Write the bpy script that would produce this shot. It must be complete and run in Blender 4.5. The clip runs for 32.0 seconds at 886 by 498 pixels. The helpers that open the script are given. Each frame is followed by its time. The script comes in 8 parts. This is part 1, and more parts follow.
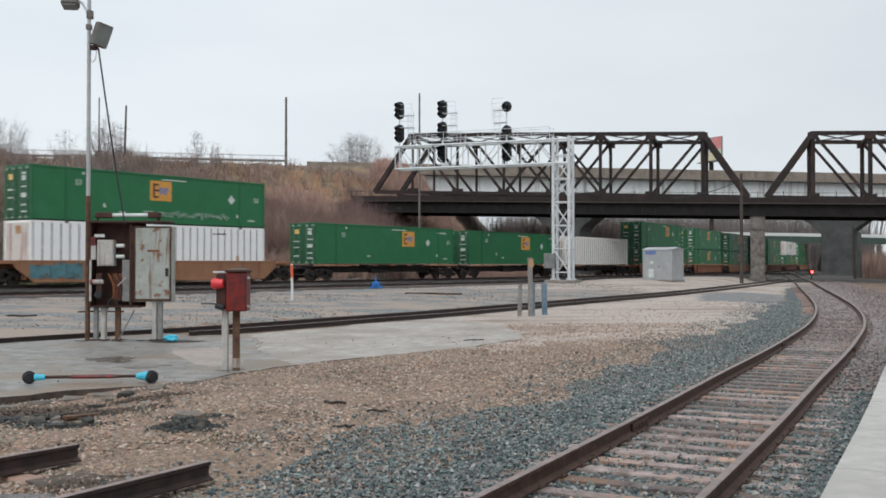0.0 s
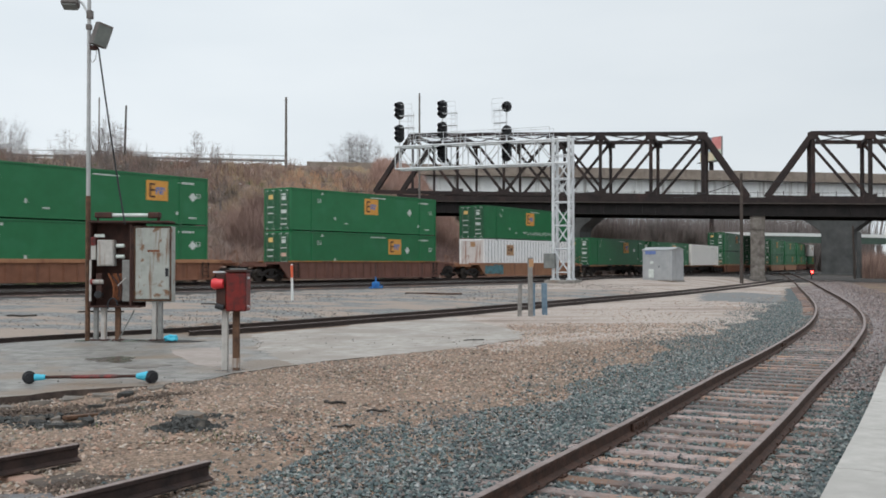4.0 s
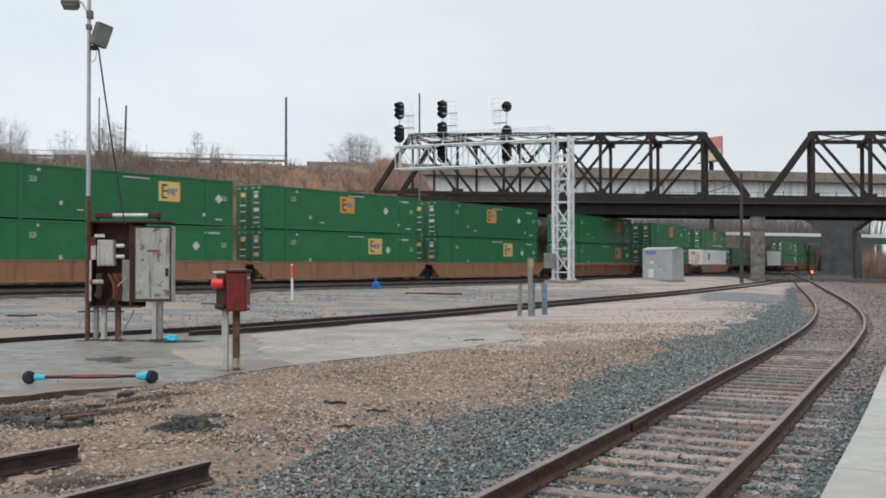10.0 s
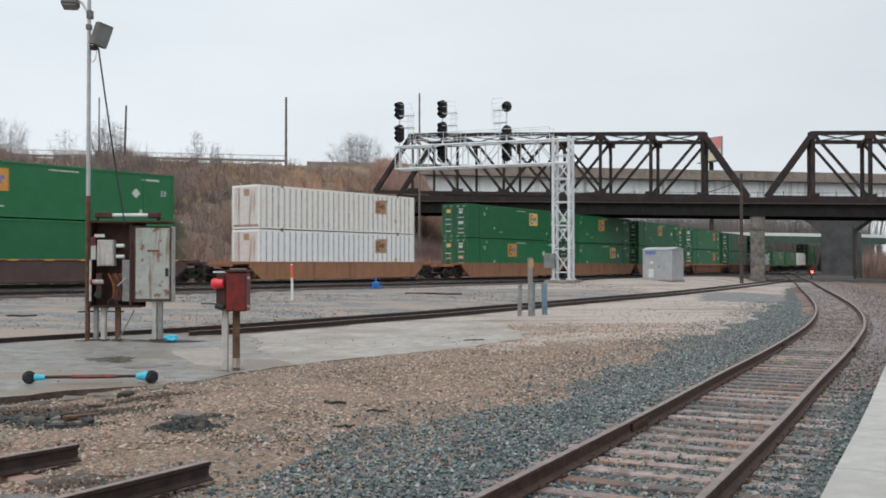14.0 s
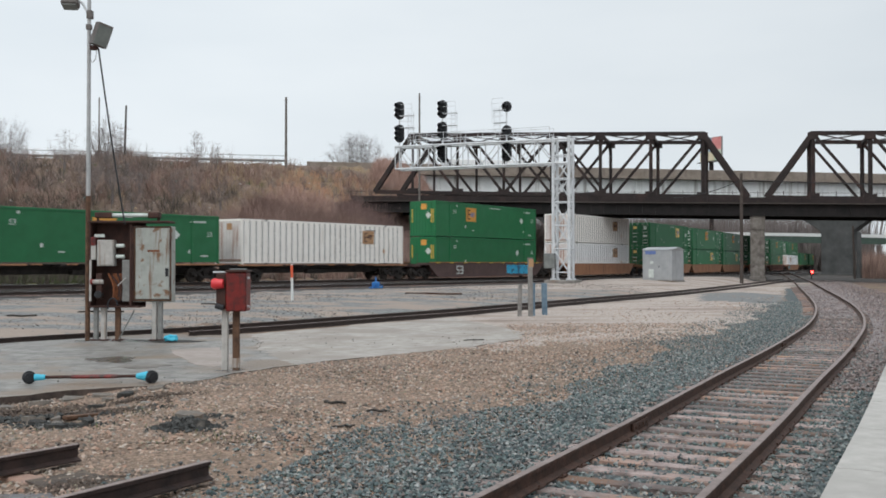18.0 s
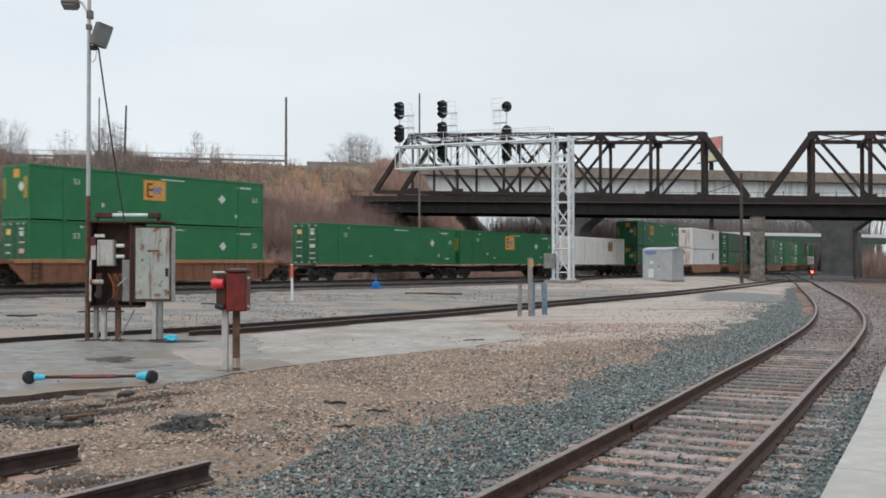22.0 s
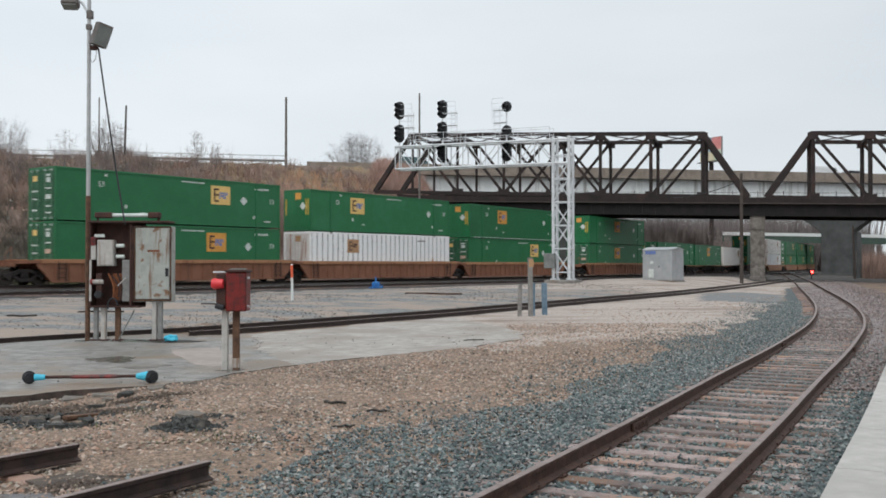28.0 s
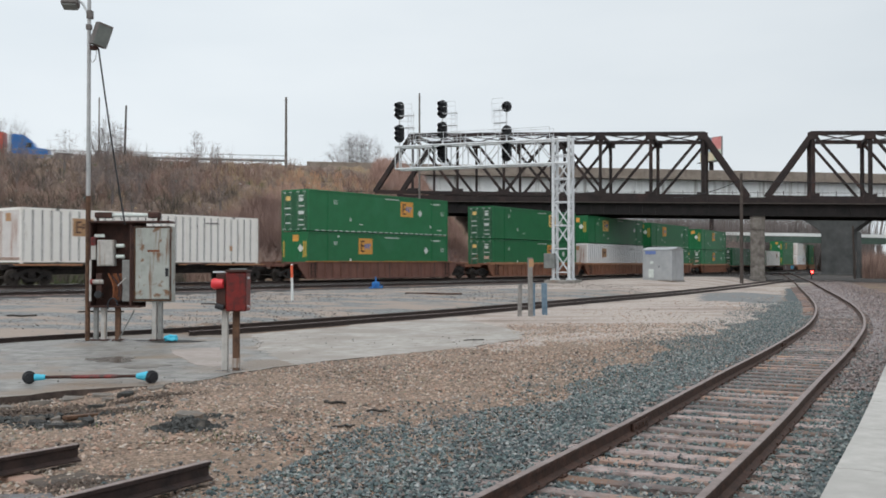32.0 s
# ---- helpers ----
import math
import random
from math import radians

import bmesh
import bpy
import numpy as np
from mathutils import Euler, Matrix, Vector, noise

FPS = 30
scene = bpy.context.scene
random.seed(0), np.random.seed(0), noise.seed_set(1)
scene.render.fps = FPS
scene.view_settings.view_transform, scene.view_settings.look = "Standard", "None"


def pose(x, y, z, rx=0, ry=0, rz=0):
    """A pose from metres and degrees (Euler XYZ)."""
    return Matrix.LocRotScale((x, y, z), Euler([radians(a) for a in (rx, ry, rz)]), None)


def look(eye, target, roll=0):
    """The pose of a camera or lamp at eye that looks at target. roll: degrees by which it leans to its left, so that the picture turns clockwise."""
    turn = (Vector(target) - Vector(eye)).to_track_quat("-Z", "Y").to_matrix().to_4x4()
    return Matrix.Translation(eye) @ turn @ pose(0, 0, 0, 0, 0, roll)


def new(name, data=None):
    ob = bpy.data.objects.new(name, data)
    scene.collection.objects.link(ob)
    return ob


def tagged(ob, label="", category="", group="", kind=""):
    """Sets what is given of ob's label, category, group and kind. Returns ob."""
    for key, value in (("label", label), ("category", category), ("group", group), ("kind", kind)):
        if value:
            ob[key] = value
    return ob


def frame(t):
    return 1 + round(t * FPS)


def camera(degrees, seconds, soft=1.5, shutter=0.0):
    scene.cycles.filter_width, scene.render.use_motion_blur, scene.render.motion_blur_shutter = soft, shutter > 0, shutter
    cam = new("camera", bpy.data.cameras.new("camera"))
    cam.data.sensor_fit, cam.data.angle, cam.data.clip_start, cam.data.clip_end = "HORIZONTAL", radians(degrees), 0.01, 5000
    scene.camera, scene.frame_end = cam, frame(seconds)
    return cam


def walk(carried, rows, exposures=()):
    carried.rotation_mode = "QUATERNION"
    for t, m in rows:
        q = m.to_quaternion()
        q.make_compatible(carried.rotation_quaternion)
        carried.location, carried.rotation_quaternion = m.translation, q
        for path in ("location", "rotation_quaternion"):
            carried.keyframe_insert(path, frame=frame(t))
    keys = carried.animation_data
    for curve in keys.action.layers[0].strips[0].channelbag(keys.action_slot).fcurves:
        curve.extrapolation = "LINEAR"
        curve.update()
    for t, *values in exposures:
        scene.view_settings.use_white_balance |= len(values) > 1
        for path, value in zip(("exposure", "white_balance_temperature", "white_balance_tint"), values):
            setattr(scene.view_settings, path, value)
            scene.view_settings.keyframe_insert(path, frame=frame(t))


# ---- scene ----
# The camera stands still on the platform, 1.755 m over the nearest rails.
cam = camera(49.0, 32.0, soft=1.75, shutter=0.4)
EYE = pose(0, 0, 1.755, 90.833, 0, 0)
walk(cam, [(0.0, EYE), (32.0, EYE)])

# ---- light: an overcast winter day ----
SUN_AZ, SUN_EL = radians(205), radians(48)
world = bpy.data.worlds.new("overcast_sky")
scene.world = world
world.use_nodes = True
wn, wl = world.node_tree.nodes, world.node_tree.links
wn.clear()
w_out = wn.new("ShaderNodeOutputWorld")
w_bg = wn.new("ShaderNodeBackground")
w_sky = wn.new("ShaderNodeTexSky")
w_sky.sky_type = "NISHITA"
w_sky.sun_disc = False
w_sky.sun_elevation = SUN_EL
w_sky.sun_rotation = SUN_AZ
w_sky.dust_density = 4.0
w_scale = wn.new("ShaderNodeMix")
w_scale.data_type = "RGBA"
w_scale.blend_type = "MULTIPLY"
w_scale.inputs[0].default_value = 1.0
w_scale.inputs[7].default_value = (0.09, 0.09, 0.09, 1)
w_co = wn.new("ShaderNodeTexCoord")
w_noise = wn.new("ShaderNodeTexNoise")
w_noise.inputs["Scale"].default_value = 2.2
w_noise.inputs["Detail"].default_value = 4.0
w_map = wn.new("ShaderNodeMapping")
w_map.inputs["Scale"].default_value = (1, 1, 3.5)
w_ramp = wn.new("ShaderNodeValToRGB")
w_ramp.color_ramp.elements[0].position = 0.3
w_ramp.color_ramp.elements[0].color = (0.763, 0.832, 0.885, 1)
w_ramp.color_ramp.elements[1].position = 0.72
w_ramp.color_ramp.elements[1].color = (0.875, 0.932, 0.972, 1)
w_mix = wn.new("ShaderNodeMix")
w_mix.data_type = "RGBA"
w_mix.inputs[0].default_value = 0.93
wl.new(w_sky.outputs[0], w_scale.inputs[6])
wl.new(w_co.outputs["Generated"], w_map.inputs["Vector"])
wl.new(w_map.outputs[0], w_noise.inputs["Vector"])
wl.new(w_noise.outputs["Fac"], w_ramp.inputs["Fac"])
w_sep = wn.new("ShaderNodeSeparateXYZ")
w_up = wn.new("ShaderNodeMapRange")
w_up.inputs["From Min"].default_value = 0.25
w_up.inputs["To Min"].default_value = 1.0
w_up.inputs["To Max"].default_value = 1.4
w_dome = wn.new("ShaderNodeVectorMath")
w_dome.operation = "SCALE"
wl.new(w_co.outputs["Generated"], w_sep.inputs[0])
wl.new(w_sep.outputs["Z"], w_up.inputs["Value"])
w_side = wn.new("ShaderNodeMapRange")
w_side.inputs["From Min"].default_value = -0.3
w_side.inputs["From Max"].default_value = 0.6
w_side.inputs["To Min"].default_value = 1.03
w_side.inputs["To Max"].default_value = 0.87
w_both = wn.new("ShaderNodeMath")
w_both.operation = "MULTIPLY"
wl.new(w_sep.outputs["X"], w_side.inputs["Value"])
wl.new(w_up.outputs[0], w_both.inputs[0])
wl.new(w_side.outputs[0], w_both.inputs[1])
wl.new(w_both.outputs[0], w_dome.inputs["Scale"])
wl.new(w_ramp.outputs[0], w_dome.inputs[0])
wl.new(w_scale.outputs[2], w_mix.inputs[6])
wl.new(w_dome.outputs[0], w_mix.inputs[7])
wl.new(w_mix.outputs[2], w_bg.inputs["Color"])
w_bg.inputs["Strength"].default_value = 1.0
wl.new(w_bg.outputs[0], w_out.inputs["Surface"])
sun = new("sun", bpy.data.lights.new("sun", "SUN"))
sun.data.energy = 1.05
sun.data.angle = radians(40)
sun.data.color = (1.0, 0.985, 0.96)
sun.matrix_world = look((0, 0, 60), (60 * math.sin(SUN_AZ) * -1, 60 * math.cos(SUN_AZ) * -1, 60 - 60 * math.tan(SUN_EL)))


# ---- materials ----
def ramp_node(nt, stops):
    r = nt.nodes.new("ShaderNodeValToRGB")
    while len(r.color_ramp.elements) < len(stops):
        r.color_ramp.elements.new(0.5)
    for e, (p, c) in zip(r.color_ramp.elements, stops):
        e.position, e.color = p, (*c, 1)
    return r


def surface(name, a, b, scale=4.0, rough=0.7, metal=0.0, bump=0.1, fine=30.0, stain=None, stain_scale=0.6,
            stain_at=(0.55, 0.7), streak=None, per_piece=0.0, space="Object", stretch=(1, 1, 1)):
    """Two colours mixed by a fine grain, an optional stain at a larger size, an optional vertical streak, and fine relief."""
    m = bpy.data.materials.new(name)
    m.use_nodes = True
    nt = m.node_tree
    nodes, links = nt.nodes, nt.links
    bsdf = nodes["Principled BSDF"]
    co = nodes.new("ShaderNodeTexCoord")
    mp = nodes.new("ShaderNodeMapping")
    mp.inputs["Scale"].default_value = stretch
    links.new(co.outputs[space], mp.inputs["Vector"])
    if per_piece:
        ob_info = nodes.new("ShaderNodeObjectInfo")
        shift = nodes.new("ShaderNodeMath")
        shift.operation = "MULTIPLY"
        shift.inputs[1].default_value = 41.0
        links.new(ob_info.outputs["Random"], shift.inputs[0])
        links.new(shift.outputs[0], mp.inputs["Location"])
    n1 = nodes.new("ShaderNodeTexNoise")
    n1.inputs["Scale"].default_value = scale
    n1.inputs["Detail"].default_value = 6
    n1.inputs["Roughness"].default_value = 0.65
    links.new(mp.outputs[0], n1.inputs["Vector"])
    r1 = ramp_node(nt, [(0.32, a), (0.68, b)])
    links.new(n1.outputs["Fac"], r1.inputs["Fac"])
    col = r1.outputs[0]
    if stain:
        n2 = nodes.new("ShaderNodeTexNoise")
        n2.inputs["Scale"].default_value = stain_scale
        n2.inputs["Detail"].default_value = 5
        links.new(mp.outputs[0], n2.inputs["Vector"])
        r2 = ramp_node(nt, [(stain_at[0], (0, 0, 0)), (stain_at[1], (1, 1, 1))])
        links.new(n2.outputs["Fac"], r2.inputs["Fac"])
        mx = nodes.new("ShaderNodeMix")
        mx.data_type = "RGBA"
        mx.inputs[7].default_value = (*stain, 1)
        links.new(r2.outputs[0], mx.inputs[0])
        links.new(col, mx.inputs[6])
        col = mx.outputs[2]
    if streak:
        mp3 = nodes.new("ShaderNodeMapping")
        mp3.inputs["Scale"].default_value = (streak[1], streak[1], streak[1] * 0.08)
        links.new(co.outputs[space], mp3.inputs["Vector"])
        n3 = nodes.new("ShaderNodeTexNoise")
        n3.inputs["Scale"].default_value = 1.0
        n3.inputs["Detail"].default_value = 4
        links.new(mp3.outputs[0], n3.inputs["Vector"])
        r3 = ramp_node(nt, [(streak[2], (0, 0, 0)), (streak[2] + 0.16, (1, 1, 1))])
        links.new(n3.outputs["Fac"], r3.inputs["Fac"])
        mx = nodes.new("ShaderNodeMix")
        mx.data_type = "RGBA"
        mx.inputs[7].default_value = (*streak[0], 1)
        links.new(r3.outputs[0], mx.inputs[0])
        links.new(col, mx.inputs[6])
        col = mx.outputs[2]
    if per_piece:
        oi = nodes.new("ShaderNodeObjectInfo")
        mr = nodes.new("ShaderNodeMapRange")
        mr.inputs["To Min"].default_value = 1 - per_piece
        mr.inputs["To Max"].default_value = 1 + per_piece
        links.new(oi.outputs["Random"], mr.inputs["Value"])
        hs = nodes.new("ShaderNodeHueSaturation")
        links.new(mr.outputs[0], hs.inputs["Value"])
        links.new(col, hs.inputs["Color"])
        col = hs.outputs[0]
    links.new(col, bsdf.inputs["Base Color"])
    bsdf.inputs["Roughness"].default_value = rough
    bsdf.inputs["Metallic"].default_value = metal
    if bump:
        nb = nodes.new("ShaderNodeTexNoise")
        nb.inputs["Scale"].default_value = fine
        nb.inputs["Detail"].default_value = 4
        links.new(mp.outputs[0], nb.inputs["Vector"])
        bp = nodes.new("ShaderNodeBump")
        bp.inputs["Strength"].default_value = bump
        bp.inputs["Distance"].default_value = 0.02
        links.new(nb.outputs["Fac"], bp.inputs["Height"])
        links.new(bp.outputs[0], bsdf.inputs["Normal"])
    return m


def stones(name, colours, rough=0.85):
    """Loose stones: a colour for each one by chance, with a little grain."""
    m = bpy.data.materials.new(name)
    m.use_nodes = True
    nt = m.node_tree
    bsdf = nt.nodes["Principled BSDF"]
    geo = nt.nodes.new("ShaderNodeNewGeometry")
    k = len(colours)
    r = ramp_node(nt, [(i / (k - 1), c) for i, c in enumerate(colours)])
    nt.links.new(geo.outputs["Random Per Island"], r.inputs["Fac"])
    nt.links.new(r.outputs[0], bsdf.inputs["Base Color"])
    bsdf.inputs["Roughness"].default_value = rough
    return m


def glow(name, colour, strength):
    m = bpy.data.materials.new(name)
    m.use_nodes = True
    b = m.node_tree.nodes["Principled BSDF"]
    b.inputs["Base Color"].default_value = (*colour, 1)
    b.inputs["Emission Color"].default_value = (*colour, 1)
    b.inputs["Emission Strength"].default_value = strength
    return m


GRAVEL = surface("gravel", (0.05, 0.034, 0.026), (0.37, 0.258, 0.185), 20, 0.9, 0, 1.0, 30,
                 stain=(0.115, 0.092, 0.078), stain_scale=0.75, stain_at=(0.56, 0.74), space="Object")
PALE = surface("pale_gravel", (0.27, 0.222, 0.194), (0.51, 0.44, 0.39), 9, 0.9, 0, 0.7, 26,
               stain=(0.22, 0.165, 0.135), stain_scale=0.35, stain_at=(0.5, 0.68), stretch=(0.6, 1.4, 1))
PINK_GREY = surface("pinkish_grey_gravel", (0.09, 0.078, 0.08), (0.36, 0.315, 0.31), 14, 0.9, 0, 0.9, 26,
                    stain=(0.20, 0.165, 0.155), stain_scale=0.6, stain_at=(0.5, 0.7))
DARK_PATCH = surface("patched_asphalt", (0.115, 0.118, 0.118), (0.21, 0.21, 0.207), 8, 0.8, 0, 0.5, 20)
BALLAST = surface("ballast", (0.022, 0.028, 0.03), (0.13, 0.155, 0.16), 16, 0.9, 0, 1.0, 26,
                  stain=(0.12, 0.10, 0.09), stain_scale=0.6, stain_at=(0.6, 0.75))
BALLAST_OLD = surface("old_ballast", (0.018, 0.016, 0.016), (0.075, 0.066, 0.062), 10, 0.9, 0, 0.9, 22)
YARD = surface("yard_gravel", (0.045, 0.05, 0.052), (0.31, 0.31, 0.305), 8.0, 0.9, 0, 0.8, 20,
               stain=(0.30, 0.24, 0.20), stain_scale=0.42, stain_at=(0.45, 0.57), stretch=(0.8, 1.25, 1))
CONCRETE = surface("old_concrete", (0.105, 0.098, 0.09), (0.30, 0.282, 0.26), 3.0, 0.5, 0, 0.6, 30,
                   stain=(0.20, 0.15, 0.11), stain_scale=0.45, stain_at=(0.50, 0.60))
CONCRETE_PALE = surface("dusty_pale_concrete", (0.25, 0.225, 0.20), (0.42, 0.385, 0.35), 3.0, 0.75, 0, 0.4, 30,
                        stain=(0.27, 0.235, 0.205), stain_scale=0.5, stain_at=(0.48, 0.62))
CONCRETE_DIRTY = surface("dirty_broken_concrete", (0.10, 0.088, 0.076), (0.25, 0.22, 0.19), 6, 0.9, 0, 0.6, 30, stain=(0.15, 0.115, 0.09), stain_scale=4, stain_at=(0.48, 0.6))
PLATFORM = surface("platform_concrete", (0.37, 0.35, 0.325), (0.48, 0.46, 0.43), 5, 0.75, 0, 0.15, 60,
                   stain=(0.36, 0.34, 0.315), stain_scale=0.9, stain_at=(0.5, 0.7), per_piece=0.06)
RAIL = surface("rusty_rail", (0.03, 0.016, 0.011), (0.095, 0.046, 0.031), 9, 0.75, 0.2, 0.3, 40)
RAIL_DARK = surface("dark_wet_rail", (0.022, 0.015, 0.013), (0.055, 0.036, 0.03), 9, 0.6, 0.2, 0.3, 40)
# worn rail tops, their colour raised to include the light from above
RAIL_HEAD = surface("worn_lit_rail_head", (0.17, 0.125, 0.112), (0.30, 0.235, 0.215), 6, 0.5, 0.35, 0.1, 40)
RAIL_SHINY = surface("polished_rail_head", (0.42, 0.41, 0.40), (0.55, 0.54, 0.53), 6, 0.3, 0.8, 0.05, 40)
TIE = surface("weathered_tie", (0.12, 0.09, 0.082), (0.34, 0.27, 0.25), 5, 0.85, 0, 0.5, 18, per_piece=0.45,
              stain=(0.34, 0.205, 0.145), stain_scale=0.7, stain_at=(0.52, 0.66), stretch=(1, 1, 1), space="Object")
STEEL_DARK = surface("dark_bridge_steel", (0.016, 0.012, 0.0115), (0.042, 0.028, 0.026), 1.2, 0.8, 0.1, 0.2, 12,
                     stain=(0.075, 0.038, 0.03), stain_scale=0.35, stain_at=(0.55, 0.75))
GALV = surface("galvanised_steel", (0.55, 0.57, 0.59), (0.70, 0.72, 0.74), 3, 0.5, 0.25, 0.1, 30)
BLACK = surface("black_paint", (0.008, 0.009, 0.012), (0.02, 0.021, 0.025), 5, 0.55, 0, 0.1, 20)
GREEN = surface("green_paint", (0.007, 0.127, 0.041), (0.011, 0.155, 0.054), 1.2, 0.45, 0, 0.06, 8,
                stain=(0.024, 0.17, 0.074), stain_scale=0.5, stain_at=(0.55, 0.8), per_piece=0.10)
GREEN_DOOR = surface("green_door_paint", (0.012, 0.085, 0.035), (0.03, 0.125, 0.06), 2.5, 0.5, 0, 0.06, 8,
                     streak=((0.10, 0.10, 0.085), 5, 0.6), per_piece=0.10)
WHITE = surface("white_container_paint", (0.87, 0.87, 0.865), (0.92, 0.92, 0.915), 1.5, 0.5, 0, 0.06, 8,
                streak=((0.50, 0.45, 0.40), 3.5, 0.70), per_piece=0.03)
WHITE_WARM = surface("cream_container_paint", (0.85, 0.815, 0.765), (0.90, 0.87, 0.82), 1.5, 0.5, 0, 0.06, 8,
                     streak=((0.45, 0.38, 0.31), 3.5, 0.63), per_piece=0.04)
WHITE_END = surface("rust_streaked_white_paint", (0.60, 0.56, 0.54), (0.72, 0.69, 0.67), 2, 0.55, 0, 0.06, 8,
                    streak=((0.34, 0.17, 0.11), 4, 0.55))
RUST_END = surface("rust_eaten_white_paint", (0.20, 0.10, 0.065), (0.52, 0.42, 0.37), 5, 0.8, 0, 0.2, 15)
TRIM = surface("rubbed_dark_trim", (0.05, 0.05, 0.045), (0.11, 0.10, 0.09), 6, 0.6, 0.2, 0.1, 20)
# rib recesses on white sides: grime, with the gap's shade painted in
RECESS_SHADE = surface("grimy_shaded_recess", (0.17, 0.165, 0.165), (0.30, 0.29, 0.285), 3, 0.6, 0, 0.05)
LOGO = surface("orange_panel", (0.60, 0.27, 0.045), (0.72, 0.36, 0.075), 3, 0.55, 0, 0)
LOGO_PALE = surface("pale_yellow_panel", (0.72, 0.47, 0.15), (0.80, 0.56, 0.21), 3, 0.55, 0, 0)
LOGO_BROWN = surface("faded_brown_panel", (0.36, 0.20, 0.10), (0.47, 0.28, 0.15), 3, 0.6, 0, 0)
LOGO_FADED = surface("faded_pink_placard", (0.55, 0.36, 0.28), (0.65, 0.45, 0.36), 3, 0.6, 0, 0)
ROD_GREEN = surface("rubbed_green_rod", (0.04, 0.15, 0.08), (0.16, 0.25, 0.18), 8, 0.5, 0.2, 0)
INK = surface("dark_brown_ink", (0.05, 0.02, 0.015), (0.06, 0.025, 0.02), 4, 0.6, 0, 0)
INK_BLUE = surface("blue_ink", (0.11, 0.17, 0.38), (0.15, 0.21, 0.44), 4, 0.6, 0, 0)
DECAL = surface("white_decal", (0.50, 0.56, 0.52), (0.68, 0.71, 0.69), 5, 0.55, 0, 0)
YELLOW = surface("yellow_paint", (0.58, 0.36, 0.05), (0.70, 0.46, 0.09), 4, 0.6, 0, 0)
CAR_TAN = surface("tan_car_paint", (0.29, 0.135, 0.072), (0.38, 0.185, 0.10), 1.2, 0.7, 0, 0.1, 10,
                  streak=((0.20, 0.095, 0.06), 3, 0.55), per_piece=0.08)
CAR_ORANGE = surface("orange_brown_car_paint", (0.21, 0.085, 0.047), (0.30, 0.13, 0.075), 1.2, 0.7, 0, 0.1, 10,
                     streak=((0.17, 0.075, 0.045), 3, 0.55), per_piece=0.1)
CAR_BROWN = surface("red_brown_car_paint", (0.14, 0.062, 0.045), (0.21, 0.095, 0.07), 1.2, 0.75, 0, 0.1, 10,
                    streak=((0.09, 0.05, 0.04), 3, 0.55), per_piece=0.1)
CAR_DARK = surface("dark_brown_car_paint", (0.075, 0.045, 0.042), (0.115, 0.07, 0.063), 1.2, 0.75, 0, 0.1, 10)
LIP = surface("orange_sill_paint", (0.36, 0.14, 0.04), (0.48, 0.21, 0.06), 2, 0.65, 0, 0.1, 10,
              stain=(0.25, 0.11, 0.05), stain_scale=1.2, stain_at=(0.5, 0.6))
SILL = surface("faded_orange_sill_paint", (0.33, 0.15, 0.075), (0.45, 0.225, 0.115), 2, 0.65, 0, 0.1, 10, streak=((0.22, 0.09, 0.05), 4, 0.56), per_piece=0.1)
TEAL = surface("teal_spray_paint", (0.06, 0.15, 0.17), (0.11, 0.26, 0.30), 2.2, 0.6, 0, 0, stain=(0.10, 0.10, 0.09),
               stain_scale=1.6, stain_at=(0.55, 0.62))
BLUE_SPRAY = surface("bright_blue_spray_paint", (0.02, 0.30, 0.52), (0.05, 0.45, 0.68), 2.2, 0.6, 0, 0,
                     stain=(0.03, 0.12, 0.22), stain_scale=1.8, stain_at=(0.54, 0.6))
UNDER = surface("grimy_underframe", (0.015, 0.013, 0.012), (0.045, 0.036, 0.032), 3, 0.85, 0.1, 0.2, 15)
WHEEL = surface("grimy_wheel_steel", (0.03, 0.025, 0.022), (0.08, 0.065, 0.055), 6, 0.7, 0.4, 0.1, 15)


# ---- mesh helpers ----
def part(name, bm, material, parent=None, label="", smooth=False):
    me = bpy.data.meshes.new(name)
    bm.normal_update()
    bm.to_mesh(me)
    bm.free()
    if smooth:
        me.polygons.foreach_set("use_smooth", [True] * len(me.polygons))
    for m in material if isinstance(material, (list, tuple)) else [material]:
        me.materials.append(m)
    ob = new(name, me)
    ob.parent = parent
    if label:
        ob["label"] = label
    return ob


def again(ob, name, parent, m):
    """One more part that shares a mesh with ob."""
    o = new(name, ob.data)
    o.parent = parent
    o.matrix_basis = m
    return o


def thing(name, label, category, group="", kind="", m=None):
    ob = new(name)
    tagged(ob, label, category, group, kind)
    if m is not None:
        ob.matrix_basis = m
    return ob


def box(bm, x0, x1, y0, y1, z0, z1, bevel=0.0, mat=0, rot=None):
    r = bmesh.ops.create_cube(bm, size=1)
    vs = r["verts"]
    for v in vs:
        v.co = Vector(((x0 + x1) / 2 + v.co.x * (x1 - x0), (y0 + y1) / 2 + v.co.y * (y1 - y0), (z0 + z1) / 2 + v.co.z * (z1 - z0)))
    if rot is not None:
        for v in vs:
            v.co = rot @ v.co
    fs = list({f for v in vs for f in v.link_faces})
    for f in fs:
        f.material_index = mat
    if bevel:
        es = list({e for f in fs for e in f.edges})
        bmesh.ops.bevel(bm, geom=es, offset=bevel, segments=1, affect="EDGES", material=mat)
    return bm


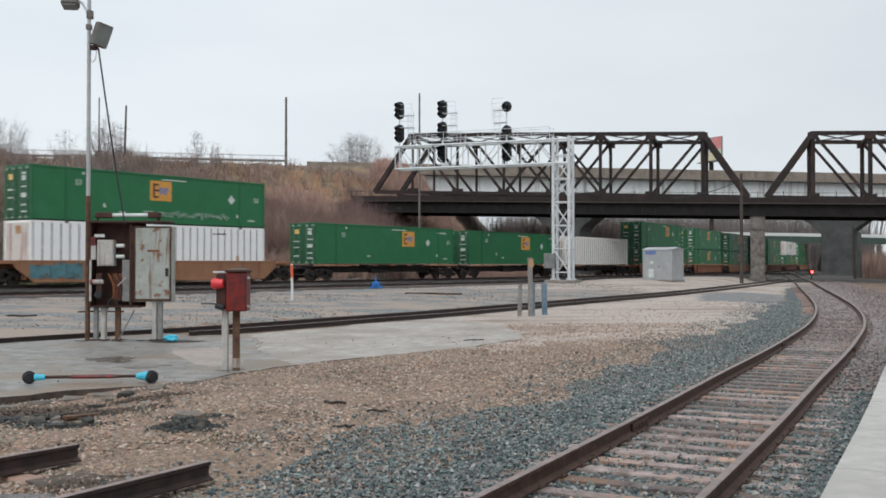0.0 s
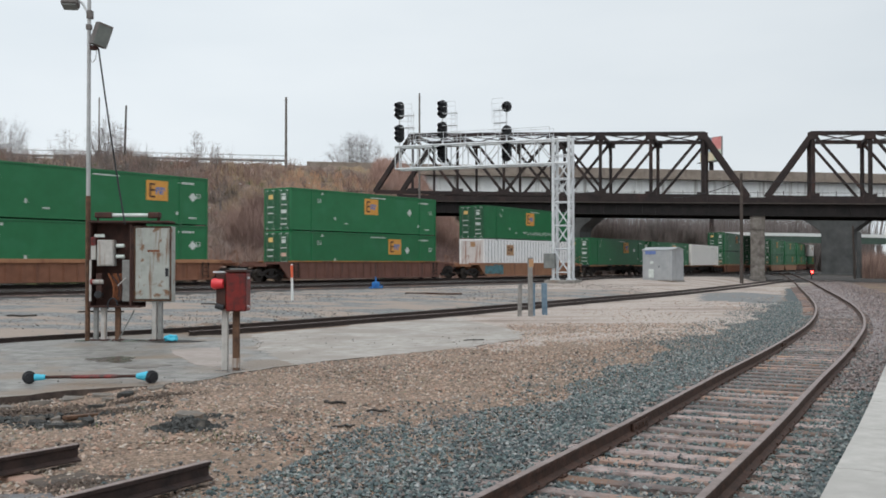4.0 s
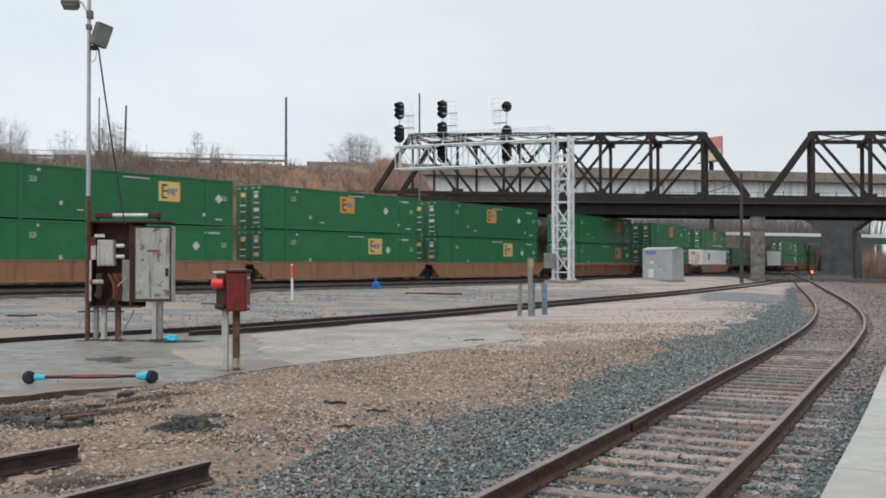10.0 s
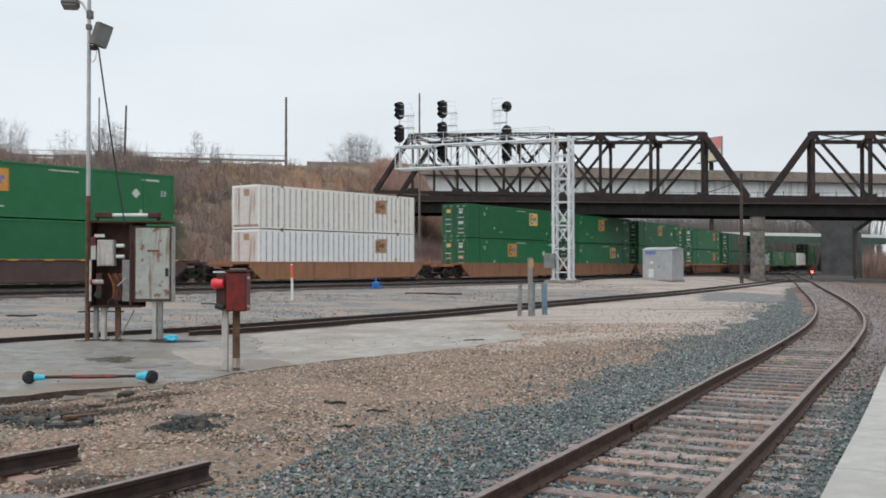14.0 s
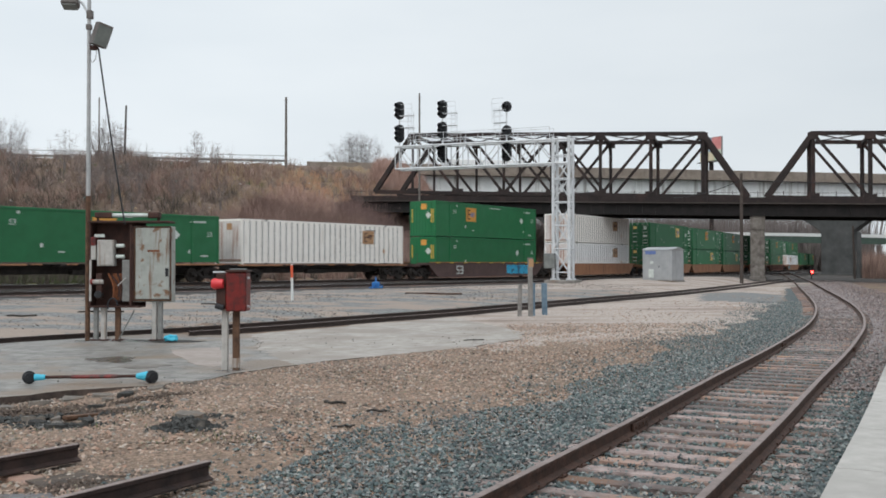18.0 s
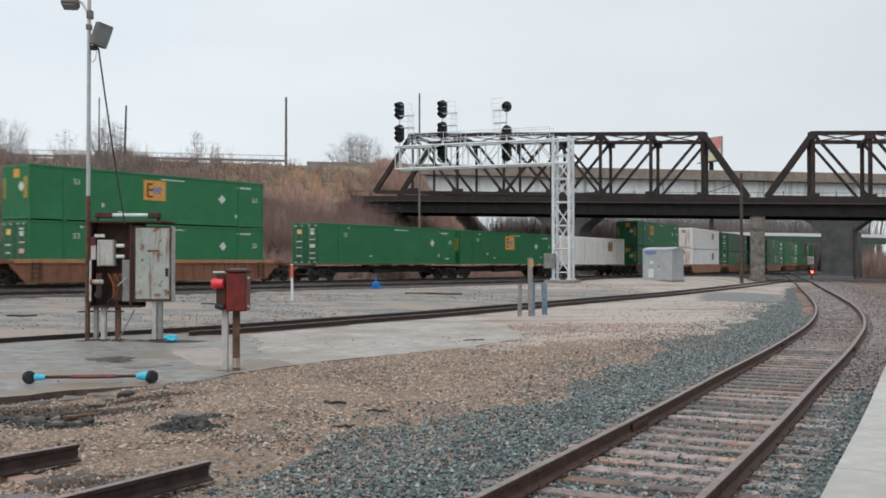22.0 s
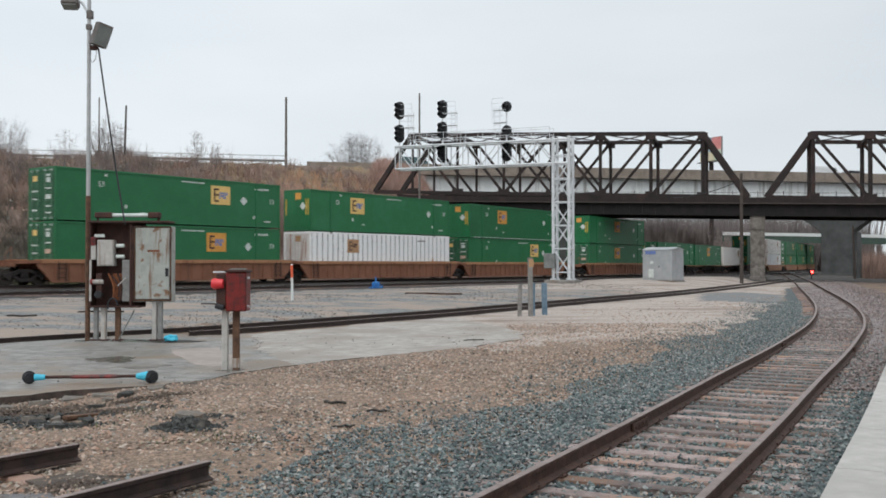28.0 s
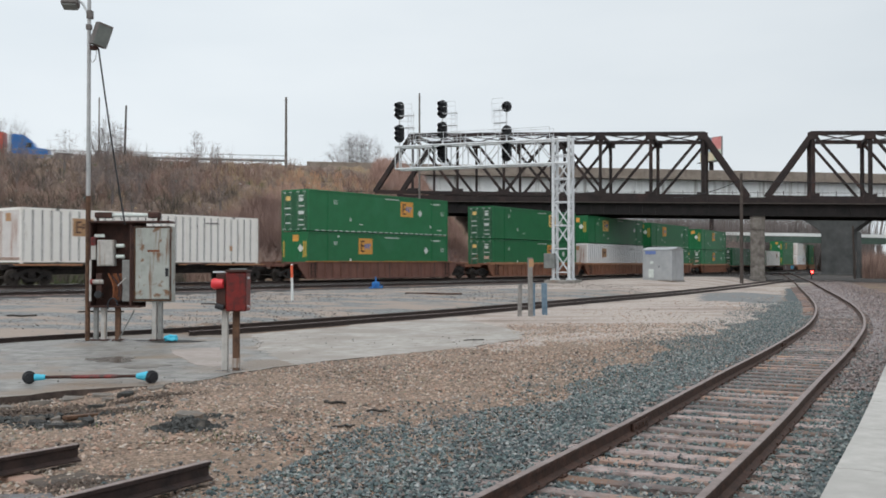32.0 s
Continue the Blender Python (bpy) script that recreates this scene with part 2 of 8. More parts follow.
def bar(bm, p, q, w, h=None, mat=0, up=(0, 0, 1)):
    """A straight member of rectangular section from p to q, w wide and h high."""
    p, q = Vector(p), Vector(q)
    h = w if h is None else h
    d = (q - p).normalized()
    u = Vector(up)
    if abs(d.dot(u)) > 0.98:
        u = Vector((1, 0, 0))
    sx = d.cross(u).normalized()
    sy = sx.cross(d).normalized()
    vs = []
    for c in (p, q):
        for a, b in ((-1, -1), (1, -1), (1, 1), (-1, 1)):
            vs.append(bm.verts.new(c + sx * a * w / 2 + sy * b * h / 2))
    for ids in ((0, 1, 2, 3), (7, 6, 5, 4), (0, 4, 5, 1), (1, 5, 6, 2), (2, 6, 7, 3), (3, 7, 4, 0)):
        f = bm.faces.new([vs[i] for i in ids])
        f.material_index = mat
    return bm


def rod(bm, p, q, r0, r1=None, n=10, mat=0, caps=True):
    """A round member from p to q."""
    p, q = Vector(p), Vector(q)
    r1 = r0 if r1 is None else r1
    d = q - p
    m = Matrix.Translation((p + q) / 2) @ d.to_track_quat("Z", "Y").to_matrix().to_4x4()
    r = bmesh.ops.create_cone(bm, cap_ends=caps, segments=n, radius1=r0, radius2=r1, depth=d.length, matrix=m)
    for f in {f for v in r["verts"] for f in v.link_faces}:
        f.material_index = mat
    return bm


def chain(bm, pts, r, n=6, mat=0):
    """One bent tube through the points."""
    pts = [Vector(p) for p in pts]
    rings = []
    for i, p in enumerate(pts):
        d = (pts[min(i + 1, len(pts) - 1)] - pts[max(i - 1, 0)]).normalized()
        u = d.cross(Vector((0.31, 0.87, 0.38))).normalized()
        v = d.cross(u)
        rings.append([bm.verts.new(p + (u * math.cos(a) + v * math.sin(a)) * r) for a in [2 * math.pi * k / n for k in range(n)]])
    for a, b in zip(rings[:-1], rings[1:]):
        for k in range(n):
            f = bm.faces.new((a[k], a[(k + 1) % n], b[(k + 1) % n], b[k]))
            f.material_index = mat
    bm.faces.new(rings[0][::-1])
    bm.faces.new(rings[-1])
    bmesh.ops.recalc_face_normals(bm, faces=bm.faces)
    return bm


def sheet(name, verts, faces, material, smooth=False):
    me = bpy.data.meshes.new(name)
    me.from_pydata([tuple(v) for v in verts], [], [tuple(f) for f in faces])
    for m in material if isinstance(material, (list, tuple)) else [material]:
        me.materials.append(m)
    if smooth:
        me.polygons.foreach_set("use_smooth", [True] * len(me.polygons))
    me.update()
    return new(name, me)


# ---- the plan: three tracks and the road on the bank ----
S_LO, S_HI, STEP = -420.0, 560.0, 0.5


def heading(s):
    x = min(max(s, -5.0), 215.0) / 100
    return 0.94987 - 0.23342 * x + 0.73973 * x ** 2 - 0.50046 * x ** 3 + 0.103456 * x ** 4


def train_line():
    up, dn = [(-24.4516, 45.4654)], [(-24.4516, 45.4654)]
    for i in range(int(S_HI / STEP)):
        h = heading((i + 0.5) * STEP)
        up.append((up[-1][0] + STEP * math.cos(h), up[-1][1] + STEP * math.sin(h)))
    for i in range(int(-S_LO / STEP)):
        h = heading(-(i + 0.5) * STEP)
        dn.append((dn[-1][0] - STEP * math.cos(h), dn[-1][1] - STEP * math.sin(h)))
    return np.array(dn[:0:-1] + up)


LINE = train_line()          # the near side of the train
LINE_S = S_LO + STEP * np.arange(len(LINE))


def rail_z(s):
    return 0.633 - 0.0031 * min(max(s, -20.0), 170.0)


def at_side(s):
    return Vector((float(np.interp(s, LINE_S, LINE[:, 0])), float(np.interp(s, LINE_S, LINE[:, 1]))))


def train_pose(rear, length, z=0.0):
    """The pose of a box of that length whose near side lies on the line, its rear end at s = rear."""
    a, b = at_side(rear), at_side(rear + length)
    t = (b - a).normalized()
    c = (a + b) / 2 + Vector((-t.y, t.x)) * 1.295
    zz = rail_z(rear + length / 2) + z
    return pose(c.x, c.y, zz, 0, 0, math.degrees(math.atan2(t.y, t.x)))


def offset_line(pts, d):
    p = np.asarray(pts, float)
    t = np.gradient(p, axis=0)
    t /= np.linalg.norm(t, axis=1)[:, None]
    return p + d * np.stack([-t[:, 1], t[:, 0]], 1)


def spline(ctrl, step=0.5):
    """A smooth line through a few points."""
    c = np.asarray(ctrl, float)
    c = np.vstack([2 * c[0] - c[1], c, 2 * c[-1] - c[-2]])
    out = []
    for i in range(1, len(c) - 2):
        p0, p1, p2, p3 = c[i - 1:i + 3]
        for u in np.linspace(0, 1, 40, endpoint=False):
            out.append(0.5 * (2 * p1 + (p2 - p0) * u + (2 * p0 - 5 * p1 + 4 * p2 - p3) * u * u + (3 * p1 - p0 - 3 * p2 + p3) * u ** 3))
    out.append(c[-2])
    out = np.array(out)
    d = np.r_[0, np.cumsum(np.linalg.norm(np.diff(out, axis=0), axis=1))]
    k = np.arange(0, d[-1], step)
    return np.stack([np.interp(k, d, out[:, 0]), np.interp(k, d, out[:, 1])], 1)


CENTRE = offset_line(LINE, 1.295)
SECOND = offset_line(LINE, 1.295 - 4.6)
NEAR_TRACK = spline([(-5.9, -6.0), (-2.7, 0.0), (1.07, 7.3), (2.98, 11.0), (5.08, 15.2), (7.04, 19.05), (8.9, 22.85), (11.2, 27.75),
                     (13.75, 33.8), (16.5, 41.0), (19.5, 49.5), (22.9, 59.4), (28.3, 75.2), (34.6, 93.5), (40.2, 110.5), (56.0, 158.0), (66.0, 188.0), (80.0, 230.0)])
MID_TRACK = spline([(-29.0, -3.0), (-15.5, 14.0), (-9.6, 22.6), (-6.2, 26.6), (-2.9, 31.4), (-0.2, 35.3), (3.7, 41.8), (8.55, 50.0), (14.4, 59.8),
                    (22.9, 76.0), (33.0, 96.5), (39.6, 110.5)])
FAR = 0.92   # scale of the set-out of the bridges and the road on the bank, about the eye
ROAD_A, ROAD_D = Vector((-60.6, 137.75)), Vector((0.97825, 0.20739))   # the road on the bank


def road_offset(x, y):
    """Signed distance across the road from its near edge."""
    return FAR * ((x / FAR - ROAD_A.x) * -ROAD_D.y + (y / FAR - ROAD_A.y) * ROAD_D.x)


def far_z(z):
    return 1.755 + FAR * (z - 1.755)


def smooth01(a, b, x):
    t = np.clip((x - a) / (b - a), 0, 1)
    return t * t * (3 - 2 * t)


def train_offset(x, y):
    """Signed distance from the near side of the train, positive beyond it."""
    x, y = np.asarray(x, float), np.asarray(y, float)
    k = np.arange(0, len(LINE), 6)
    p = LINE[k]
    best = np.full(x.shape, 1e9)
    sign = np.zeros(x.shape)
    t = np.gradient(p, axis=0)
    t /= np.linalg.norm(t, axis=1)[:, None]
    for (px, py), (tx, ty) in zip(p, t):
        dx, dy = x - px, y - py
        d = dx * dx + dy * dy
        m = d < best
        best = np.where(m, d, best)
        sign = np.where(m, -ty * dx + tx * dy, sign)
    return sign


def ground_z(x, y):
    x, y = np.asarray(x, float), np.asarray(y, float)
    n = train_offset(x, y)
    s = np.interp(y, LINE[:, 1], LINE_S)
    rz = 0.633 - 0.0031 * np.clip(s, -20, 170)
    near = -0.21 + 0.08 * smooth01(2.6, 4.6, np.interp(y, NEAR_TRACK[:, 1], NEAR_TRACK[:, 0]) - x)
    near = near - 0.09 * (1 - smooth01(-4.8, -3.4, x)) * (1 - smooth01(13.2, 14.6, y + 0.75 * x + 3.2)) * smooth01(0, 3, y)
    near = near - 0.065 * (1 - smooth01(9.4, 10.6, y)) * (1 - smooth01(-1.9, -1.2, x))
    near = near + (0.02 + rz * 0.25 + 0.12) * smooth01(-27, -12, n)
    z = near + (rz - 0.42 - near) * smooth01(-11.0, -5.5, n)
    z = z + 0.30 * smooth01(-18, -12, n) * (1 - smooth01(-9.5, -7.0, n)) * smooth01(30, 46, s) * (1 - smooth01(95, 120, s))
    m = road_offset(x, y)
    dn, dm = np.maximum(0, n - 8.0), np.maximum(0, -m - 3.0)
    bank = far_z(16.0) * smooth01(0.0, 1.0, dn / (dn + dm + 1e-6))
    bank = bank * (1 - smooth01(-10.1, 5.5, x - 0.16 * (y - 110)))
    bank = bank * (1 - smooth01(42, 80, m)) * (n > 0)
    # the ground stays below the rails of the two yard tracks
    for line in (MID_TRACK, NEAR_TRACK):
        dx = np.abs(x - np.interp(y, line[:, 1], line[:, 0])) * 0.86
        z = np.where(n < -6, z + (np.minimum(z, -0.15) - z) * (1 - smooth01(1.3, 3.2, dx)), z)
    return z + bank


# ---- ground ----
def axis(fine0, fine1, step, far, grow=1.35):
    mid = list(np.arange(fine0, fine1 + 1e-6, step))
    lo, hi, d = [], [], step
    x = fine0
    while x > -far:
        d *= grow
        x -= d
        lo.append(x)
    d, x = step, fine1
    while x < far:
        d *= grow
        x += d
        hi.append(x)
    return np.array(lo[::-1] + mid + hi)


BANK = surface("winter_bank_earth", (0.085, 0.06, 0.048), (0.22, 0.15, 0.115), 0.9, 0.95, 0, 0.8, 6,
               stain=(0.24, 0.17, 0.10), stain_scale=0.12, stain_at=(0.52, 0.66))
CINDER = surface("dark_cinder_ground", (0.024, 0.022, 0.021), (0.085, 0.075, 0.069), 2.5, 0.95, 0, 0.6, 10, stain=(0.16, 0.13, 0.11), stain_scale=0.3, stain_at=(0.56, 0.68))
GRASS = surface("dull_grass", (0.05, 0.065, 0.022), (0.12, 0.11, 0.045), 1.5, 0.95, 0, 0.6, 8)


def build_ground():
    gx, gy = axis(-62, 62, 0.65, 2600), axis(2, 128, 0.65, 2600)
    X, Y = np.meshgrid(gx, gy)
    Z = ground_z(X, Y)
    rng = np.random.RandomState(3)
    n = train_offset(X, Y)
    rough = np.where(n > 9, 0.35, 0.012) * (np.hypot(X, Y) < 260)
    Z = Z + rng.uniform(-1, 1, Z.shape) * rough
    ny, nx = X.shape
    verts = np.stack([X, Y, Z], -1).reshape(-1, 3)
    i = (np.arange(ny - 1)[:, None] * nx + np.arange(nx - 1)[None, :]).ravel()
    faces = np.stack([i, i + 1, i + nx + 1, i + nx], 1)
    ob = sheet("ground", verts, faces.tolist(), [GRAVEL, YARD, BANK, GRASS, PALE, DARK_PATCH, BALLAST_OLD, CINDER], True)
    cx, cy = (X[:-1, :-1] + X[1:, 1:]) / 2, (Y[:-1, :-1] + Y[1:, 1:]) / 2
    cn = train_offset(cx, cy) + rng.uniform(-0.5, 0.5, cx.shape) + 1.2 * np.sin(cx * 0.31) * np.cos(cy * 0.23)
    # the dark ballast zone also holds painted shade from under the cars
    mat = np.where(cn > 10.0, 2, np.where(cn > -7.6, 6, np.where(cn > -24.0, 1, 0)))
    mat = np.where((np.hypot(cx, cy) > 260), 3, mat)
    mat = np.where((cx > 30) & (cn < -14) & (cy > 30) & (cx > 0.42 * cy), 2, mat)
    wob = 0.5 * np.sin(cx * 1.3) + 0.4 * np.sin(cy * 0.9 + cx) + rng.uniform(-0.5, 0.5, cx.shape)
    low = np.interp(cx, [-3.0, 0.7, 3.9, 8.2, 13.7, 20.0, 30.0], [19.0, 21.9, 22.8, 27.5, 39.0, 57.0, 84.0])
    mid = np.interp(cx, MID_TRACK[:, 0], MID_TRACK[:, 1])
    pale = (cy + wob > low) & (cy < mid + 1.0) & (cx > -3) & (cx < 28)
    mat = np.where(pale, 4, mat)
    pad = (cn > -21) & (cn < -8) & (cy > 62) & (cy < 104)
    mat = np.where(pad, 4, mat)
    near_x = np.interp(cy, NEAR_TRACK[:, 1], NEAR_TRACK[:, 0])
    mat = np.where((cy + wob > 48) & (cy + wob < 61.5) & (cx > 0.264 * cy) & (cx < near_x - 2.2), 5, mat)
    mat = np.where((cy + 2 * wob > 97) & (cn < 10) & (np.abs(cx) < 140) & (cy < 250), 7, mat)
    foot = (cn > 9) & (cn < 33) & (cx < -0.265 * cy)
    mat = np.where(foot, 3, mat)
    ob.data.polygons.foreach_set("material_index", mat.ravel().astype(np.int32))
    ob.data.update()
    return tagged(ob, "railway yard ground of tan gravel, rising to a brushy bank", "ground", kind="structure")


ground = build_ground()


# ---- tracks ----
def resample(pts, step):
    d = np.r_[0, np.cumsum(np.linalg.norm(np.diff(pts, axis=0), axis=1))]
    k = np.arange(0, d[-1], step)
    return np.stack([np.interp(k, d, pts[:, 0]), np.interp(k, d, pts[:, 1])], 1)


PROFILE = [(-0.070, -0.165), (0.070, -0.165), (0.070, -0.150), (0.012, -0.125), (0.010, -0.045), (0.036, -0.035), (0.036, -0.004),
           (0.028, 0.0), (-0.028, 0.0), (-0.036, -0.004), (-0.036, -0.035), (-0.010, -0.045), (-0.012, -0.125), (-0.070, -0.150)]


def swept_rail(name, line, zs, parent, side=None, head=None):
    t = np.gradient(line, axis=0)
    t /= np.linalg.norm(t, axis=1)[:, None]
    nrm = np.stack([-t[:, 1], t[:, 0]], 1)
    verts, faces, mats = [], [], []
    k = len(PROFILE)
    for p, q, z in zip(line, nrm, zs):
        verts += [(p[0] + q[0] * a, p[1] + q[1] * a, z + b) for a, b in PROFILE]
    for i in range(len(line) - 1):
        for j in range(k):
            a, b = i * k + j, i * k + (j + 1) % k
            faces.append((a, a + k, b + k, b))
            mats.append(1 if j in (6, 7, 8) else 0)
    faces.append(tuple(range(k)))
    faces.append(tuple(range((len(line) - 1) * k + k - 1, (len(line) - 1) * k - 1, -1)))
    mats += [0, 0]
    ob = sheet(name, verts, faces, [side or RAIL, head or RAIL_HEAD])
    ob.data.polygons.foreach_set("material_index", mats)
    ob.parent = parent
    return ob


def bed(name, line, zs, half, material, drop, parent, jitter=0.02, ragged=0.25, seed=1):
    """A ballast bed along a line: flat on top, sloping at both edges."""
    rng = np.random.RandomState(seed)
    cols = [(-half - 0.7, -drop), (-half, 0), (-1.28, 0.0), (-1.22, -0.012), (0, -0.012), (1.22, -0.012), (1.28, 0.0), (half, 0), (half + 0.7, -drop)]
    t = np.gradient(line, axis=0)
    t /= np.linalg.norm(t, axis=1)[:, None]
    nrm = np.stack([-t[:, 1], t[:, 0]], 1)
    verts, faces = [], []
    for p, q, z in zip(line, nrm, zs):
        for j, (a, b) in enumerate(cols):
            e = rng.uniform(-ragged, ragged) if j in (0, 8) else 0
            verts.append((p[0] + q[0] * (a + e), p[1] + q[1] * (a + e), z + b + rng.uniform(-jitter, jitter)))
    k = len(cols)
    for i in range(len(line) - 1):
        for j in range(k - 1):
            faces.append((i * k + j + 1, i * k + j, (i + 1) * k + j, (i + 1) * k + j + 1))
    ob = sheet(name, verts, faces, material, True)
    ob.parent = parent
    return ob


def tie_mesh(seed):
    rng = random.Random(seed)
    bm = bmesh.new()
    box(bm, -0.105, 0.105, -1.3, 1.3, -0.18, 0.0, 0.012)
    for v in bm.verts:
        v.co += Vector((rng.uniform(-0.012, 0.012), rng.uniform(-0.03, 0.03), rng.uniform(-0.008, 0.004)))
    me = bpy.data.meshes.new("tie")
    bm.to_mesh(me)
    bm.free()
    me.materials.append(TIE)
    return me


TIES = [tie_mesh(i) for i in range(5)]


def spike_plate():
    bm = bmesh.new()
    box(bm, -0.08, 0.08, -0.092, 0.092, 0, 0.012)
    for x, y in ((0.05, 0.078), (-0.05, -0.078), (-0.05, 0.078)):
        rod(bm, (x, y, 0.012), (x, y, 0.032), 0.010, n=6)
    me = bpy.data.meshes.new("tie_plate")
    bm.to_mesh(me)
    bm.free()
    me.materials.append(RAIL)
    return me


PLATE = spike_plate()


def track(name, label, line, zf, ballast, bed_half, single_ties, tie_from=0.0, joined_from=0.0, drop=0.2, seed=1, side=None, head=None, near_from=None):
    th = thing(name, label, "railway track", "tracks", "structure")
    pts = resample(line, 1.0)
    zs = [zf(i) for i in range(len(pts))]
    bed("ballast_bed", pts, [z - 0.19 for z in zs], bed_half, ballast, drop, th, seed=seed)
    for d in (0.7525, -0.7525):
        k = 0 if near_from is None or d > 0 else int(np.argmax(pts[:, 1] > near_from))
        swept_rail("rail", offset_line(pts, d)[k:], zs[k:], th, side, head)
    tp = resample(line, 0.495)
    tg = np.gradient(tp, axis=0)
    rng = random.Random(seed)
    rest = []
    k = 0
    for i, (p, g) in enumerate(zip(tp, tg)):
        dist = i * 0.495
        z = zf(int(dist)) - 0.166
        a = math.degrees(math.atan2(g[1], g[0])) + rng.uniform(-0.8, 0.8)
        m = pose(p[0] + rng.uniform(-0.03, 0.03), p[1], z, 0, 0, a)
        if tie_from <= dist < tie_from + 0.495 * single_ties:
            o = new("tie", TIES[rng.randrange(5)])
            o.parent = th
            o.matrix_basis = m
            if k < 44:
                for d in (0.7525, -0.7525):
                    q = new("tie_plate", PLATE)
                    q.parent = o
                    q.matrix_basis = pose(0, d, 0.001)
            k += 1
        elif dist >= joined_from:
            rest.append(m)
    if rest:
        vs, fs = [], []
        base = TIES[0]
        bv = [v.co.copy() for v in base.vertices]
        bf = [tuple(f.vertices) for f in base.polygons]
        for m in rest:
            o = len(vs)
            vs += [m @ v for v in bv]
            fs += [tuple(j + o for j in f) for f in bf]
        o = sheet("far_ties", vs, fs, TIE)
        o.parent = th
        o["kind"] = "stuff"
    return th


track("near_track", "curved railway track with brown rails on weathered wooden ties", NEAR_TRACK, lambda i: 0.0, BALLAST, 1.75, 130,
      tie_from=9.0, joined_from=0.0, drop=0.1, seed=2)
track("yard_track", "rusty yard track half sunk in gravel", MID_TRACK, lambda i: -0.0, BALLAST_OLD, 1.0, 0, joined_from=0, drop=0.05, seed=3, side=RAIL_DARK, near_from=25.4)
main_z = lambda i: rail_z(S_LO + i)
track("main_track", "main line track on dark ballast under the train", CENTRE, main_z, BALLAST_OLD, 2.0, 0, joined_from=300, drop=0.35, seed=4, side=RAIL_DARK, head=RAIL_SHINY)
track("second_track", "second main track with dark oily ballast", SECOND, lambda i: rail_z(S_LO + i) - 0.2, BALLAST_OLD, 1.9, 0,
      joined_from=330, drop=0.35, seed=5, side=RAIL_DARK, head=RAIL_SHINY)

for dist, side in ((11.6, 0.7525), (23.5, -0.7525), (24.0, 0.7525)):
    p = resample(NEAR_TRACK, 0.1)
    o = offset_line(p, side)
    k = int((dist + 7.4) / 0.1)
    g = p[k + 1] - p[k]
    jb = thing("rail_joint", "bolted steel joint bar on the rail", "rail joint", "rail joints", m=pose(o[k][0], o[k][1], 0, 0, 0, math.degrees(math.atan2(g[1], g[0]))))
    for y in (-0.03, 0.03):
        part("joint_bar", box(bmesh.new(), -0.3, 0.3, y - 0.016, y + 0.016, -0.135, -0.045, 0.006), RAIL, jb)
        for x in (-0.22, -0.08, 0.08, 0.22):
            part("bolt", rod(bmesh.new(), (x, y - 0.03, -0.09), (x, y + 0.03, -0.09), 0.018, n=6), RAIL, jb)

# loose stones
STONE_BLUE = stones("ballast_stones", [(0.03, 0.04, 0.043), (0.09, 0.12, 0.125), (0.20, 0.24, 0.24), (0.08, 0.125, 0.115), (0.36, 0.37, 0.36), (0.17, 0.14, 0.13), (0.05, 0.07, 0.078), (0.14, 0.18, 0.18), (0.25, 0.22, 0.205)])
STONE_TAN = stones("gravel_stones", [(0.27, 0.185, 0.138), (0.45, 0.325, 0.248), (0.09, 0.068, 0.055), (0.46, 0.37, 0.30), (0.35, 0.212, 0.152), (0.52, 0.45, 0.39), (0.16, 0.155, 0.14), (0.42, 0.275, 0.205), (0.065, 0.056, 0.054), (0.34, 0.295, 0.22)])


def scatter(name, pts, size, material, label, seed, flat=0.7):
    """Loose angular stones at the points given, as one object."""
    rng = np.random.RandomState(seed)
    n = len(pts)
    base = np.array([(1, 0, 0), (-1, 0, 0), (0, 1, 0), (0, -1, 0), (0, 0, 1), (0, 0, -1)], float)
    tri = np.array([(0, 2, 4), (2, 1, 4), (1, 3, 4), (3, 0, 4), (2, 0, 5), (1, 2, 5), (3, 1, 5), (0, 3, 5)])
    v = base[None] * rng.uniform(0.65, 1.25, (n, 6, 1)) + rng.uniform(-0.35, 0.35, (n, 6, 3))
    s = rng.uniform(size[0], size[1], (n, 1, 1)) * np.array([1, rng.uniform(0.7, 1), flat])
    v = v * s
    a = rng.uniform(0, 6.283, n)
    c, sn = np.cos(a)[:, None], np.sin(a)[:, None]
    v = np.stack([v[..., 0] * c - v[..., 1] * sn, v[..., 0] * sn + v[..., 1] * c, v[..., 2]], -1)
    v = v + np.asarray(pts)[:, None, :]
    f = tri[None] + (np.arange(n) * 6)[:, None, None]
    ob = sheet(name, v.reshape(-1, 3), f.reshape(-1, 3).tolist(), material)
    return tagged(ob, label, "stones", kind="stuff")


def along(line, d0, d1, count, lo, hi, seed, z):
    rng = np.random.RandomState(seed)
    p = resample(line, 0.25)
    t = np.gradient(p, axis=0)
    t /= np.linalg.norm(t, axis=1)[:, None]
    k = (lo + (hi - lo) * rng.uniform(0, 1, count) ** 1.5) / 0.25
    k = k.astype(int)
    e = rng.uniform(d0, d1, count)
    x = p[k, 0] - t[k, 1] * e + rng.uniform(-0.12, 0.12, count)
    y = p[k, 1] + t[k, 0] * e + rng.uniform(-0.12, 0.12, count)
    return np.stack([x, y, np.full(count, z) + rng.uniform(-0.02, 0.02, count)], 1)


EDGE_AT, EDGE_OFF = [9, 15, 17.5, 19, 21, 24, 32, 40, 51, 62], [3.2, 3.2, 3.2, 3.2, 2.7, 2.7, 3.3, 2.85, 2.75, 2.3]


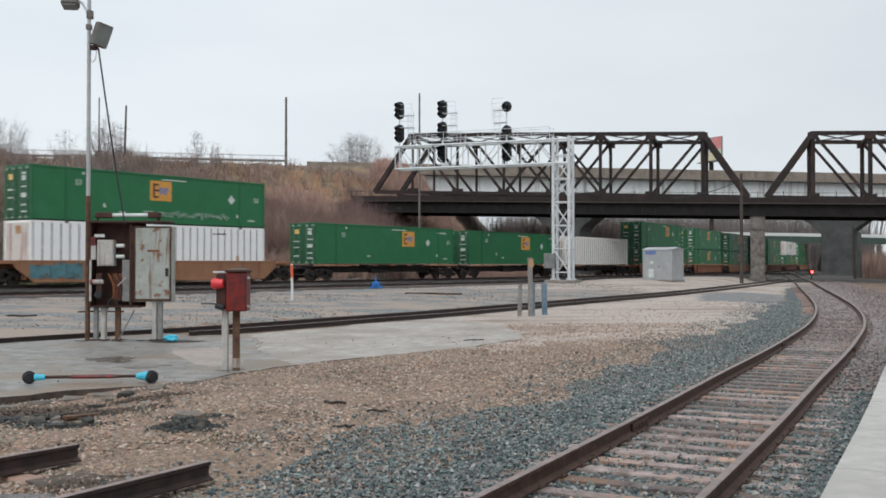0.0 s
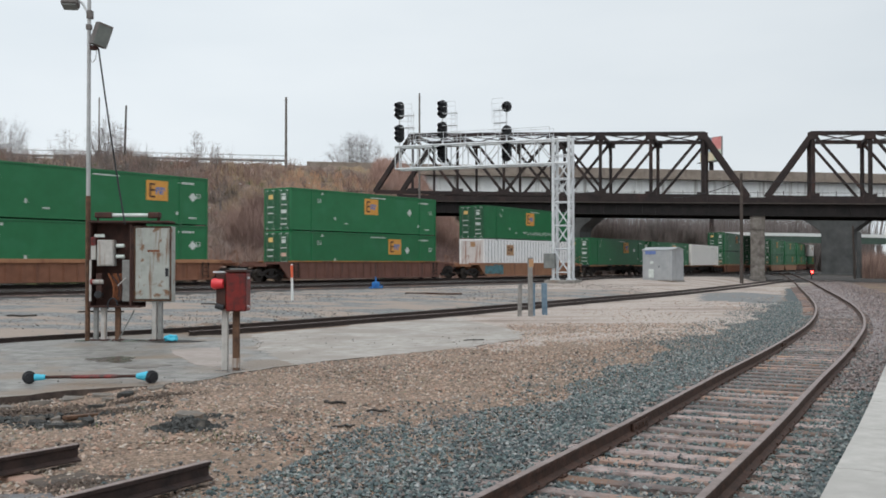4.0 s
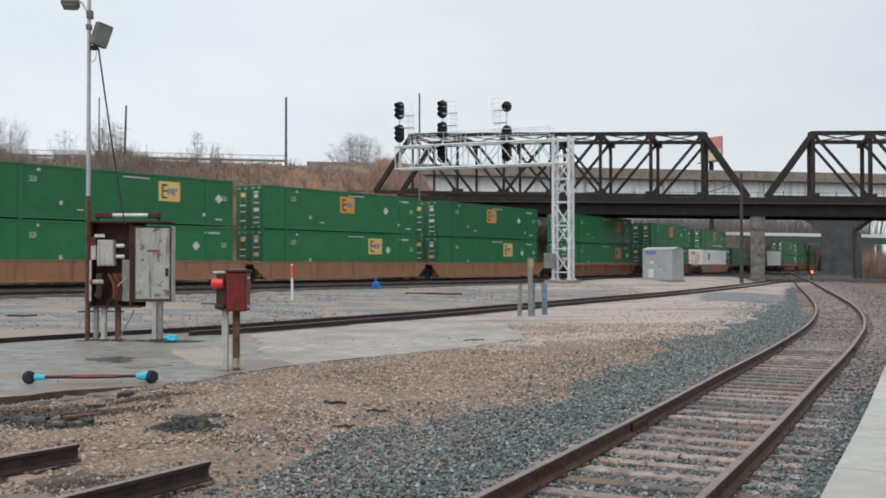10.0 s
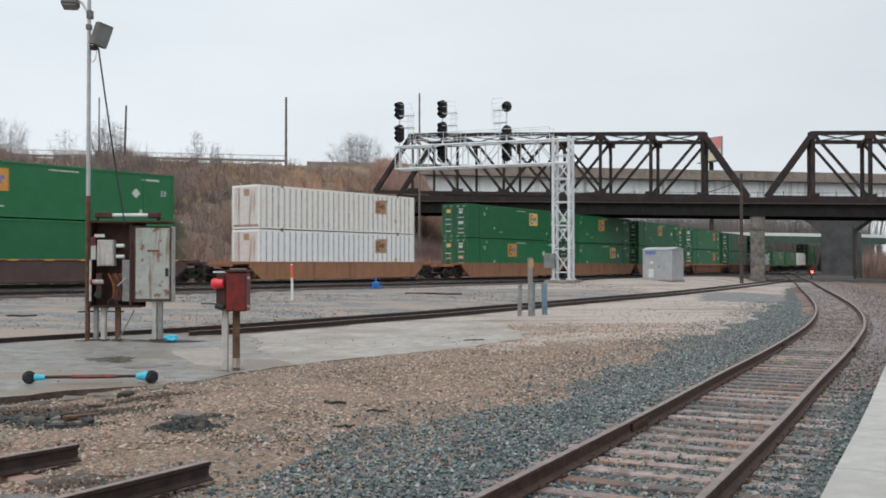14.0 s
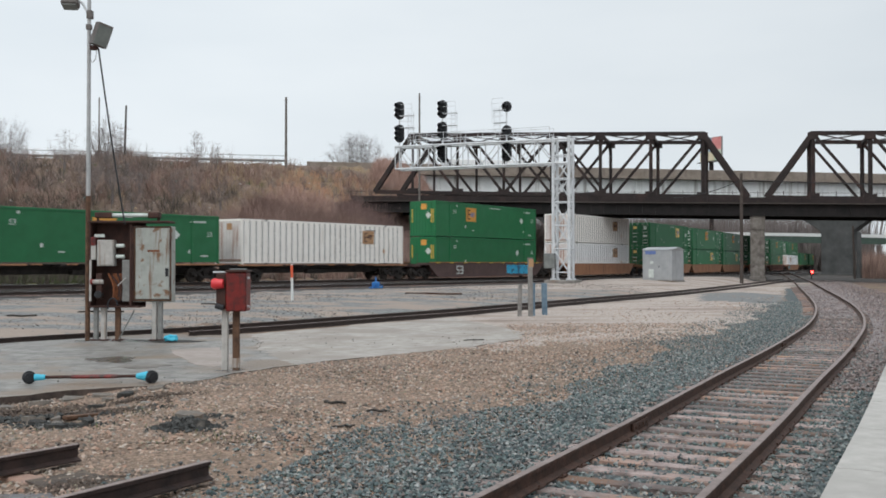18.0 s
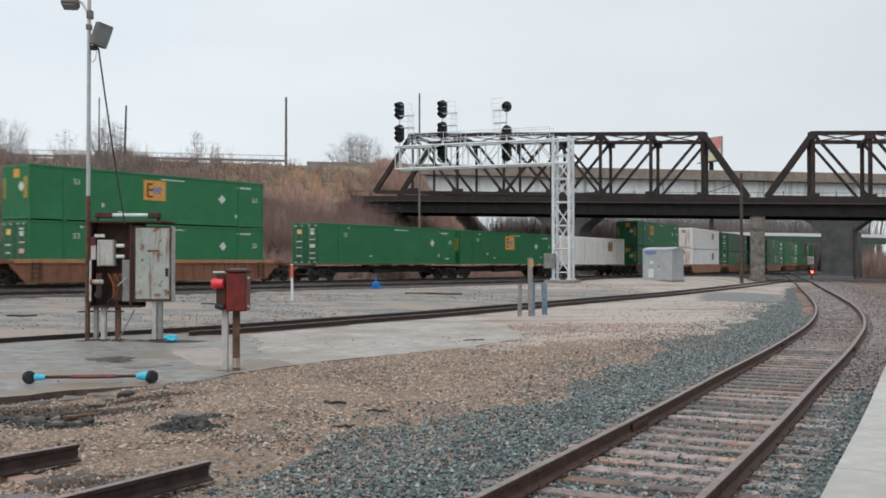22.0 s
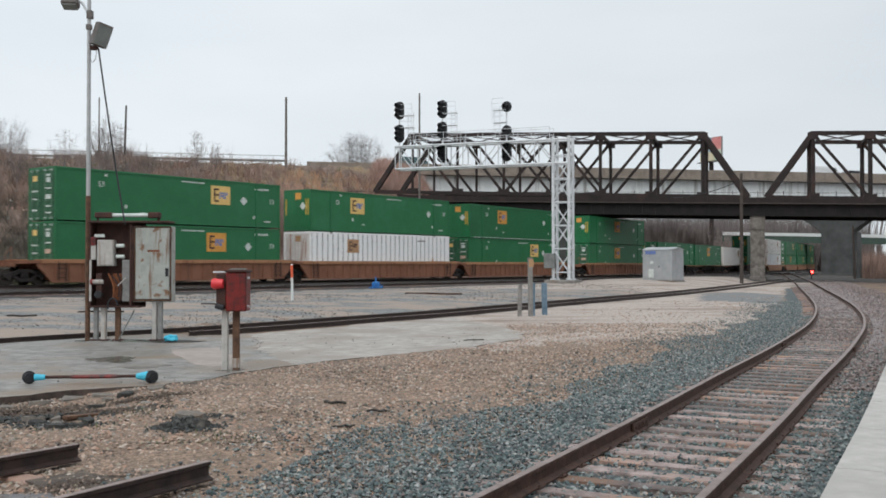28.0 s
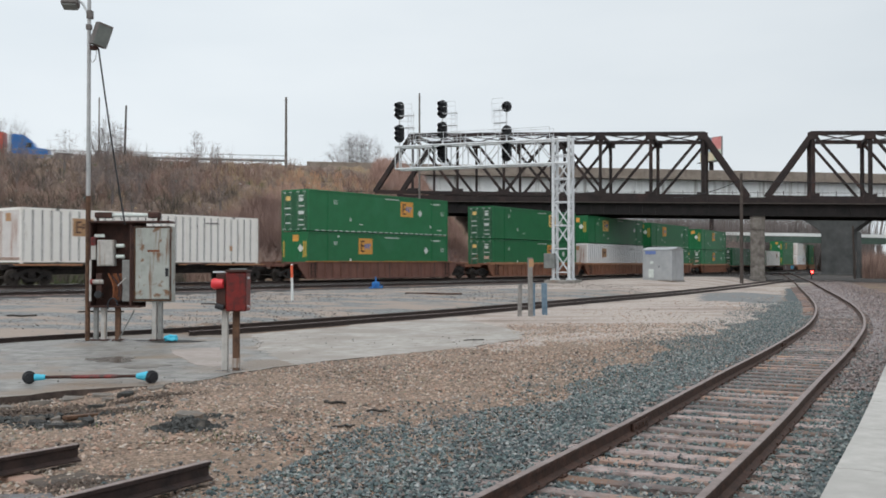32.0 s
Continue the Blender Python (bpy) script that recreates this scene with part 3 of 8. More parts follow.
def shoulder_stones(count, seed, inner, outer):
    """Stones over the bed's left shoulder out to its uneven edge; inner and outer are added to the edge's offset."""
    p = along(NEAR_TRACK, 0.0, 0.0, count, 11, 60, seed, 0.0)
    rng = np.random.RandomState(seed + 90)
    line = resample(NEAR_TRACK, 0.25)
    k = np.array([np.argmin((line[:, 0] - x) ** 2 + (line[:, 1] - y) ** 2) for x, y in p[:, :2]])
    t = np.gradient(line, axis=0)
    t /= np.linalg.norm(t, axis=1)[:, None]
    edge = np.interp(k * 0.25, EDGE_AT, EDGE_OFF) + 0.22 * np.sin(k * 0.21) + 0.15 * np.sin(k * 0.57)
    lo = 1.25 if inner is None else edge + inner
    e = lo + (edge + outer - lo) * rng.uniform(0, 1, count)
    f = rng.uniform(-0.16, 0.16, count)
    x, y = line[k, 0] - t[k, 1] * e + t[k, 0] * f, line[k, 1] + t[k, 0] * e + t[k, 1] * f
    z = np.where(e < 2.3, -0.18, ground_z(x, y) + 0.012) + rng.uniform(-0.015, 0.02, count)
    return np.column_stack([x, y, z])


scatter("ballast_stones", np.vstack([shoulder_stones(52000, 11, None, 0.0), along(NEAR_TRACK, -1.3, 1.3, 36000, 11, 50, 12, -0.19), along(NEAR_TRACK, 0.88, 1.45, 7500, 11, 46, 115, -0.168), along(NEAR_TRACK, -1.6, -0.9, 9000, 11, 34, 14, -0.178)]),
        (0.011, 0.033), STONE_BLUE, "blue-grey crushed ballast stones beside the track", 21)
scatter("ballast_stones", shoulder_stones(3600, 13, -0.1, 1.0), (0.010, 0.030), STONE_BLUE, "thin spill of blue-grey ballast stones over gravel", 22)
scatter("ballast_stones", np.vstack([along(MID_TRACK, 0.85, 2.3, 5000, 16, 58, 15, -0.12), along(MID_TRACK, 3.0, 4.2, 1500, 16, 50, 16, -0.1)]) * np.array([1, 1, 1]), (0.02, 0.05), STONE_BLUE,
        "strip of blue-grey ballast stones along the yard track", 24)


def apron(name, line, y0, y1, d0, d1, z0, z1, material, label, seed, cols=6, jitter=0.012):
    """A strip of fill laid along a line, from offset d0 to d1."""
    p = resample(line, 0.5)
    t = np.gradient(p, axis=0)
    t /= np.linalg.norm(t, axis=1)[:, None]
    k = (p[:, 1] >= y0) & (p[:, 1] <= y1)
    p, t = p[k], t[k]
    rng = np.random.RandomState(seed)
    verts, faces = [], []
    for i, (q, g) in enumerate(zip(p, t)):
        dip = 0.06 * max(0.0, 1 - i / 16) if material is PINK_GREY else 0.0
        for j in range(cols):
            u = j / (cols - 1)
            e = d0 + (d1 - d0) * u + (rng.uniform(-0.2, 0.2) if j in (0, cols - 1) and jitter > 0.01 else 0)
            verts.append((q[0] - g[1] * e, q[1] + g[0] * e, z0 + (z1 - z0) * u - dip + rng.uniform(-jitter, jitter)))
    for i in range(len(p) - 1):
        for j in range(cols - 1):
            a = i * cols + j
            faces.append((a + 1, a, a + cols, a + cols + 1))
    return tagged(sheet(name, verts, faces, material, True), label, "gravel", kind="structure")


STONE_PINK = stones("pinkish_stones", [(0.10, 0.08, 0.078), (0.24, 0.19, 0.18), (0.36, 0.31, 0.30), (0.06, 0.055, 0.055), (0.30, 0.22, 0.195), (0.17, 0.16, 0.165)])
STONE_MIX = stones("mixed_yard_stones", [(0.05, 0.055, 0.058), (0.16, 0.17, 0.17), (0.36, 0.30, 0.26), (0.03, 0.03, 0.03), (0.24, 0.17, 0.135), (0.46, 0.43, 0.40), (0.09, 0.10, 0.105)])
scatter("gravel_stones", along(NEAR_TRACK, -4.2, -0.98, 8000, 45, 125, 19, -0.15), (0.025, 0.06), STONE_PINK, "pinkish grey stones along the far part of the track", 32)
scatter("gravel_stones", np.vstack([along(NEAR_TRACK, -2.7, -0.95, 9000, 24, 62, 17, -0.15), along(NEAR_TRACK, -0.66, 0.66, 3500, 34, 75, 18, -0.165)]), (0.014, 0.04), STONE_PINK, "pinkish grey stones beside and between the rails", 29)
ry = np.random.RandomState(9)
yp = np.stack([ry.uniform(-26, 16, 26000), ry.uniform(26, 74, 26000)], 1)
yn = train_offset(yp[:, 0], yp[:, 1])
yd = yp[:, 0] - np.interp(yp[:, 1], MID_TRACK[:, 1], MID_TRACK[:, 0])
yw = np.sin(yp[:, 0] * 0.5 + yp[:, 1] * 0.13) + np.sin(yp[:, 1] * 0.41 - yp[:, 0] * 0.2) + ry.uniform(-0.8, 0.8, len(yp))
yp = yp[(yn < -8) & (yd < -1.2) & (np.abs(yp[:, 0]) < 0.5 * yp[:, 1]) & (yw > 0.0)]
scatter("gravel_stones", np.column_stack([yp, ground_z(yp[:, 0], yp[:, 1]) + 0.01]), (0.016, 0.042), STONE_MIX, "mixed dark and pale stones strewn over the yard", 30)
fp = np.stack([ry.uniform(0, 21, 9000), ry.uniform(22, 62, 9000)], 1)
fd = fp[:, 0] - np.interp(fp[:, 1], MID_TRACK[:, 1], MID_TRACK[:, 0])
fe = fp[:, 0] - np.interp(fp[:, 1], NEAR_TRACK[:, 1], NEAR_TRACK[:, 0])
fw = np.sin(fp[:, 0] * 0.9 + fp[:, 1] * 0.21) + np.sin(fp[:, 1] * 0.33 - fp[:, 0] * 0.5) + ry.uniform(-1.2, 1.2, len(fp))
fp = fp[(fd > 1.0) & (fe < -2.6) & (fw > 0.5) & ((fp[:, 0] > 2.4) | (fp[:, 1] > 34))]
scatter("gravel_stones", np.column_stack([fp, ground_z(fp[:, 0], fp[:, 1]) + 0.006]), (0.014, 0.042), STONE_TAN, "tan and dark stones strewn over the pale gravel", 31)


apron("gravel_fill", NEAR_TRACK, 17.0, 112.0, -3.0, -0.98, -0.185, -0.140, PINK_GREY, "pinkish grey gravel fill over the tie ends", 25, 8, 0.0085)
apron("gravel_fill", NEAR_TRACK, 28.0, 112.0, -0.66, 0.66, -0.168, -0.168, PINK_GREY, "pinkish grey gravel fill between the rails", 26, 5, 0.009)
rg = np.random.RandomState(8)
gp = np.stack([rg.uniform(-9, 10, 105000), 6.5 + 24 * rg.uniform(0, 1, 105000) ** 1.5], 1)
gp = gp[np.abs(gp[:, 0]) < gp[:, 1] * 0.5 + 0.5]
PAD_X, PAD_Y = [-12, -6.2, -5.5, -4.4, -3.7, -3.35, -2.4, -1.0, 0.7, 1.9], [8.2, 13.6, 14.4, 14.95, 15.8, 16.9, 18.4, 20.0, 21.9, 24.0]
off_pad = lambda p: (p[:, 0] > 1.9) | (p[:, 1] < np.interp(p[:, 0], PAD_X, PAD_Y))
gp = gp[off_pad(gp)]
gz = ground_z(gp[:, 0], gp[:, 1])
scatter("gravel_stones", np.column_stack([gp, gz + 0.002]), (0.009, 0.034), STONE_TAN, "small tan and pinkish gravel stones", 23)


# ---- paving ----
# slab sides: dirt colour, darkened for the shadow along the pad's edge
DIRTY_SHADED_EDGE = surface("dirty_shaded_edge", (0.03, 0.022, 0.019), (0.11, 0.08, 0.066), 5, 0.9, 0, 0.6, 20)

def slab(name, outline, z, thick, material, label, category, seed=1, edge=0.0):
    """A flat slab with a slightly broken outline."""
    rng = random.Random(seed)
    pts = []
    for (x0, y0), (x1, y1) in zip(outline, outline[1:] + outline[:1]):
        k = max(1, int(math.hypot(x1 - x0, y1 - y0) / 0.3)) if edge else 1
        for i in range(k):
            u = i / k
            pts.append((x0 + (x1 - x0) * u + rng.uniform(-edge, edge), y0 + (y1 - y0) * u + rng.uniform(-edge, edge)))
    bm = bmesh.new()
    low = [bm.verts.new((x, y, z - thick)) for x, y in pts]
    top = [bm.verts.new((x, y, z)) for x, y in pts]
    bm.faces.new(top)
    bm.faces.new(low[::-1])
    for i in range(len(pts)):
        j = (i + 1) % len(pts)
        f = bm.faces.new((low[i], low[j], top[j], top[i]))
        f.material_index = 1 if isinstance(material, list) else 0
    bmesh.ops.recalc_face_normals(bm, faces=bm.faces)
    ob = part(name, bm, material)
    return tagged(ob, label, category, kind="structure")


slab("pavement", [(-12.0, 8.2), (-6.2, 13.6), (-5.5, 14.4), (-5.0, 14.55), (-4.4, 14.95), (-3.7, 15.8), (-3.35, 16.9), (-2.75, 17.85), (-4.05, 21.4), (-5.0, 25.75), (-6.0, 25.3), (-7.62, 25.9), (-10.07, 23.0), (-16.0, 14.35), (-22.5, 5.95)],
     -0.115, 0.3, [CONCRETE, DIRTY_SHADED_EDGE], "wet-stained old concrete pad beside the yard track", "pavement", 4, 0.1)
slab("pavement", [(-2.72, 17.9), (-2.4, 18.4), (-1.0, 20.0), (0.7, 21.9), (1.9, 24.0), (2.2, 26.5), (1.3, 30.0), (0.4, 33.4), (-1.5, 30.7), (-5.2, 25.6), (-4.5, 21.3), (-3.4, 18.2)],
     -0.119, 0.3, [CONCRETE_PALE, DIRTY_SHADED_EDGE], "dusty pale concrete running out into the gravel", "pavement", 6, 0.06)


def build_platform():
    th = thing("platform", "pale concrete station platform edge", "platform", kind="structure")
    edge = offset_line(resample(NEAR_TRACK, 1.0), -1.65)
    edge = edge[4:44]
    for a, b, z, mat, name in ((0, 0.62, 0.2, PLATFORM, "coping"), (0.63, 1.25, 0.198, PLATFORM, "paving"), (1.26, 7.0, 0.198, PLATFORM, "paving")):
        o0, o1 = offset_line(edge, -a), offset_line(edge, -b)
        step = 2 if name == "coping" else 3
        for i in range(0, len(edge) - step, step):
            bm = bmesh.new()
            q = []
            g = 0.006
            for src in (o0, o1):
                for k in (i, i + step):
                    q.append(Vector((*src[k], 0)))
            d = (q[1] - q[0]).normalized() * g
            q[0] += d
            q[2] += d
            q[1] -= d
            q[3] -= d
            low = [bm.verts.new(v + Vector((0, 0, -0.35 if name == "coping" else 0.05))) for v in q]
            top = [bm.verts.new(v + Vector((0, 0, z))) for v in q]
            for ids in ((0, 1, 3, 2),):
                bm.faces.new([top[k] for k in ids])
            for k, l in ((0, 1), (1, 3), (3, 2), (2, 0)):
                bm.faces.new((low[k], low[l], top[l], top[k]))
            bmesh.ops.recalc_face_normals(bm, faces=bm.faces)
            part(name, bm, mat, th)
    return th


build_platform()


# ---- the train ----
CL, CW, CH = 16.15, 2.59, 2.896
MESH = {}


def shared(key, name, make, material, parent, m=None, label=""):
    """A part whose mesh is made once for each key."""
    if key not in MESH:
        bm = bmesh.new()
        make(bm)
        bm.normal_update()
        me = bpy.data.meshes.new(name)
        bm.to_mesh(me)
        bm.free()
        for mt in material if isinstance(material, (list, tuple)) else [material]:
            me.materials.append(mt)
        MESH[key] = me
    o = new(name, MESH[key])
    o.parent = parent
    if m is not None:
        o.matrix_basis = m
    if label:
        o["label"] = label
    if name == "stencil":
        o["kind"] = "stuff"
    return o


def green_body(bm):
    h, w = CL / 2, CW / 2
    box(bm, -h + 0.05, h - 0.05, -w + 0.035, w - 0.035, 0.10, CH - 0.06)


def white_body(bm):
    h, w = CL / 2, CW / 2
    box(bm, -h + 0.05, h - 0.05, -w + 0.07, w - 0.07, 0.10, CH - 0.05)


def corrugated(length, pitch, flat, depth, z0, z1):
    """A ribbed sheet along x, facing -y, in one piece; the recesses take the second material."""
    def make(bm):
        prof = []
        x = -length / 2
        while x + pitch <= length / 2 + 1e-6:
            g = (pitch - flat) / 2
            prof += [(x, 1), (x + g * 0.5, 1), (x + g, 0), (x + g + flat, 0), (x + pitch - g * 0.5, 1)]
            x += pitch
        prof.append((x, 1))
        lo = [bm.verts.new((a, b * depth, z0)) for a, b in prof]
        hi = [bm.verts.new((a, b * depth, z1)) for a, b in prof]
        for i in range(len(prof) - 1):
            f = bm.faces.new((lo[i], lo[i + 1], hi[i + 1], hi[i]))
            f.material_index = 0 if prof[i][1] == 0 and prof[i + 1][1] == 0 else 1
    return make


def container_frame(bm):
    h, w = CL / 2, CW / 2
    for y in (-1, 1):
        box(bm, -h, h, y * (w - 0.04) - 0.04, y * (w - 0.04) + 0.04, 0.07, 0.15, 0.01)
        box(bm, -h, h, y * (w - 0.035) - 0.035, y * (w - 0.035) + 0.035, CH - 0.12, CH, 0.01)
        for x in (-h + 0.06, h - 0.06):
            box(bm, x - 0.06, x + 0.06, y * (w - 0.06) - 0.06, y * (w - 0.06) + 0.06, 0.0, CH, 0.01)
        for x in (-6.03, 6.03):
            box(bm, x - 0.09, x + 0.09, y * (w - 0.02) - 0.022, y * (w - 0.02) + 0.022, 0.0, CH - 0.01, 0.006)
    for x in (-h, h):
        s = 1 if x > 0 else -1
        box(bm, x - 0.06 * (s > 0), x + 0.06 * (s < 0), -w, w, CH - 0.14, CH, 0.008)
        box(bm, x - 0.06 * (s > 0), x + 0.06 * (s < 0), -w, w, 0.07, 0.16, 0.008)


def casting(bm):
    box(bm, -0.10, 0.10, -0.06, 0.06, 0.0, 0.119, 0.008)


def door_leaf(bm):
    box(bm, -0.03, 0.03, -0.60, 0.60, 0.17, CH - 0.15, 0.01)
    for k in range(5):
        z = 0.35 + k * 0.48
        box(bm, -0.055, -0.02, -0.52, 0.52, z, z + 0.28, 0.012)


def lock_rod(bm):
    rod(bm, (0, 0, 0.12), (0, 0, CH - 0.10), 0.024, n=8)
    for z in (0.3, 0.9, 1.9, 2.55):
        box(bm, -0.03, 0.03, -0.06, 0.06, z - 0.035, z + 0.035)
    box(bm, -0.035, 0.0, -0.30, 0.0, 1.08, 1.12)


def rod_keeper(bm):
    for x, z in ((-0.09, 0), (0.09, 0), (0, 0.05)):
        box(bm, -0.012, 0.012, x - (0.012 if z == 0 else 0.10), x + (0.012 if z == 0 else 0.10), z - (0.05 if z == 0 else 0.012), z + (0.05 if z == 0 else 0.012))


def plate(w, h, t=0.008):
    return lambda bm: box(bm, -w / 2, w / 2, -t, t, -h / 2, h / 2)


def diamond(bm):
    box(bm, -0.2, 0.2, -0.008, 0.008, -0.2, 0.2, rot=Matrix.Rotation(radians(45), 3, "Y"))


def logo_marks(bm, dark):
    """Plain strokes in the colours of the badge."""
    if dark:
        box(bm, -0.55, -0.44, -0.012, 0.012, -0.40, 0.42)
        for z in (-0.36, 0.02, 0.36):
            box(bm, -0.44, -0.14, -0.012, 0.012, z - 0.055, z + 0.055)
    else:
        for x, z0, z1 in ((-0.06, -0.22, 0.2), (0.08, -0.12, 0.2), (0.22, -0.22, 0.2), (0.36, -0.22, 0.2), (0.50, 0.0, 0.2)):
            box(bm, x - 0.05, x + 0.05, -0.012, 0.012, z0, z1)


def lettering(seed, w, h):
    def make(bm):
        rng = random.Random(seed)
        x = -w / 2
        while x < w / 2:
            k = rng.uniform(0.06, 0.14)
            box(bm, x, min(x + k, w / 2), -0.006, 0.006, -h / 2, h / 2)
            x += k + rng.uniform(0.02, 0.06)
    return make


def numeral(bm):
    """The painted length mark."""
    cu = bpy.data.curves.new("length_mark", "FONT")
    cu.body = "53"
    cu.size = 0.42
    cu.align_x, cu.align_y = "CENTER", "CENTER"
    cu.extrude = 0.006
    ob = bpy.data.objects.new("length_mark", cu)
    me = bpy.data.meshes.new_from_object(ob)
    me.transform(Matrix.Rotation(radians(90), 4, "X"))
    bm.from_mesh(me)
    bpy.data.objects.remove(ob)
    bpy.data.meshes.remove(me)
    bpy.data.curves.remove(cu)


def container(colour, logo=None, style="orange", flip=False, spray=False, dashes=False, seed=0):
    rng = random.Random(seed * 7 + 5)
    white = colour == "white"
    label = ("white ribbed shipping container with rust-streaked end and brown badge" if white else
             "green steel shipping container with %s badge on its side" % ("an orange" if style == "orange" else "a pale yellow") if logo else
             "plain green steel shipping container with white stencils")
    if spray:
        label = "green steel shipping container with pale sprayed scrawl along its foot"
    th = thing("shipping_container", label, "container", "containers on the train")
    warm = white and seed % 2 == 0
    white_paint = WHITE_WARM if warm else WHITE
    paint = white_paint if white else GREEN
    shared(("body", white, warm), "body", white_body if white else green_body, paint, th)
    if white:
        for y, rz in ((-CW / 2 + 0.004, 0), (CW / 2 - 0.004, 180)):
            shared(("w_side", warm), "side_wall", corrugated(15.9, 0.53, 0.45, 0.05, 0.14, CH - 0.11), [white_paint, RECESS_SHADE], th, pose(0, y, 0, 0, 0, rz))
    shared(("frame", white, warm), "frame", container_frame, paint, th)
    for x in (-6.03, 6.03):
        for y in (-CW / 2 + 0.04, CW / 2 - 0.04):
            for z in (-0.004, CH - 0.114):
                shared(("cast", white), "corner_casting", casting, TRIM if white else GREEN_DOOR, th, pose(x, y, z))
    if white:
        for x, rz in ((-CL / 2 + 0.006, -90), (CL / 2 - 0.006, 90)):
            we = shared("w_end", "end_wall", corrugated(2.4, 0.3, 0.2, 0.04, 0.16, CH - 0.14), [WHITE_END, WHITE_END], th, pose(x, 0, 0, 0, 0, rz))
            shared("w_end_plate", "badge", plate(0.5, 0.42, 0.012), LOGO_BROWN, we, pose(0.1, -0.004, 2.42))
            shared("w_end_sill", "end_sill", lambda bm: box(bm, -1.2, 1.2, -0.02, 0.03, 0.18, 0.34, 0.01), RUST_END, we)
    else:
        e = pose(0, 0, 0, 0, 0, 0 if not flip else 180)
        for y in (-0.62, 0.62):
            shared("leaf", "door", door_leaf, GREEN_DOOR, th, e @ pose(-CL / 2 + 0.05, y, 0))
        for y in (-0.95, -0.36, 0.36, 0.95):
            rd = shared("rod", "lock_rod", lock_rod, ROD_GREEN, th, e @ pose(-CL / 2 - 0.02, y, 0))
            for z in (0.14, CH - 0.2):
                shared("keeper", "rod_keeper", rod_keeper, DECAL, rd, pose(-0.03, 0, z))
        for y, z, w, h, mt in (((-0.62, 2.3, 0.42, 0.30, LOGO_PALE), (0.62, 2.45, 0.4, 0.10, DECAL), (0.62, 2.2, 0.36, 0.26, DECAL), (0.62, 1.75, 0.6, 0.07, DECAL),
                                              (-0.62, 1.62, 0.6, 0.08, DECAL), (-0.62, 1.2, 0.55, 0.07, DECAL), (0.62, 1.3, 0.5, 0.24, LOGO_FADED if seed % 2 else DECAL), (-0.62, 0.6, 0.55, 0.09, DECAL), (0.62, 0.8, 0.5, 0.08, DECAL), (0.62, 0.45, 0.6, 0.08, DECAL))):
            shared(("dp", w, h, mt.name), "door_placard", plate(w, h), mt, th, e @ pose(-CL / 2 - 0.012, -y, z, 0, 0, 90))
        shared("g_end", "end_wall", corrugated(2.4, 0.3, 0.2, 0.04, 0.16, CH - 0.14), [GREEN, GREEN], th, e @ pose(CL / 2 - 0.006, 0, 0, 0, 0, 90))
        for y in (-1.05, 1.05, 0.86):
            shared("stripe", "yellow_stripe", plate(0.09, 1.1), YELLOW, th, e @ pose(CL / 2 + 0.004, y, 1.7, 0, 0, 90))
        shared("e_dia", "placard", diamond, DECAL, th, e @ pose(CL / 2 + 0.002, 0.55, 1.75, 0, 0, 90))
        shared("e_logo", "badge", plate(0.55, 0.45), LOGO, th, e @ pose(CL / 2 + 0.002, 0.1, 2.45, 0, 0, 90))
    w = CW / 2
    for sd in (-1, 1):
        y0 = sd * (w - (0.004 if white else 0.026))
        rz = 0 if sd < 0 else 180
        if logo is not None:
            x = (logo - 0.5) * CL
            mt = LOGO_BROWN if white else (LOGO if style == "orange" else LOGO_PALE)
            size = (1.25, 0.95) if white else (1.5, 1.15)
            b = shared(("logo", size, mt.name), "badge", plate(*size, t=0.02), mt, th, pose(x, y0, 1.95, 0, 0, rz))
            if white:
                shared("lw", "badge_mark", lambda bm: logo_marks(bm, True), INK, b, pose(0.0, -0.012, 0) @ Matrix.Scale(0.78, 4))
                shared("lv", "badge_mark", lambda bm: logo_marks(bm, False), INK, b, pose(0.0, -0.012, 0.04) @ Matrix.Scale(0.78, 4))
            else:
                shared("ld", "badge_mark", lambda bm: logo_marks(bm, True), INK, b, pose(0, -0.012, 0))
                shared("lb", "badge_mark", lambda bm: logo_marks(bm, False), INK_BLUE, b, pose(0, -0.012, 0))
        if not white:
            dx = 0.76 + 0.08 * rng.random() if (logo or 0) < 0.70 else 0.93
            shared("dia", "placard", diamond, DECAL, th, pose((dx - 0.5) * CL, y0, 1.7, 0, 0, rz))
            for fx, z, k, ww, hh in ((0.56, 2.62, 1, 1.7, 0.08), (0.90, 2.5, 2, 1.15, 0.12), (0.93, 0.45, 3, 0.55, 0.10), (0.17, 2.1, 4, 0.42, 0.24), (0.34, 0.62, 3, 0.38, 0.09),
                                     (0.955, 1.75, 5, 0.36, 0.22), (0.27, 0.95, 6, 0.18, 0.22), (0.86, 0.7, 6, 0.18, 0.2), (0.19, 2.62, 6, 0.18, 0.14)):
                if k in (4, 5):
                    shared("fifty_three", "length_mark", numeral, DECAL, th, pose((fx - 0.5) * CL, y0, z, 0, 0, rz))
                elif rng.random() < 0.85:
                    shared(("let", k, ww, hh), "stencil", lettering(k, ww, hh), DECAL, th, pose((fx - 0.5) * CL, y0, z, 0, 0, rz))
        else:
            shared(("let", 9, 1.0, 0.1), "stencil", lettering(9, 1.0, 0.10), TRIM, th, pose(0.27 * CL, y0, 2.45, 0, 0, rz))
            shared("wsq", "stencil", plate(0.22, 0.3), LOGO_BROWN, th, pose(0.36 * CL, y0, 0.95, 0, 0, rz))
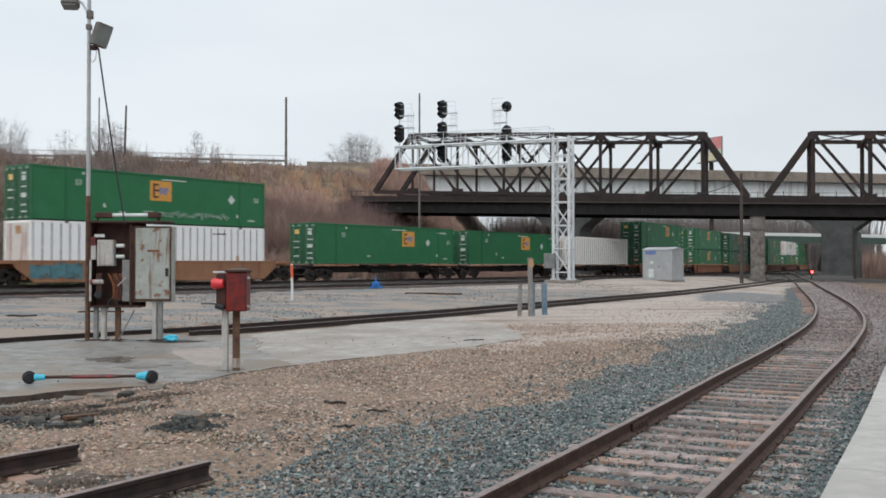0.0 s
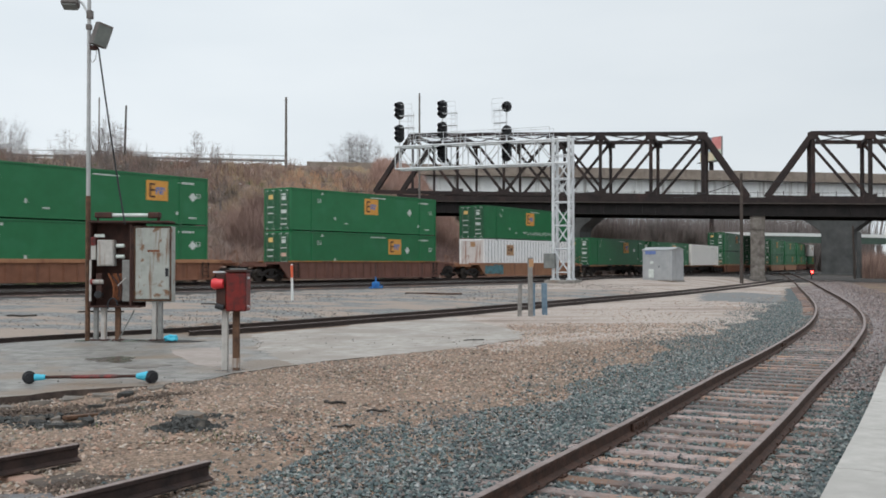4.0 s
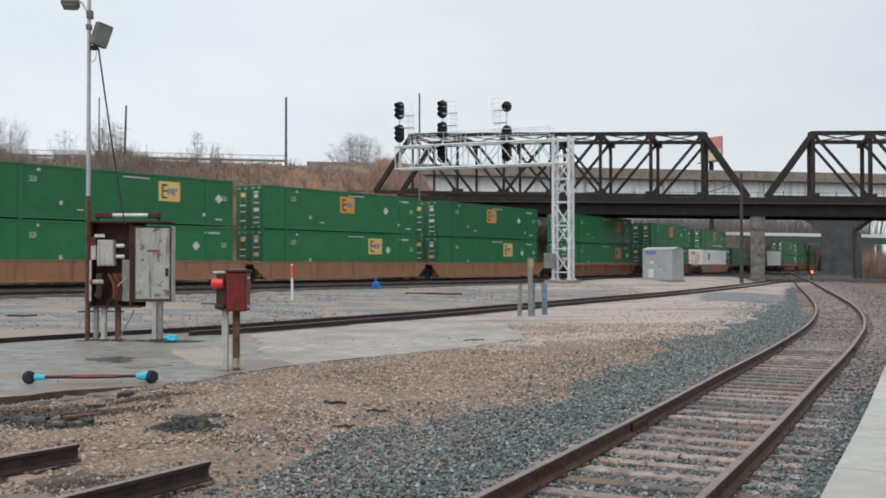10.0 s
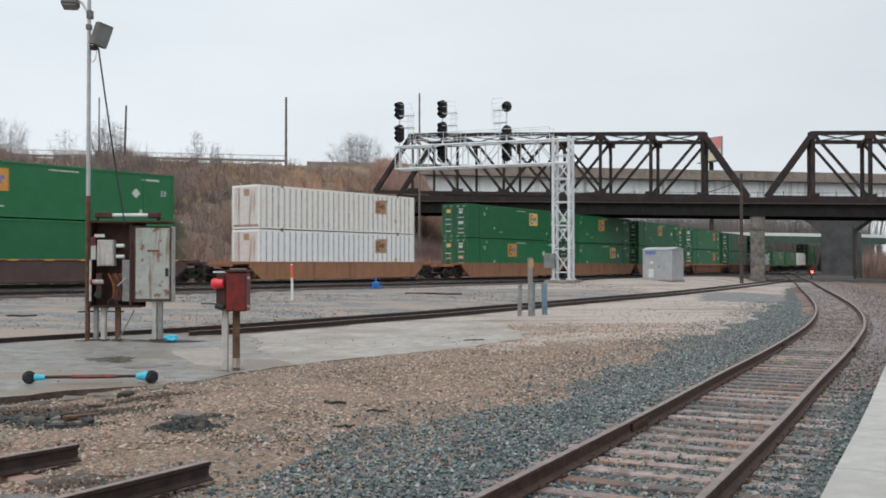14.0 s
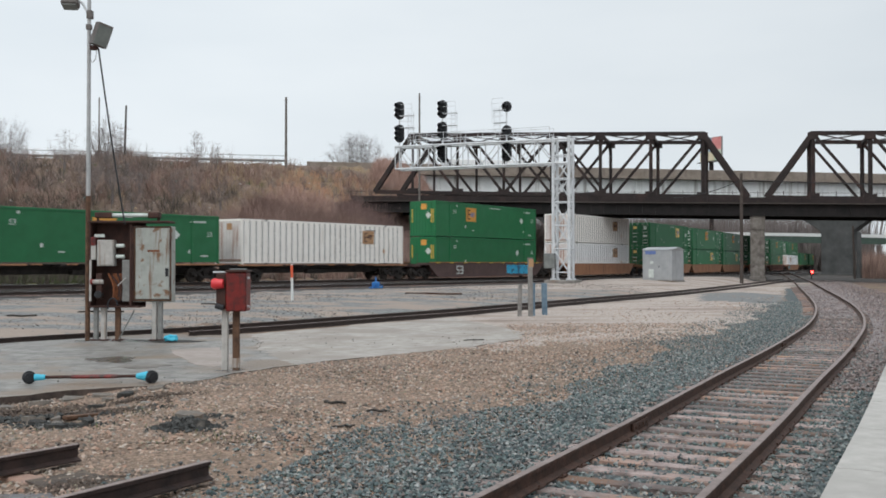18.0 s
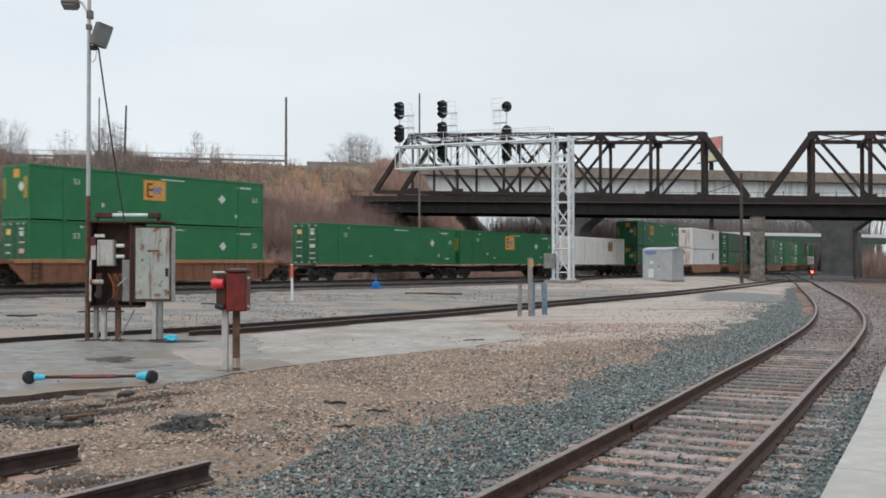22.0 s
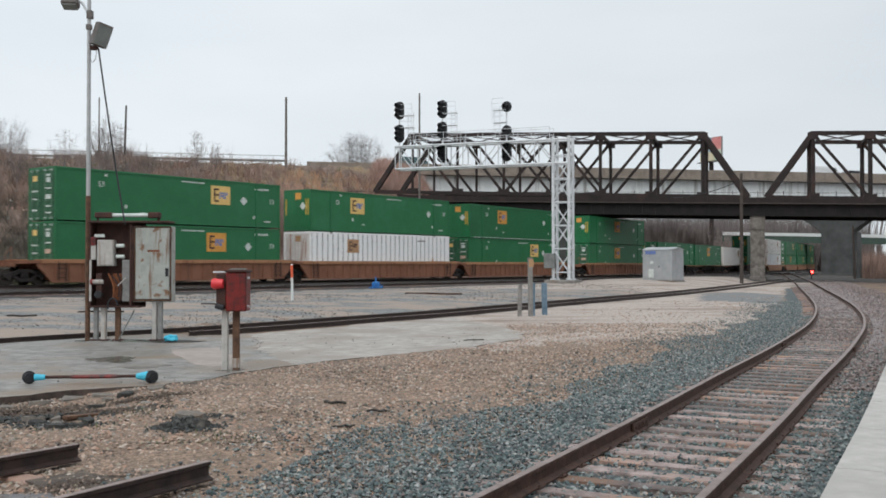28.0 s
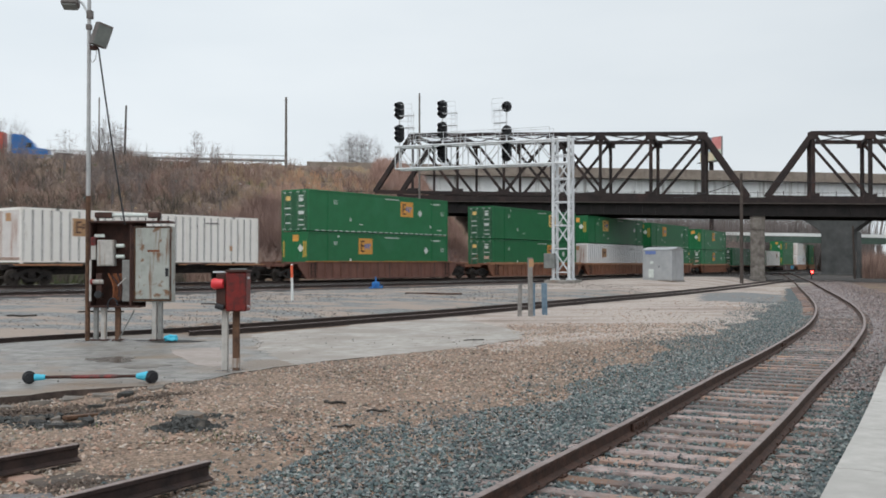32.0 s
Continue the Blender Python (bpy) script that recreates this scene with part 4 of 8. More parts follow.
    if spray:
        def scrawl(bm):
            r2 = random.Random(77)
            x = -1.2
            while x < 5.2:
                z = 0.42 + r2.uniform(-0.1, 0.1)
                w = r2.uniform(0.12, 0.3)
                h = r2.uniform(0.08, 0.2)
                k = 7
                pts = [Vector((x + w * math.sin(2 * math.pi * i / k + r2.uniform(-0.4, 0.4)) * 0.5, 0, z + h * math.cos(2 * math.pi * i / k + r2.uniform(-0.4, 0.4)) * 0.7)) for i in range(k)]
                for p, q in zip(pts[:-1], pts[1:]):
                    bar(bm, p, q, 0.012, 0.035, up=(0, 1, 0))
                x += w * 0.9
        shared("scrawl", "sprayed_scrawl", scrawl, DECAL, th, pose(0, -w + 0.015, 0.2))
    if dashes:
        def dash(bm):
            for x in np.arange(-7.4, 7.5, 0.62):
                box(bm, x, x + 0.34, -0.01, 0.01, -0.035, 0.035)
        for sd in (-1, 1):
            shared("dash", "reflective_strip", dash, DECAL, th, pose(0, sd * (w + 0.004), 0.1))
    return th


def wheelset(bm):
    rod(bm, (0, -0.8, 0), (0, 0.8, 0), 0.075, n=10)
    for y in (-0.7525, 0.7525):
        s = 1 if y > 0 else -1
        rod(bm, (0, y - 0.055, 0), (0, y + 0.055, 0), 0.42, n=24)
        rod(bm, (0, y - s * 0.055, 0), (0, y - s * 0.085, 0), 0.448, n=24)
        rod(bm, (0, y + s * 0.05, 0), (0, y + s * 0.075, 0), 0.16, n=12)
        for k in range(6):
            a = k * math.pi / 3
            box(bm, math.cos(a) * 0.27 - 0.05, math.cos(a) * 0.27 + 0.05, y + s * 0.05 - 0.01, y + s * 0.05 + 0.01, math.sin(a) * 0.27 - 0.05, math.sin(a) * 0.27 + 0.05)


def side_frame(bm):
    for a, b, w in (((-1.15, 0, 0.52), (-0.6, 0, 0.60), 0.2), ((-0.7, 0, 0.58), (-0.28, 0, 0.78), 0.16), ((-0.3, 0, 0.78), (0.3, 0, 0.78), 0.16), ((0.28, 0, 0.78), (0.7, 0, 0.58), 0.16),
                    ((0.6, 0, 0.60), (1.15, 0, 0.52), 0.2), ((-0.65, 0, 0.54), (-0.28, 0, 0.28), 0.14), ((-0.3, 0, 0.28), (0.3, 0, 0.28), 0.14), ((0.28, 0, 0.28), (0.65, 0, 0.54), 0.14)):
        bar(bm, a, b, 0.13, w)
    for x in (-0.9, 0.9):
        rod(bm, (x, -0.11, 0.44), (x, 0.11, 0.44), 0.13, n=12)
    for x in (-0.15, 0, 0.15):
        rod(bm, (x, 0, 0.34), (x, 0, 0.66), 0.065, n=8)


def bolster(bm):
    box(bm, -0.18, 0.18, -1.05, 1.05, 0.55, 0.78, 0.02)
    rod(bm, (0, 0, 0.78), (0, 0, 0.98), 0.2, n=12)


WHEELSETS = []


def bogie(car, x):
    b = shared("bolster", "bogie", bolster, UNDER, car, pose(x, 0, 0), "grimy cast steel bogie")
    for y in (-1.0, 1.0):
        shared("sideframe", "side_frame", side_frame, UNDER, b, pose(0, y, 0))
    for dx in (-0.9, 0.9):
        WHEELSETS.append((shared("wheelset", "wheelset", wheelset, WHEEL, b, pose(dx, 0, 0.42)), dx))
    return b


def rib_side(bm):
    box(bm, -8.35, 8.35, -0.02, 0.02, 0.17, 1.30)
    box(bm, -8.35, 8.35, -0.06, 0.08, 0.14, 0.24, 0.01)
    x = -8.1
    while x < 8.2:
        box(bm, x - 0.045, x + 0.045, -0.085, 0.0, 0.22, 1.28, 0.008)
        x += 0.81
    for s in (-1, 1):      # tapering end of the side
        for a, b in (((s * 8.3, 0, 1.24), (s * 9.6, 0, 1.24)), ((s * 8.3, 0, 0.3), (s * 9.1, 0, 1.1))):
            bar(bm, a, b, 0.1, 0.16)
        vs = [bm.verts.new((s * 8.35, yy, z)) for yy in (-0.02, 0.02) for z in (0.2, 1.3)] + [bm.verts.new((s * 9.15, yy, z)) for yy in (-0.02, 0.02) for z in (1.0, 1.3)]
        for ids in ((0, 1, 5, 4), (2, 6, 7, 3)):
            bm.faces.new([vs[i] for i in ids])


def rib_lip(bm):
    box(bm, -8.35, 8.35, -0.11, 0.05, 1.30, 1.37, 0.01)


def broad_sill(bm):
    """A deep rolled top sill with a drip edge, running out over the ends."""
    box(bm, -8.9, 8.9, -0.125, 0.05, 1.15, 1.37, 0.015)
    box(bm, -9.3, 9.3, -0.06, 0.04, 1.30, 1.36, 0.01)
    for x in np.arange(-7.695, 7.8, 1.62):
        box(bm, x - 0.05, x + 0.05, -0.145, -0.12, 1.17, 1.35, 0.006)


def smooth_side(bm):
    prof = [(-9.0, 1.28), (-9.0, 0.95), (-8.0, 0.2), (8.0, 0.2), (9.0, 0.95), (9.0, 1.28)]
    for yy, rev in ((-0.06, False), (0.03, True)):
        vs = [bm.verts.new((x, yy, z)) for x, z in prof]
        bm.faces.new(vs if not rev else vs[::-1])
    bm.verts.ensure_lookup_table()
    k = len(prof)
    n = len(bm.verts) - 2 * k
    for i in range(k):
        j = (i + 1) % k
        bm.faces.new((bm.verts[n + i], bm.verts[n + k + i], bm.verts[n + k + j], bm.verts[n + j]))
    box(bm, -8.0, 8.0, -0.11, 0.03, 0.15, 0.27, 0.015)
    box(bm, -9.0, 9.0, -0.09, 0.03, 1.24, 1.31, 0.01)
    bmesh.ops.recalc_face_normals(bm, faces=bm.faces)


def well_floor(bm):
    box(bm, -8.2, 8.2, -1.3, 1.3, 0.20, 0.28)
    for x in np.arange(-7.5, 7.6, 2.5):
        box(bm, x - 0.1, x + 0.1, -1.3, 1.3, 0.28, 0.46)


def end_platform(reach):
    def make(bm):
        box(bm, 8.3, 8.42, -1.3, 1.3, 0.3, 1.22)
        box(bm, 8.35, reach, -0.35, 0.35, 0.98, 1.18, 0.02)
        box(bm, 8.4, min(10.2, reach), -1.3, 1.3, 1.14, 1.20)
        for y in (-1.25, 1.25):
            bar(bm, (8.4, y, 1.24), (min(10.2, reach), y * 0.85, 1.24), 0.1, 0.14)
        if reach > 10.5:
            box(bm, reach - 0.7, reach - 0.55, -1.4, 1.4, 1.0, 1.2)
            for y in (-1.2, -0.6, 0.6, 1.2):
                rod(bm, (reach - 0.6, y, 1.2), (reach - 0.6, y, 2.0 if abs(y) > 1 else 1.6), 0.02, n=6)
            rod(bm, (reach - 0.6, -1.2, 1.98), (reach - 0.6, -0.6, 1.6), 0.02, n=6)
            rod(bm, (reach - 0.6, 1.2, 1.98), (reach - 0.6, 0.6, 1.6), 0.02, n=6)
            rod(bm, (reach - 0.75, -1.38, 0.45), (reach - 0.75, -1.38, 1.1), 0.02, n=6)
            rod(bm, (reach - 0.75, -1.38, 0.45), (reach - 0.45, -1.38, 0.45), 0.02, n=6)
    return make


def coupler(bm):
    box(bm, 0, 0.7, -0.11, 0.11, 0.78, 0.98, 0.02)
    box(bm, 0.55, 0.92, -0.2, 0.16, 0.74, 1.02, 0.04)


def well_car(style, front=True, rear=True, spray=None):
    """A car with a well; front and rear say which ends carry a coupler, the others share a bogie."""
    paint, side, lip, label = {
        "rib_orange": (CAR_ORANGE, rib_side, SILL, "orange-brown ribbed steel well car"),
        "rib_brown": (CAR_BROWN, rib_side, LIP, "red-brown ribbed steel well car with orange sill"),
        "smooth": (CAR_TAN, smooth_side, None, "tan smooth-sided steel well car"),
        "dark": (CAR_DARK, smooth_side, LIP, "dark brown well car with yellow-marked sill")}[style]
    th = thing("well_car", label + (" sprayed with %s paint" % spray if spray else ""), "railway car", "cars of the train")
    ribbed = side is rib_side
    for y, rz in ((-1.36, 0), (1.36, 180)):
        sd = shared(("side", style), "side_wall", side, paint, th, pose(0, y, 0, 0, 0, rz))
        if lip:
            shared(("lip", style), "sill", (broad_sill if style == "rib_orange" else rib_lip) if ribbed else (lambda bm: box(bm, -9.0, 9.0, -0.10, 0.02, 1.31, 1.36)), lip, sd)
        if style == "dark":
            for x in np.arange(-8, 8.1, 2.0):
                shared("ymark", "yellow_mark", plate(0.5, 0.07, 0.012), YELLOW, sd, pose(x, -0.105, 1.3))
        if ribbed:
            shared("ladder", "ladder", ladder, UNDER, sd, pose(7.75, -0.12, 0))
            shared("ladder", "ladder", ladder, UNDER, sd, pose(-7.75, -0.12, 0))
    shared("wfloor", "well_floor", well_floor, UNDER, th)
    for s, on in ((1, front), (-1, rear)):
        reach = 11.05 if on else 9.45
        shared(("endp", reach, style), "end_platform", end_platform(reach), paint, th, pose(0, 0, 0, 0, 0, 0 if s > 0 else 180))
        if on:
            shared("coupler", "coupler", coupler, UNDER, th, pose(s * 10.75, 0, 0, 0, 0, 0 if s > 0 else 180))
    bogie(th, -9.65 if not rear else -9.6)
    if front:
        bogie(th, 9.6)
    if spray:
        def patch(bm):
            rng = random.Random(5 if spray == "teal" else 6)
            x0, x1 = (-8.2, -5.2) if spray == "teal" else (2.6, 6.4)
            x = x0
            while x < x1:
                w = rng.uniform(0.35, 0.7)
                box(bm, x, x + w, -0.004, 0.004, 0.3 + rng.uniform(0, 0.1), 1.2 - rng.uniform(0, 0.15), 0.001)
                x += w * 0.93
        shared(("spray", spray), "sprayed_paint", patch, TEAL if spray == "teal" else BLUE_SPRAY, th, pose(0, -1.425, 0))
    if style == "dark":
        def digits(bm):
            for x in (0.0, 0.55):
                for z in (0.42, 0.72, 1.02):
                    box(bm, x, x + 0.4, -0.006, 0.006, z - 0.05, z + 0.05)
                box(bm, x + 0.3, x + 0.4, -0.006, 0.006, 0.42, 0.72)
                box(bm, x if x == 0 else x + 0.3, (x if x == 0 else x + 0.3) + 0.1, -0.006, 0.006, 0.72, 1.02)
        shared("d53", "painted_number", digits, DECAL, th, pose(-5.3, -1.43, 0.0))
    return th


def ladder(bm):
    for x in (-0.22, 0.22):
        box(bm, x - 0.02, x + 0.02, -0.02, 0.02, 0.25, 1.25)
    for z in (0.4, 0.65, 0.9, 1.15):
        box(bm, -0.22, 0.22, -0.015, 0.015, z - 0.015, z + 0.015)


def spine_deck(bm):
    box(bm, -8.6, 8.6, -0.32, 0.32, 0.82, 1.10, 0.03)
    box(bm, -6.4, 6.4, -0.25, 0.25, 0.55, 0.85, 0.03)
    for x in (-8.0, -6.0, -2.5, 2.5, 6.0, 8.0):
        box(bm, x - 0.2, x + 0.2, -1.36, 1.36, 0.98, 1.10, 0.01)
    box(bm, -1.6, 0.4, -0.7, -0.3, 0.5, 0.8, 0.05)


def spine_edge(bm):
    for x0, x1 in ((-8.4, -4.6), (4.6, 8.4)):
        box(bm, x0, x1, -1.40, -1.30, 1.02, 1.12, 0.01)
        box(bm, x0, x1, 1.30, 1.40, 1.02, 1.12, 0.01)
    for x in np.arange(-8.2, 8.3, 2.05):
        box(bm, x - 0.3, x + 0.3, -1.43, -1.38, 1.05, 1.12)


def spine_car():
    th = thing("spine_car", "low skeletal flat car with rusty side sills and dark underframe", "railway car", "cars of the train")
    shared("spine", "centre_beam", spine_deck, UNDER, th)
    shared("spine_edge", "side_sill", spine_edge, SILL, th)
    for x in (-7.3, 7.3):
        bogie(th, x)
    return th


# front of each car's boxes along the train at 0 s, the car, its boxes
G, W = "green", "white"
CONSIST = [
    (230.0, ("smooth", 1, 1, None), (G, 0.5, "orange", 0), (G, 0.5, "orange", 0)),
    (206.8, ("rib_brown", 1, 1, None), (W, 0.5, "orange", 0), (G, 0.6, "orange", 0)),
    (183.6, ("rib_brown", 1, 1, None), (G, 0.5, "orange", 0), (G, 0.5, "orange", 0)),
    (164.4, ("smooth", 1, 0, None), (G, 0.5, "orange", 0), (G, 0.7, "orange", 0)),
    (145.3, ("smooth", 0, 0, None), (G, 0.5, "orange", 0), (G, 0.5, "orange", 0)),
    (122.6, ("rib_orange", 1, 1, None), (G, 0.5, "orange", 0), (G, 0.5, "orange", 0)),
    (99.6, ("rib_orange", 1, 1, None), (G, 0.62, "orange", 0), (G, None, "orange", 0)),
    (78.8, "spine", (W, None, "orange", 0), None),
    (61.2, "spine", (G, 0.59, "orange", 0), None),
    (42.7, "spine", (G, 0.63, "orange", 0), None),
    (21.7, ("smooth", 1, 1, "teal"), (G, 0.50, "orange", 0, "spray"), (W, 0.27, "orange", 0)),
    (-1.6, ("rib_brown", 1, 1, None), (G, 0.51, "orange", 0), (G, 0.68, "orange", 0)),
    (-24.75, ("rib_orange", 1, 1, None), (G, 0.77, "orange", 0), (G, 0.77, "orange", 0)),
    (-47.85, ("smooth", 1, 0, None), (G, 0.50, "orange", 0), (G, 0.67, "pale", 0)),
    (-66.8, ("smooth", 0, 0, None), (G, 0.50, "orange", 0), (G, 0.69, "pale", 0)),
    (-85.5, ("smooth", 0, 1, None), (G, 0.70, "pale", 0), (G, 0.46, "orange", 0)),
    (-109.0, ("smooth", 1, 1, None), (W, 0.75, "orange", 0), (W, 0.75, "orange", 0)),
    (-131.85, ("dark", 1, 1, "bright blue"), (G, 0.32, "orange", 1), (G, None, "orange", 1)),
    (-152.25, "spine", (W, 0.75, "orange", 0), None),
    (-170.25, "spine", (G, 0.50, "orange", 1), None),
    (-187.1, "spine", (G, None, "orange", 0), None),
    (-208.45, ("rib_orange", 1, 1, None), (G, 0.48, "orange", 1), (G, 0.48, "orange", 0)),
    (-231.55, ("rib_orange", 1, 0, None), (G, 0.33, "orange", 1, "dashes"), (G, 0.69, "pale", 0)),
    (-250.7, ("rib_orange", 0, 0, None), (G, 0.30, "pale", 1), (W, 0.27, "orange", 0)),
    (-269.7, ("rib_orange", 0, 1, None), (G, 0.69, "pale", 0), (G, 0.67, "orange", 0)),
    (-292.75, ("rib_brown", 1, 1, None), (G, 0.67, "orange", 0, "dashes"), (G, 0.37, "orange", 1)),
    (-313.45, "spine", (W, 0.22, "orange", 0), None),
]
ROLLING = []      # thing, rear end along the train at 0 s, height over the rails
for i, (front, car, upper, lower) in enumerate(CONSIST):
    rear = front - CL
    c = spine_car() if car == "spine" else well_car(car[0], car[1], car[2], car[3])
    ROLLING.append((c, rear, 0.0))
    for j, spec in enumerate((upper, lower)):
        if spec:
            extra = spec[4] if len(spec) > 4 else ""
            b = container(spec[0], spec[1], spec[2], bool(spec[3]), extra == "spray", extra == "dashes", i * 2 + j)
            ROLLING.append((b, rear, 1.13 if car == "spine" else (3.40 if j == 0 else 0.50)))
SPEED = 10.4566


# ---- the truss bridge over the tracks ----
BR_O, BR_D, BR_N = Vector((27.17, 101.5)), Vector((0.9563, -0.2924)), Vector((0.2924, 0.9563))
TRUSS_H, PANEL, END_PANEL = 6.56, 5.34, 4.57
BR_TURN = math.degrees(math.atan2(BR_D.y, BR_D.x))


def on_bridge(b, n, z):
    """b along the bridge from a joint of the near truss, n across it, z over the bottom chord, which falls gently."""
    p = BR_O + BR_D * b + BR_N * n
    return Vector((p.x, p.y, 8.72 - 0.0345 * b + z))


def on_deck(b, n, z):
    return on_bridge(b, n, z + 0.0098 * b)


# near black: the shade below the deck overhang is put into this colour
GIRDER_SHADED = surface("shaded_girder_steel", (0.006, 0.006, 0.006), (0.02, 0.016, 0.016), 1.2, 0.85, 0.1, 0.2, 12)
LEDGE = surface("grey_brown_walkway_steel", (0.045, 0.037, 0.034), (0.085, 0.07, 0.064), 1.5, 0.9, 0.1, 0.2, 12)


def truss_bridge():
    th = thing("truss_bridge", "dark rusty riveted steel truss bridge over the tracks", "bridge", kind="structure")
    along_x = Vector((BR_D.x, BR_D.y, 0))

    def nodes_of(first):
        """Nine joints; the two end panels are shorter."""
        out = [first, first + END_PANEL]
        for _ in range(6):
            out.append(out[-1] + PANEL)
        return out + [out[-1] + END_PANEL]

    for start in (-6 * PANEL - END_PANEL, 6.22):
        for n0, skew in ((0.0, 0.0), (7.8, 0.12)):
            bs = [b + skew for b in nodes_of(start)]
            mem = lambda name, p, q, w, h: part(name, bar(bmesh.new(), p, q, w, h), STEEL_DARK, th)
            bm = bmesh.new()
            bar(bm, on_bridge(bs[1] - 0.15, n0, TRUSS_H), on_bridge(bs[7] + 0.15, n0, TRUSS_H), 0.42, 0.34)
            bar(bm, on_bridge(bs[1] - 0.2, n0, TRUSS_H + 0.19), on_bridge(bs[7] + 0.2, n0, TRUSS_H + 0.19), 0.56, 0.04)
            part("top_chord", bm, STEEL_DARK, th)
            mem("bottom_chord", on_bridge(bs[0], n0, 0), on_bridge(bs[8], n0, 0), 0.4, 0.42)
            for a, b in ((0, 1), (8, 7)):
                bm = bmesh.new()
                bar(bm, on_bridge(bs[a], n0, 0), on_bridge(bs[b], n0, TRUSS_H + 0.1), 0.42, 0.40)
                for s in (-0.22, 0.22):
                    bar(bm, on_bridge(bs[a], n0 + s, 0), on_bridge(bs[b], n0 + s, TRUSS_H + 0.1), 0.05, 0.50)
                part("end_post", bm, STEEL_DARK, th)
            for k in range(1, 8):
                bm = bmesh.new()
                bar(bm, on_bridge(bs[k], n0, 0), on_bridge(bs[k], n0, TRUSS_H), 0.26, 0.20)
                for s in (-0.13, 0.13):
                    bar(bm, on_bridge(bs[k] + s, n0, 0), on_bridge(bs[k] + s, n0, TRUSS_H), 0.34, 0.045)
                part("vertical", bm, STEEL_DARK, th)
            for a, b in ((2, 1), (3, 2), (4, 3), (5, 4), (3, 4), (4, 5), (5, 6), (6, 7)):
                # every diagonal is a pair of flat bars
                bm = bmesh.new()
                for s in (-0.14, 0.14):
                    bar(bm, on_bridge(bs[a], n0 + s, 0), on_bridge(bs[b], n0 + s, TRUSS_H), 0.10, 0.27)
                part("diagonal", bm, STEEL_DARK, th)
            for k in range(1, 8):
                for z, half, h in ((0.16, 0.6, 0.62), (TRUSS_H - 0.26, 0.5, 0.72)):
                    c = on_bridge(bs[k], n0, z)
                    part("gusset_plate", bar(bmesh.new(), c - along_x * half, c + along_x * half, 0.5, h), STEEL_DARK, th)
        bs = nodes_of(start)
        for k in range(1, 8):
            b = bs[k]
            bm = bmesh.new()
            bar(bm, on_bridge(b, 0, TRUSS_H - 0.1), on_bridge(b + 0.12, 7.8, TRUSS_H - 0.1), 0.22, 0.34)
            for s, t in ((0.25, 1.6), (7.55, 6.2)):
                bar(bm, on_bridge(b + 0.06, s, TRUSS_H - 1.3), on_bridge(b + 0.06, t, TRUSS_H - 0.2), 0.14, 0.14)
            part("top_strut", bm, STEEL_DARK, th)
            if k < 7:
                bm = bmesh.new()
                bar(bm, on_bridge(b, 0, TRUSS_H), on_bridge(bs[k + 1], 7.8, TRUSS_H), 0.11, 0.11)
                bar(bm, on_bridge(b, 7.8, TRUSS_H), on_bridge(bs[k + 1], 0, TRUSS_H), 0.11, 0.11)
                part("top_lateral", bm, STEEL_DARK, th)
    # the deck: ledge, fascia girders with stiffeners, floor beams, slab
    b0, b1 = -39.5, 62.0
    for n0, s in ((-0.55, -1), (8.35, 1)):
        bm = bmesh.new()
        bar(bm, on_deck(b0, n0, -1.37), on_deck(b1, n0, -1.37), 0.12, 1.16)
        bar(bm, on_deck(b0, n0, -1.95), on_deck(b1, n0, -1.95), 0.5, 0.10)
        girder = part("fascia_girder", bm, GIRDER_SHADED, th, "black deck girder, the overhang's shade in its colour")
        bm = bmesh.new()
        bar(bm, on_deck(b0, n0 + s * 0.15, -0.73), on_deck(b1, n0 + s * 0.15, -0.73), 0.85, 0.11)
        part("walkway_ledge", bm, LEDGE, th, "grey-brown walkway ledge along the deck")
        part("floor_edge", bar(bmesh.new(), on_deck(b0, n0 + s * -0.25, -0.40), on_deck(b1, n0 + s * -0.25, -0.40), 0.12, 0.56), STEEL_DARK, th)
        if s < 0:
            first = None
            for k in range(74):
                p = on_deck(b0 + 0.5 + k * 1.366, n0 - 0.12, -1.36)
                m = pose(p.x, p.y, p.z, 0, 0, BR_TURN)
                if first is None:
                    first = part("stiffener", box(bmesh.new(), -0.06, 0.06, -0.05, 0.05, -0.5, 0.5, 0.0), GIRDER_SHADED, girder)
                    first.matrix_basis = m
                else:
                    again(first, "stiffener", girder, m)
    for k in range(19):
        b = -36.6 + k * 5.34
        part("floor_beam", bar(bmesh.new(), on_deck(b, -0.4, -1.1), on_deck(b, 8.2, -1.1), 0.35, 1.0), STEEL_DARK, th)
    part("deck_slab", bar(bmesh.new(), on_deck(b0, 3.9, -0.45), on_deck(b1, 3.9, -0.45), 7.6, 0.3), STEEL_DARK, th)
    for n0 in (2.2, 3.8, 5.6):
        part("stringer", bar(bmesh.new(), on_deck(b0, n0, -1.05), on_deck(b1, n0, -1.05), 0.3, 0.85), STEEL_DARK, th)
    bm = bmesh.new()
    for z in (-0.2, 0.35):
        bar(bm, on_deck(b0, -0.95, z), on_deck(b1, -0.95, z), 0.035, 0.035)
    part("handrail", bm, STEEL_DARK, th)
    for k in range(41):
        b = b0 + 0.3 + k * 2.48
        part("rail_post", bar(bmesh.new(), on_deck(b, -0.95, -0.83), on_deck(b, -0.95, 0.52), 0.055, 0.055), STEEL_DARK, th)
    return th


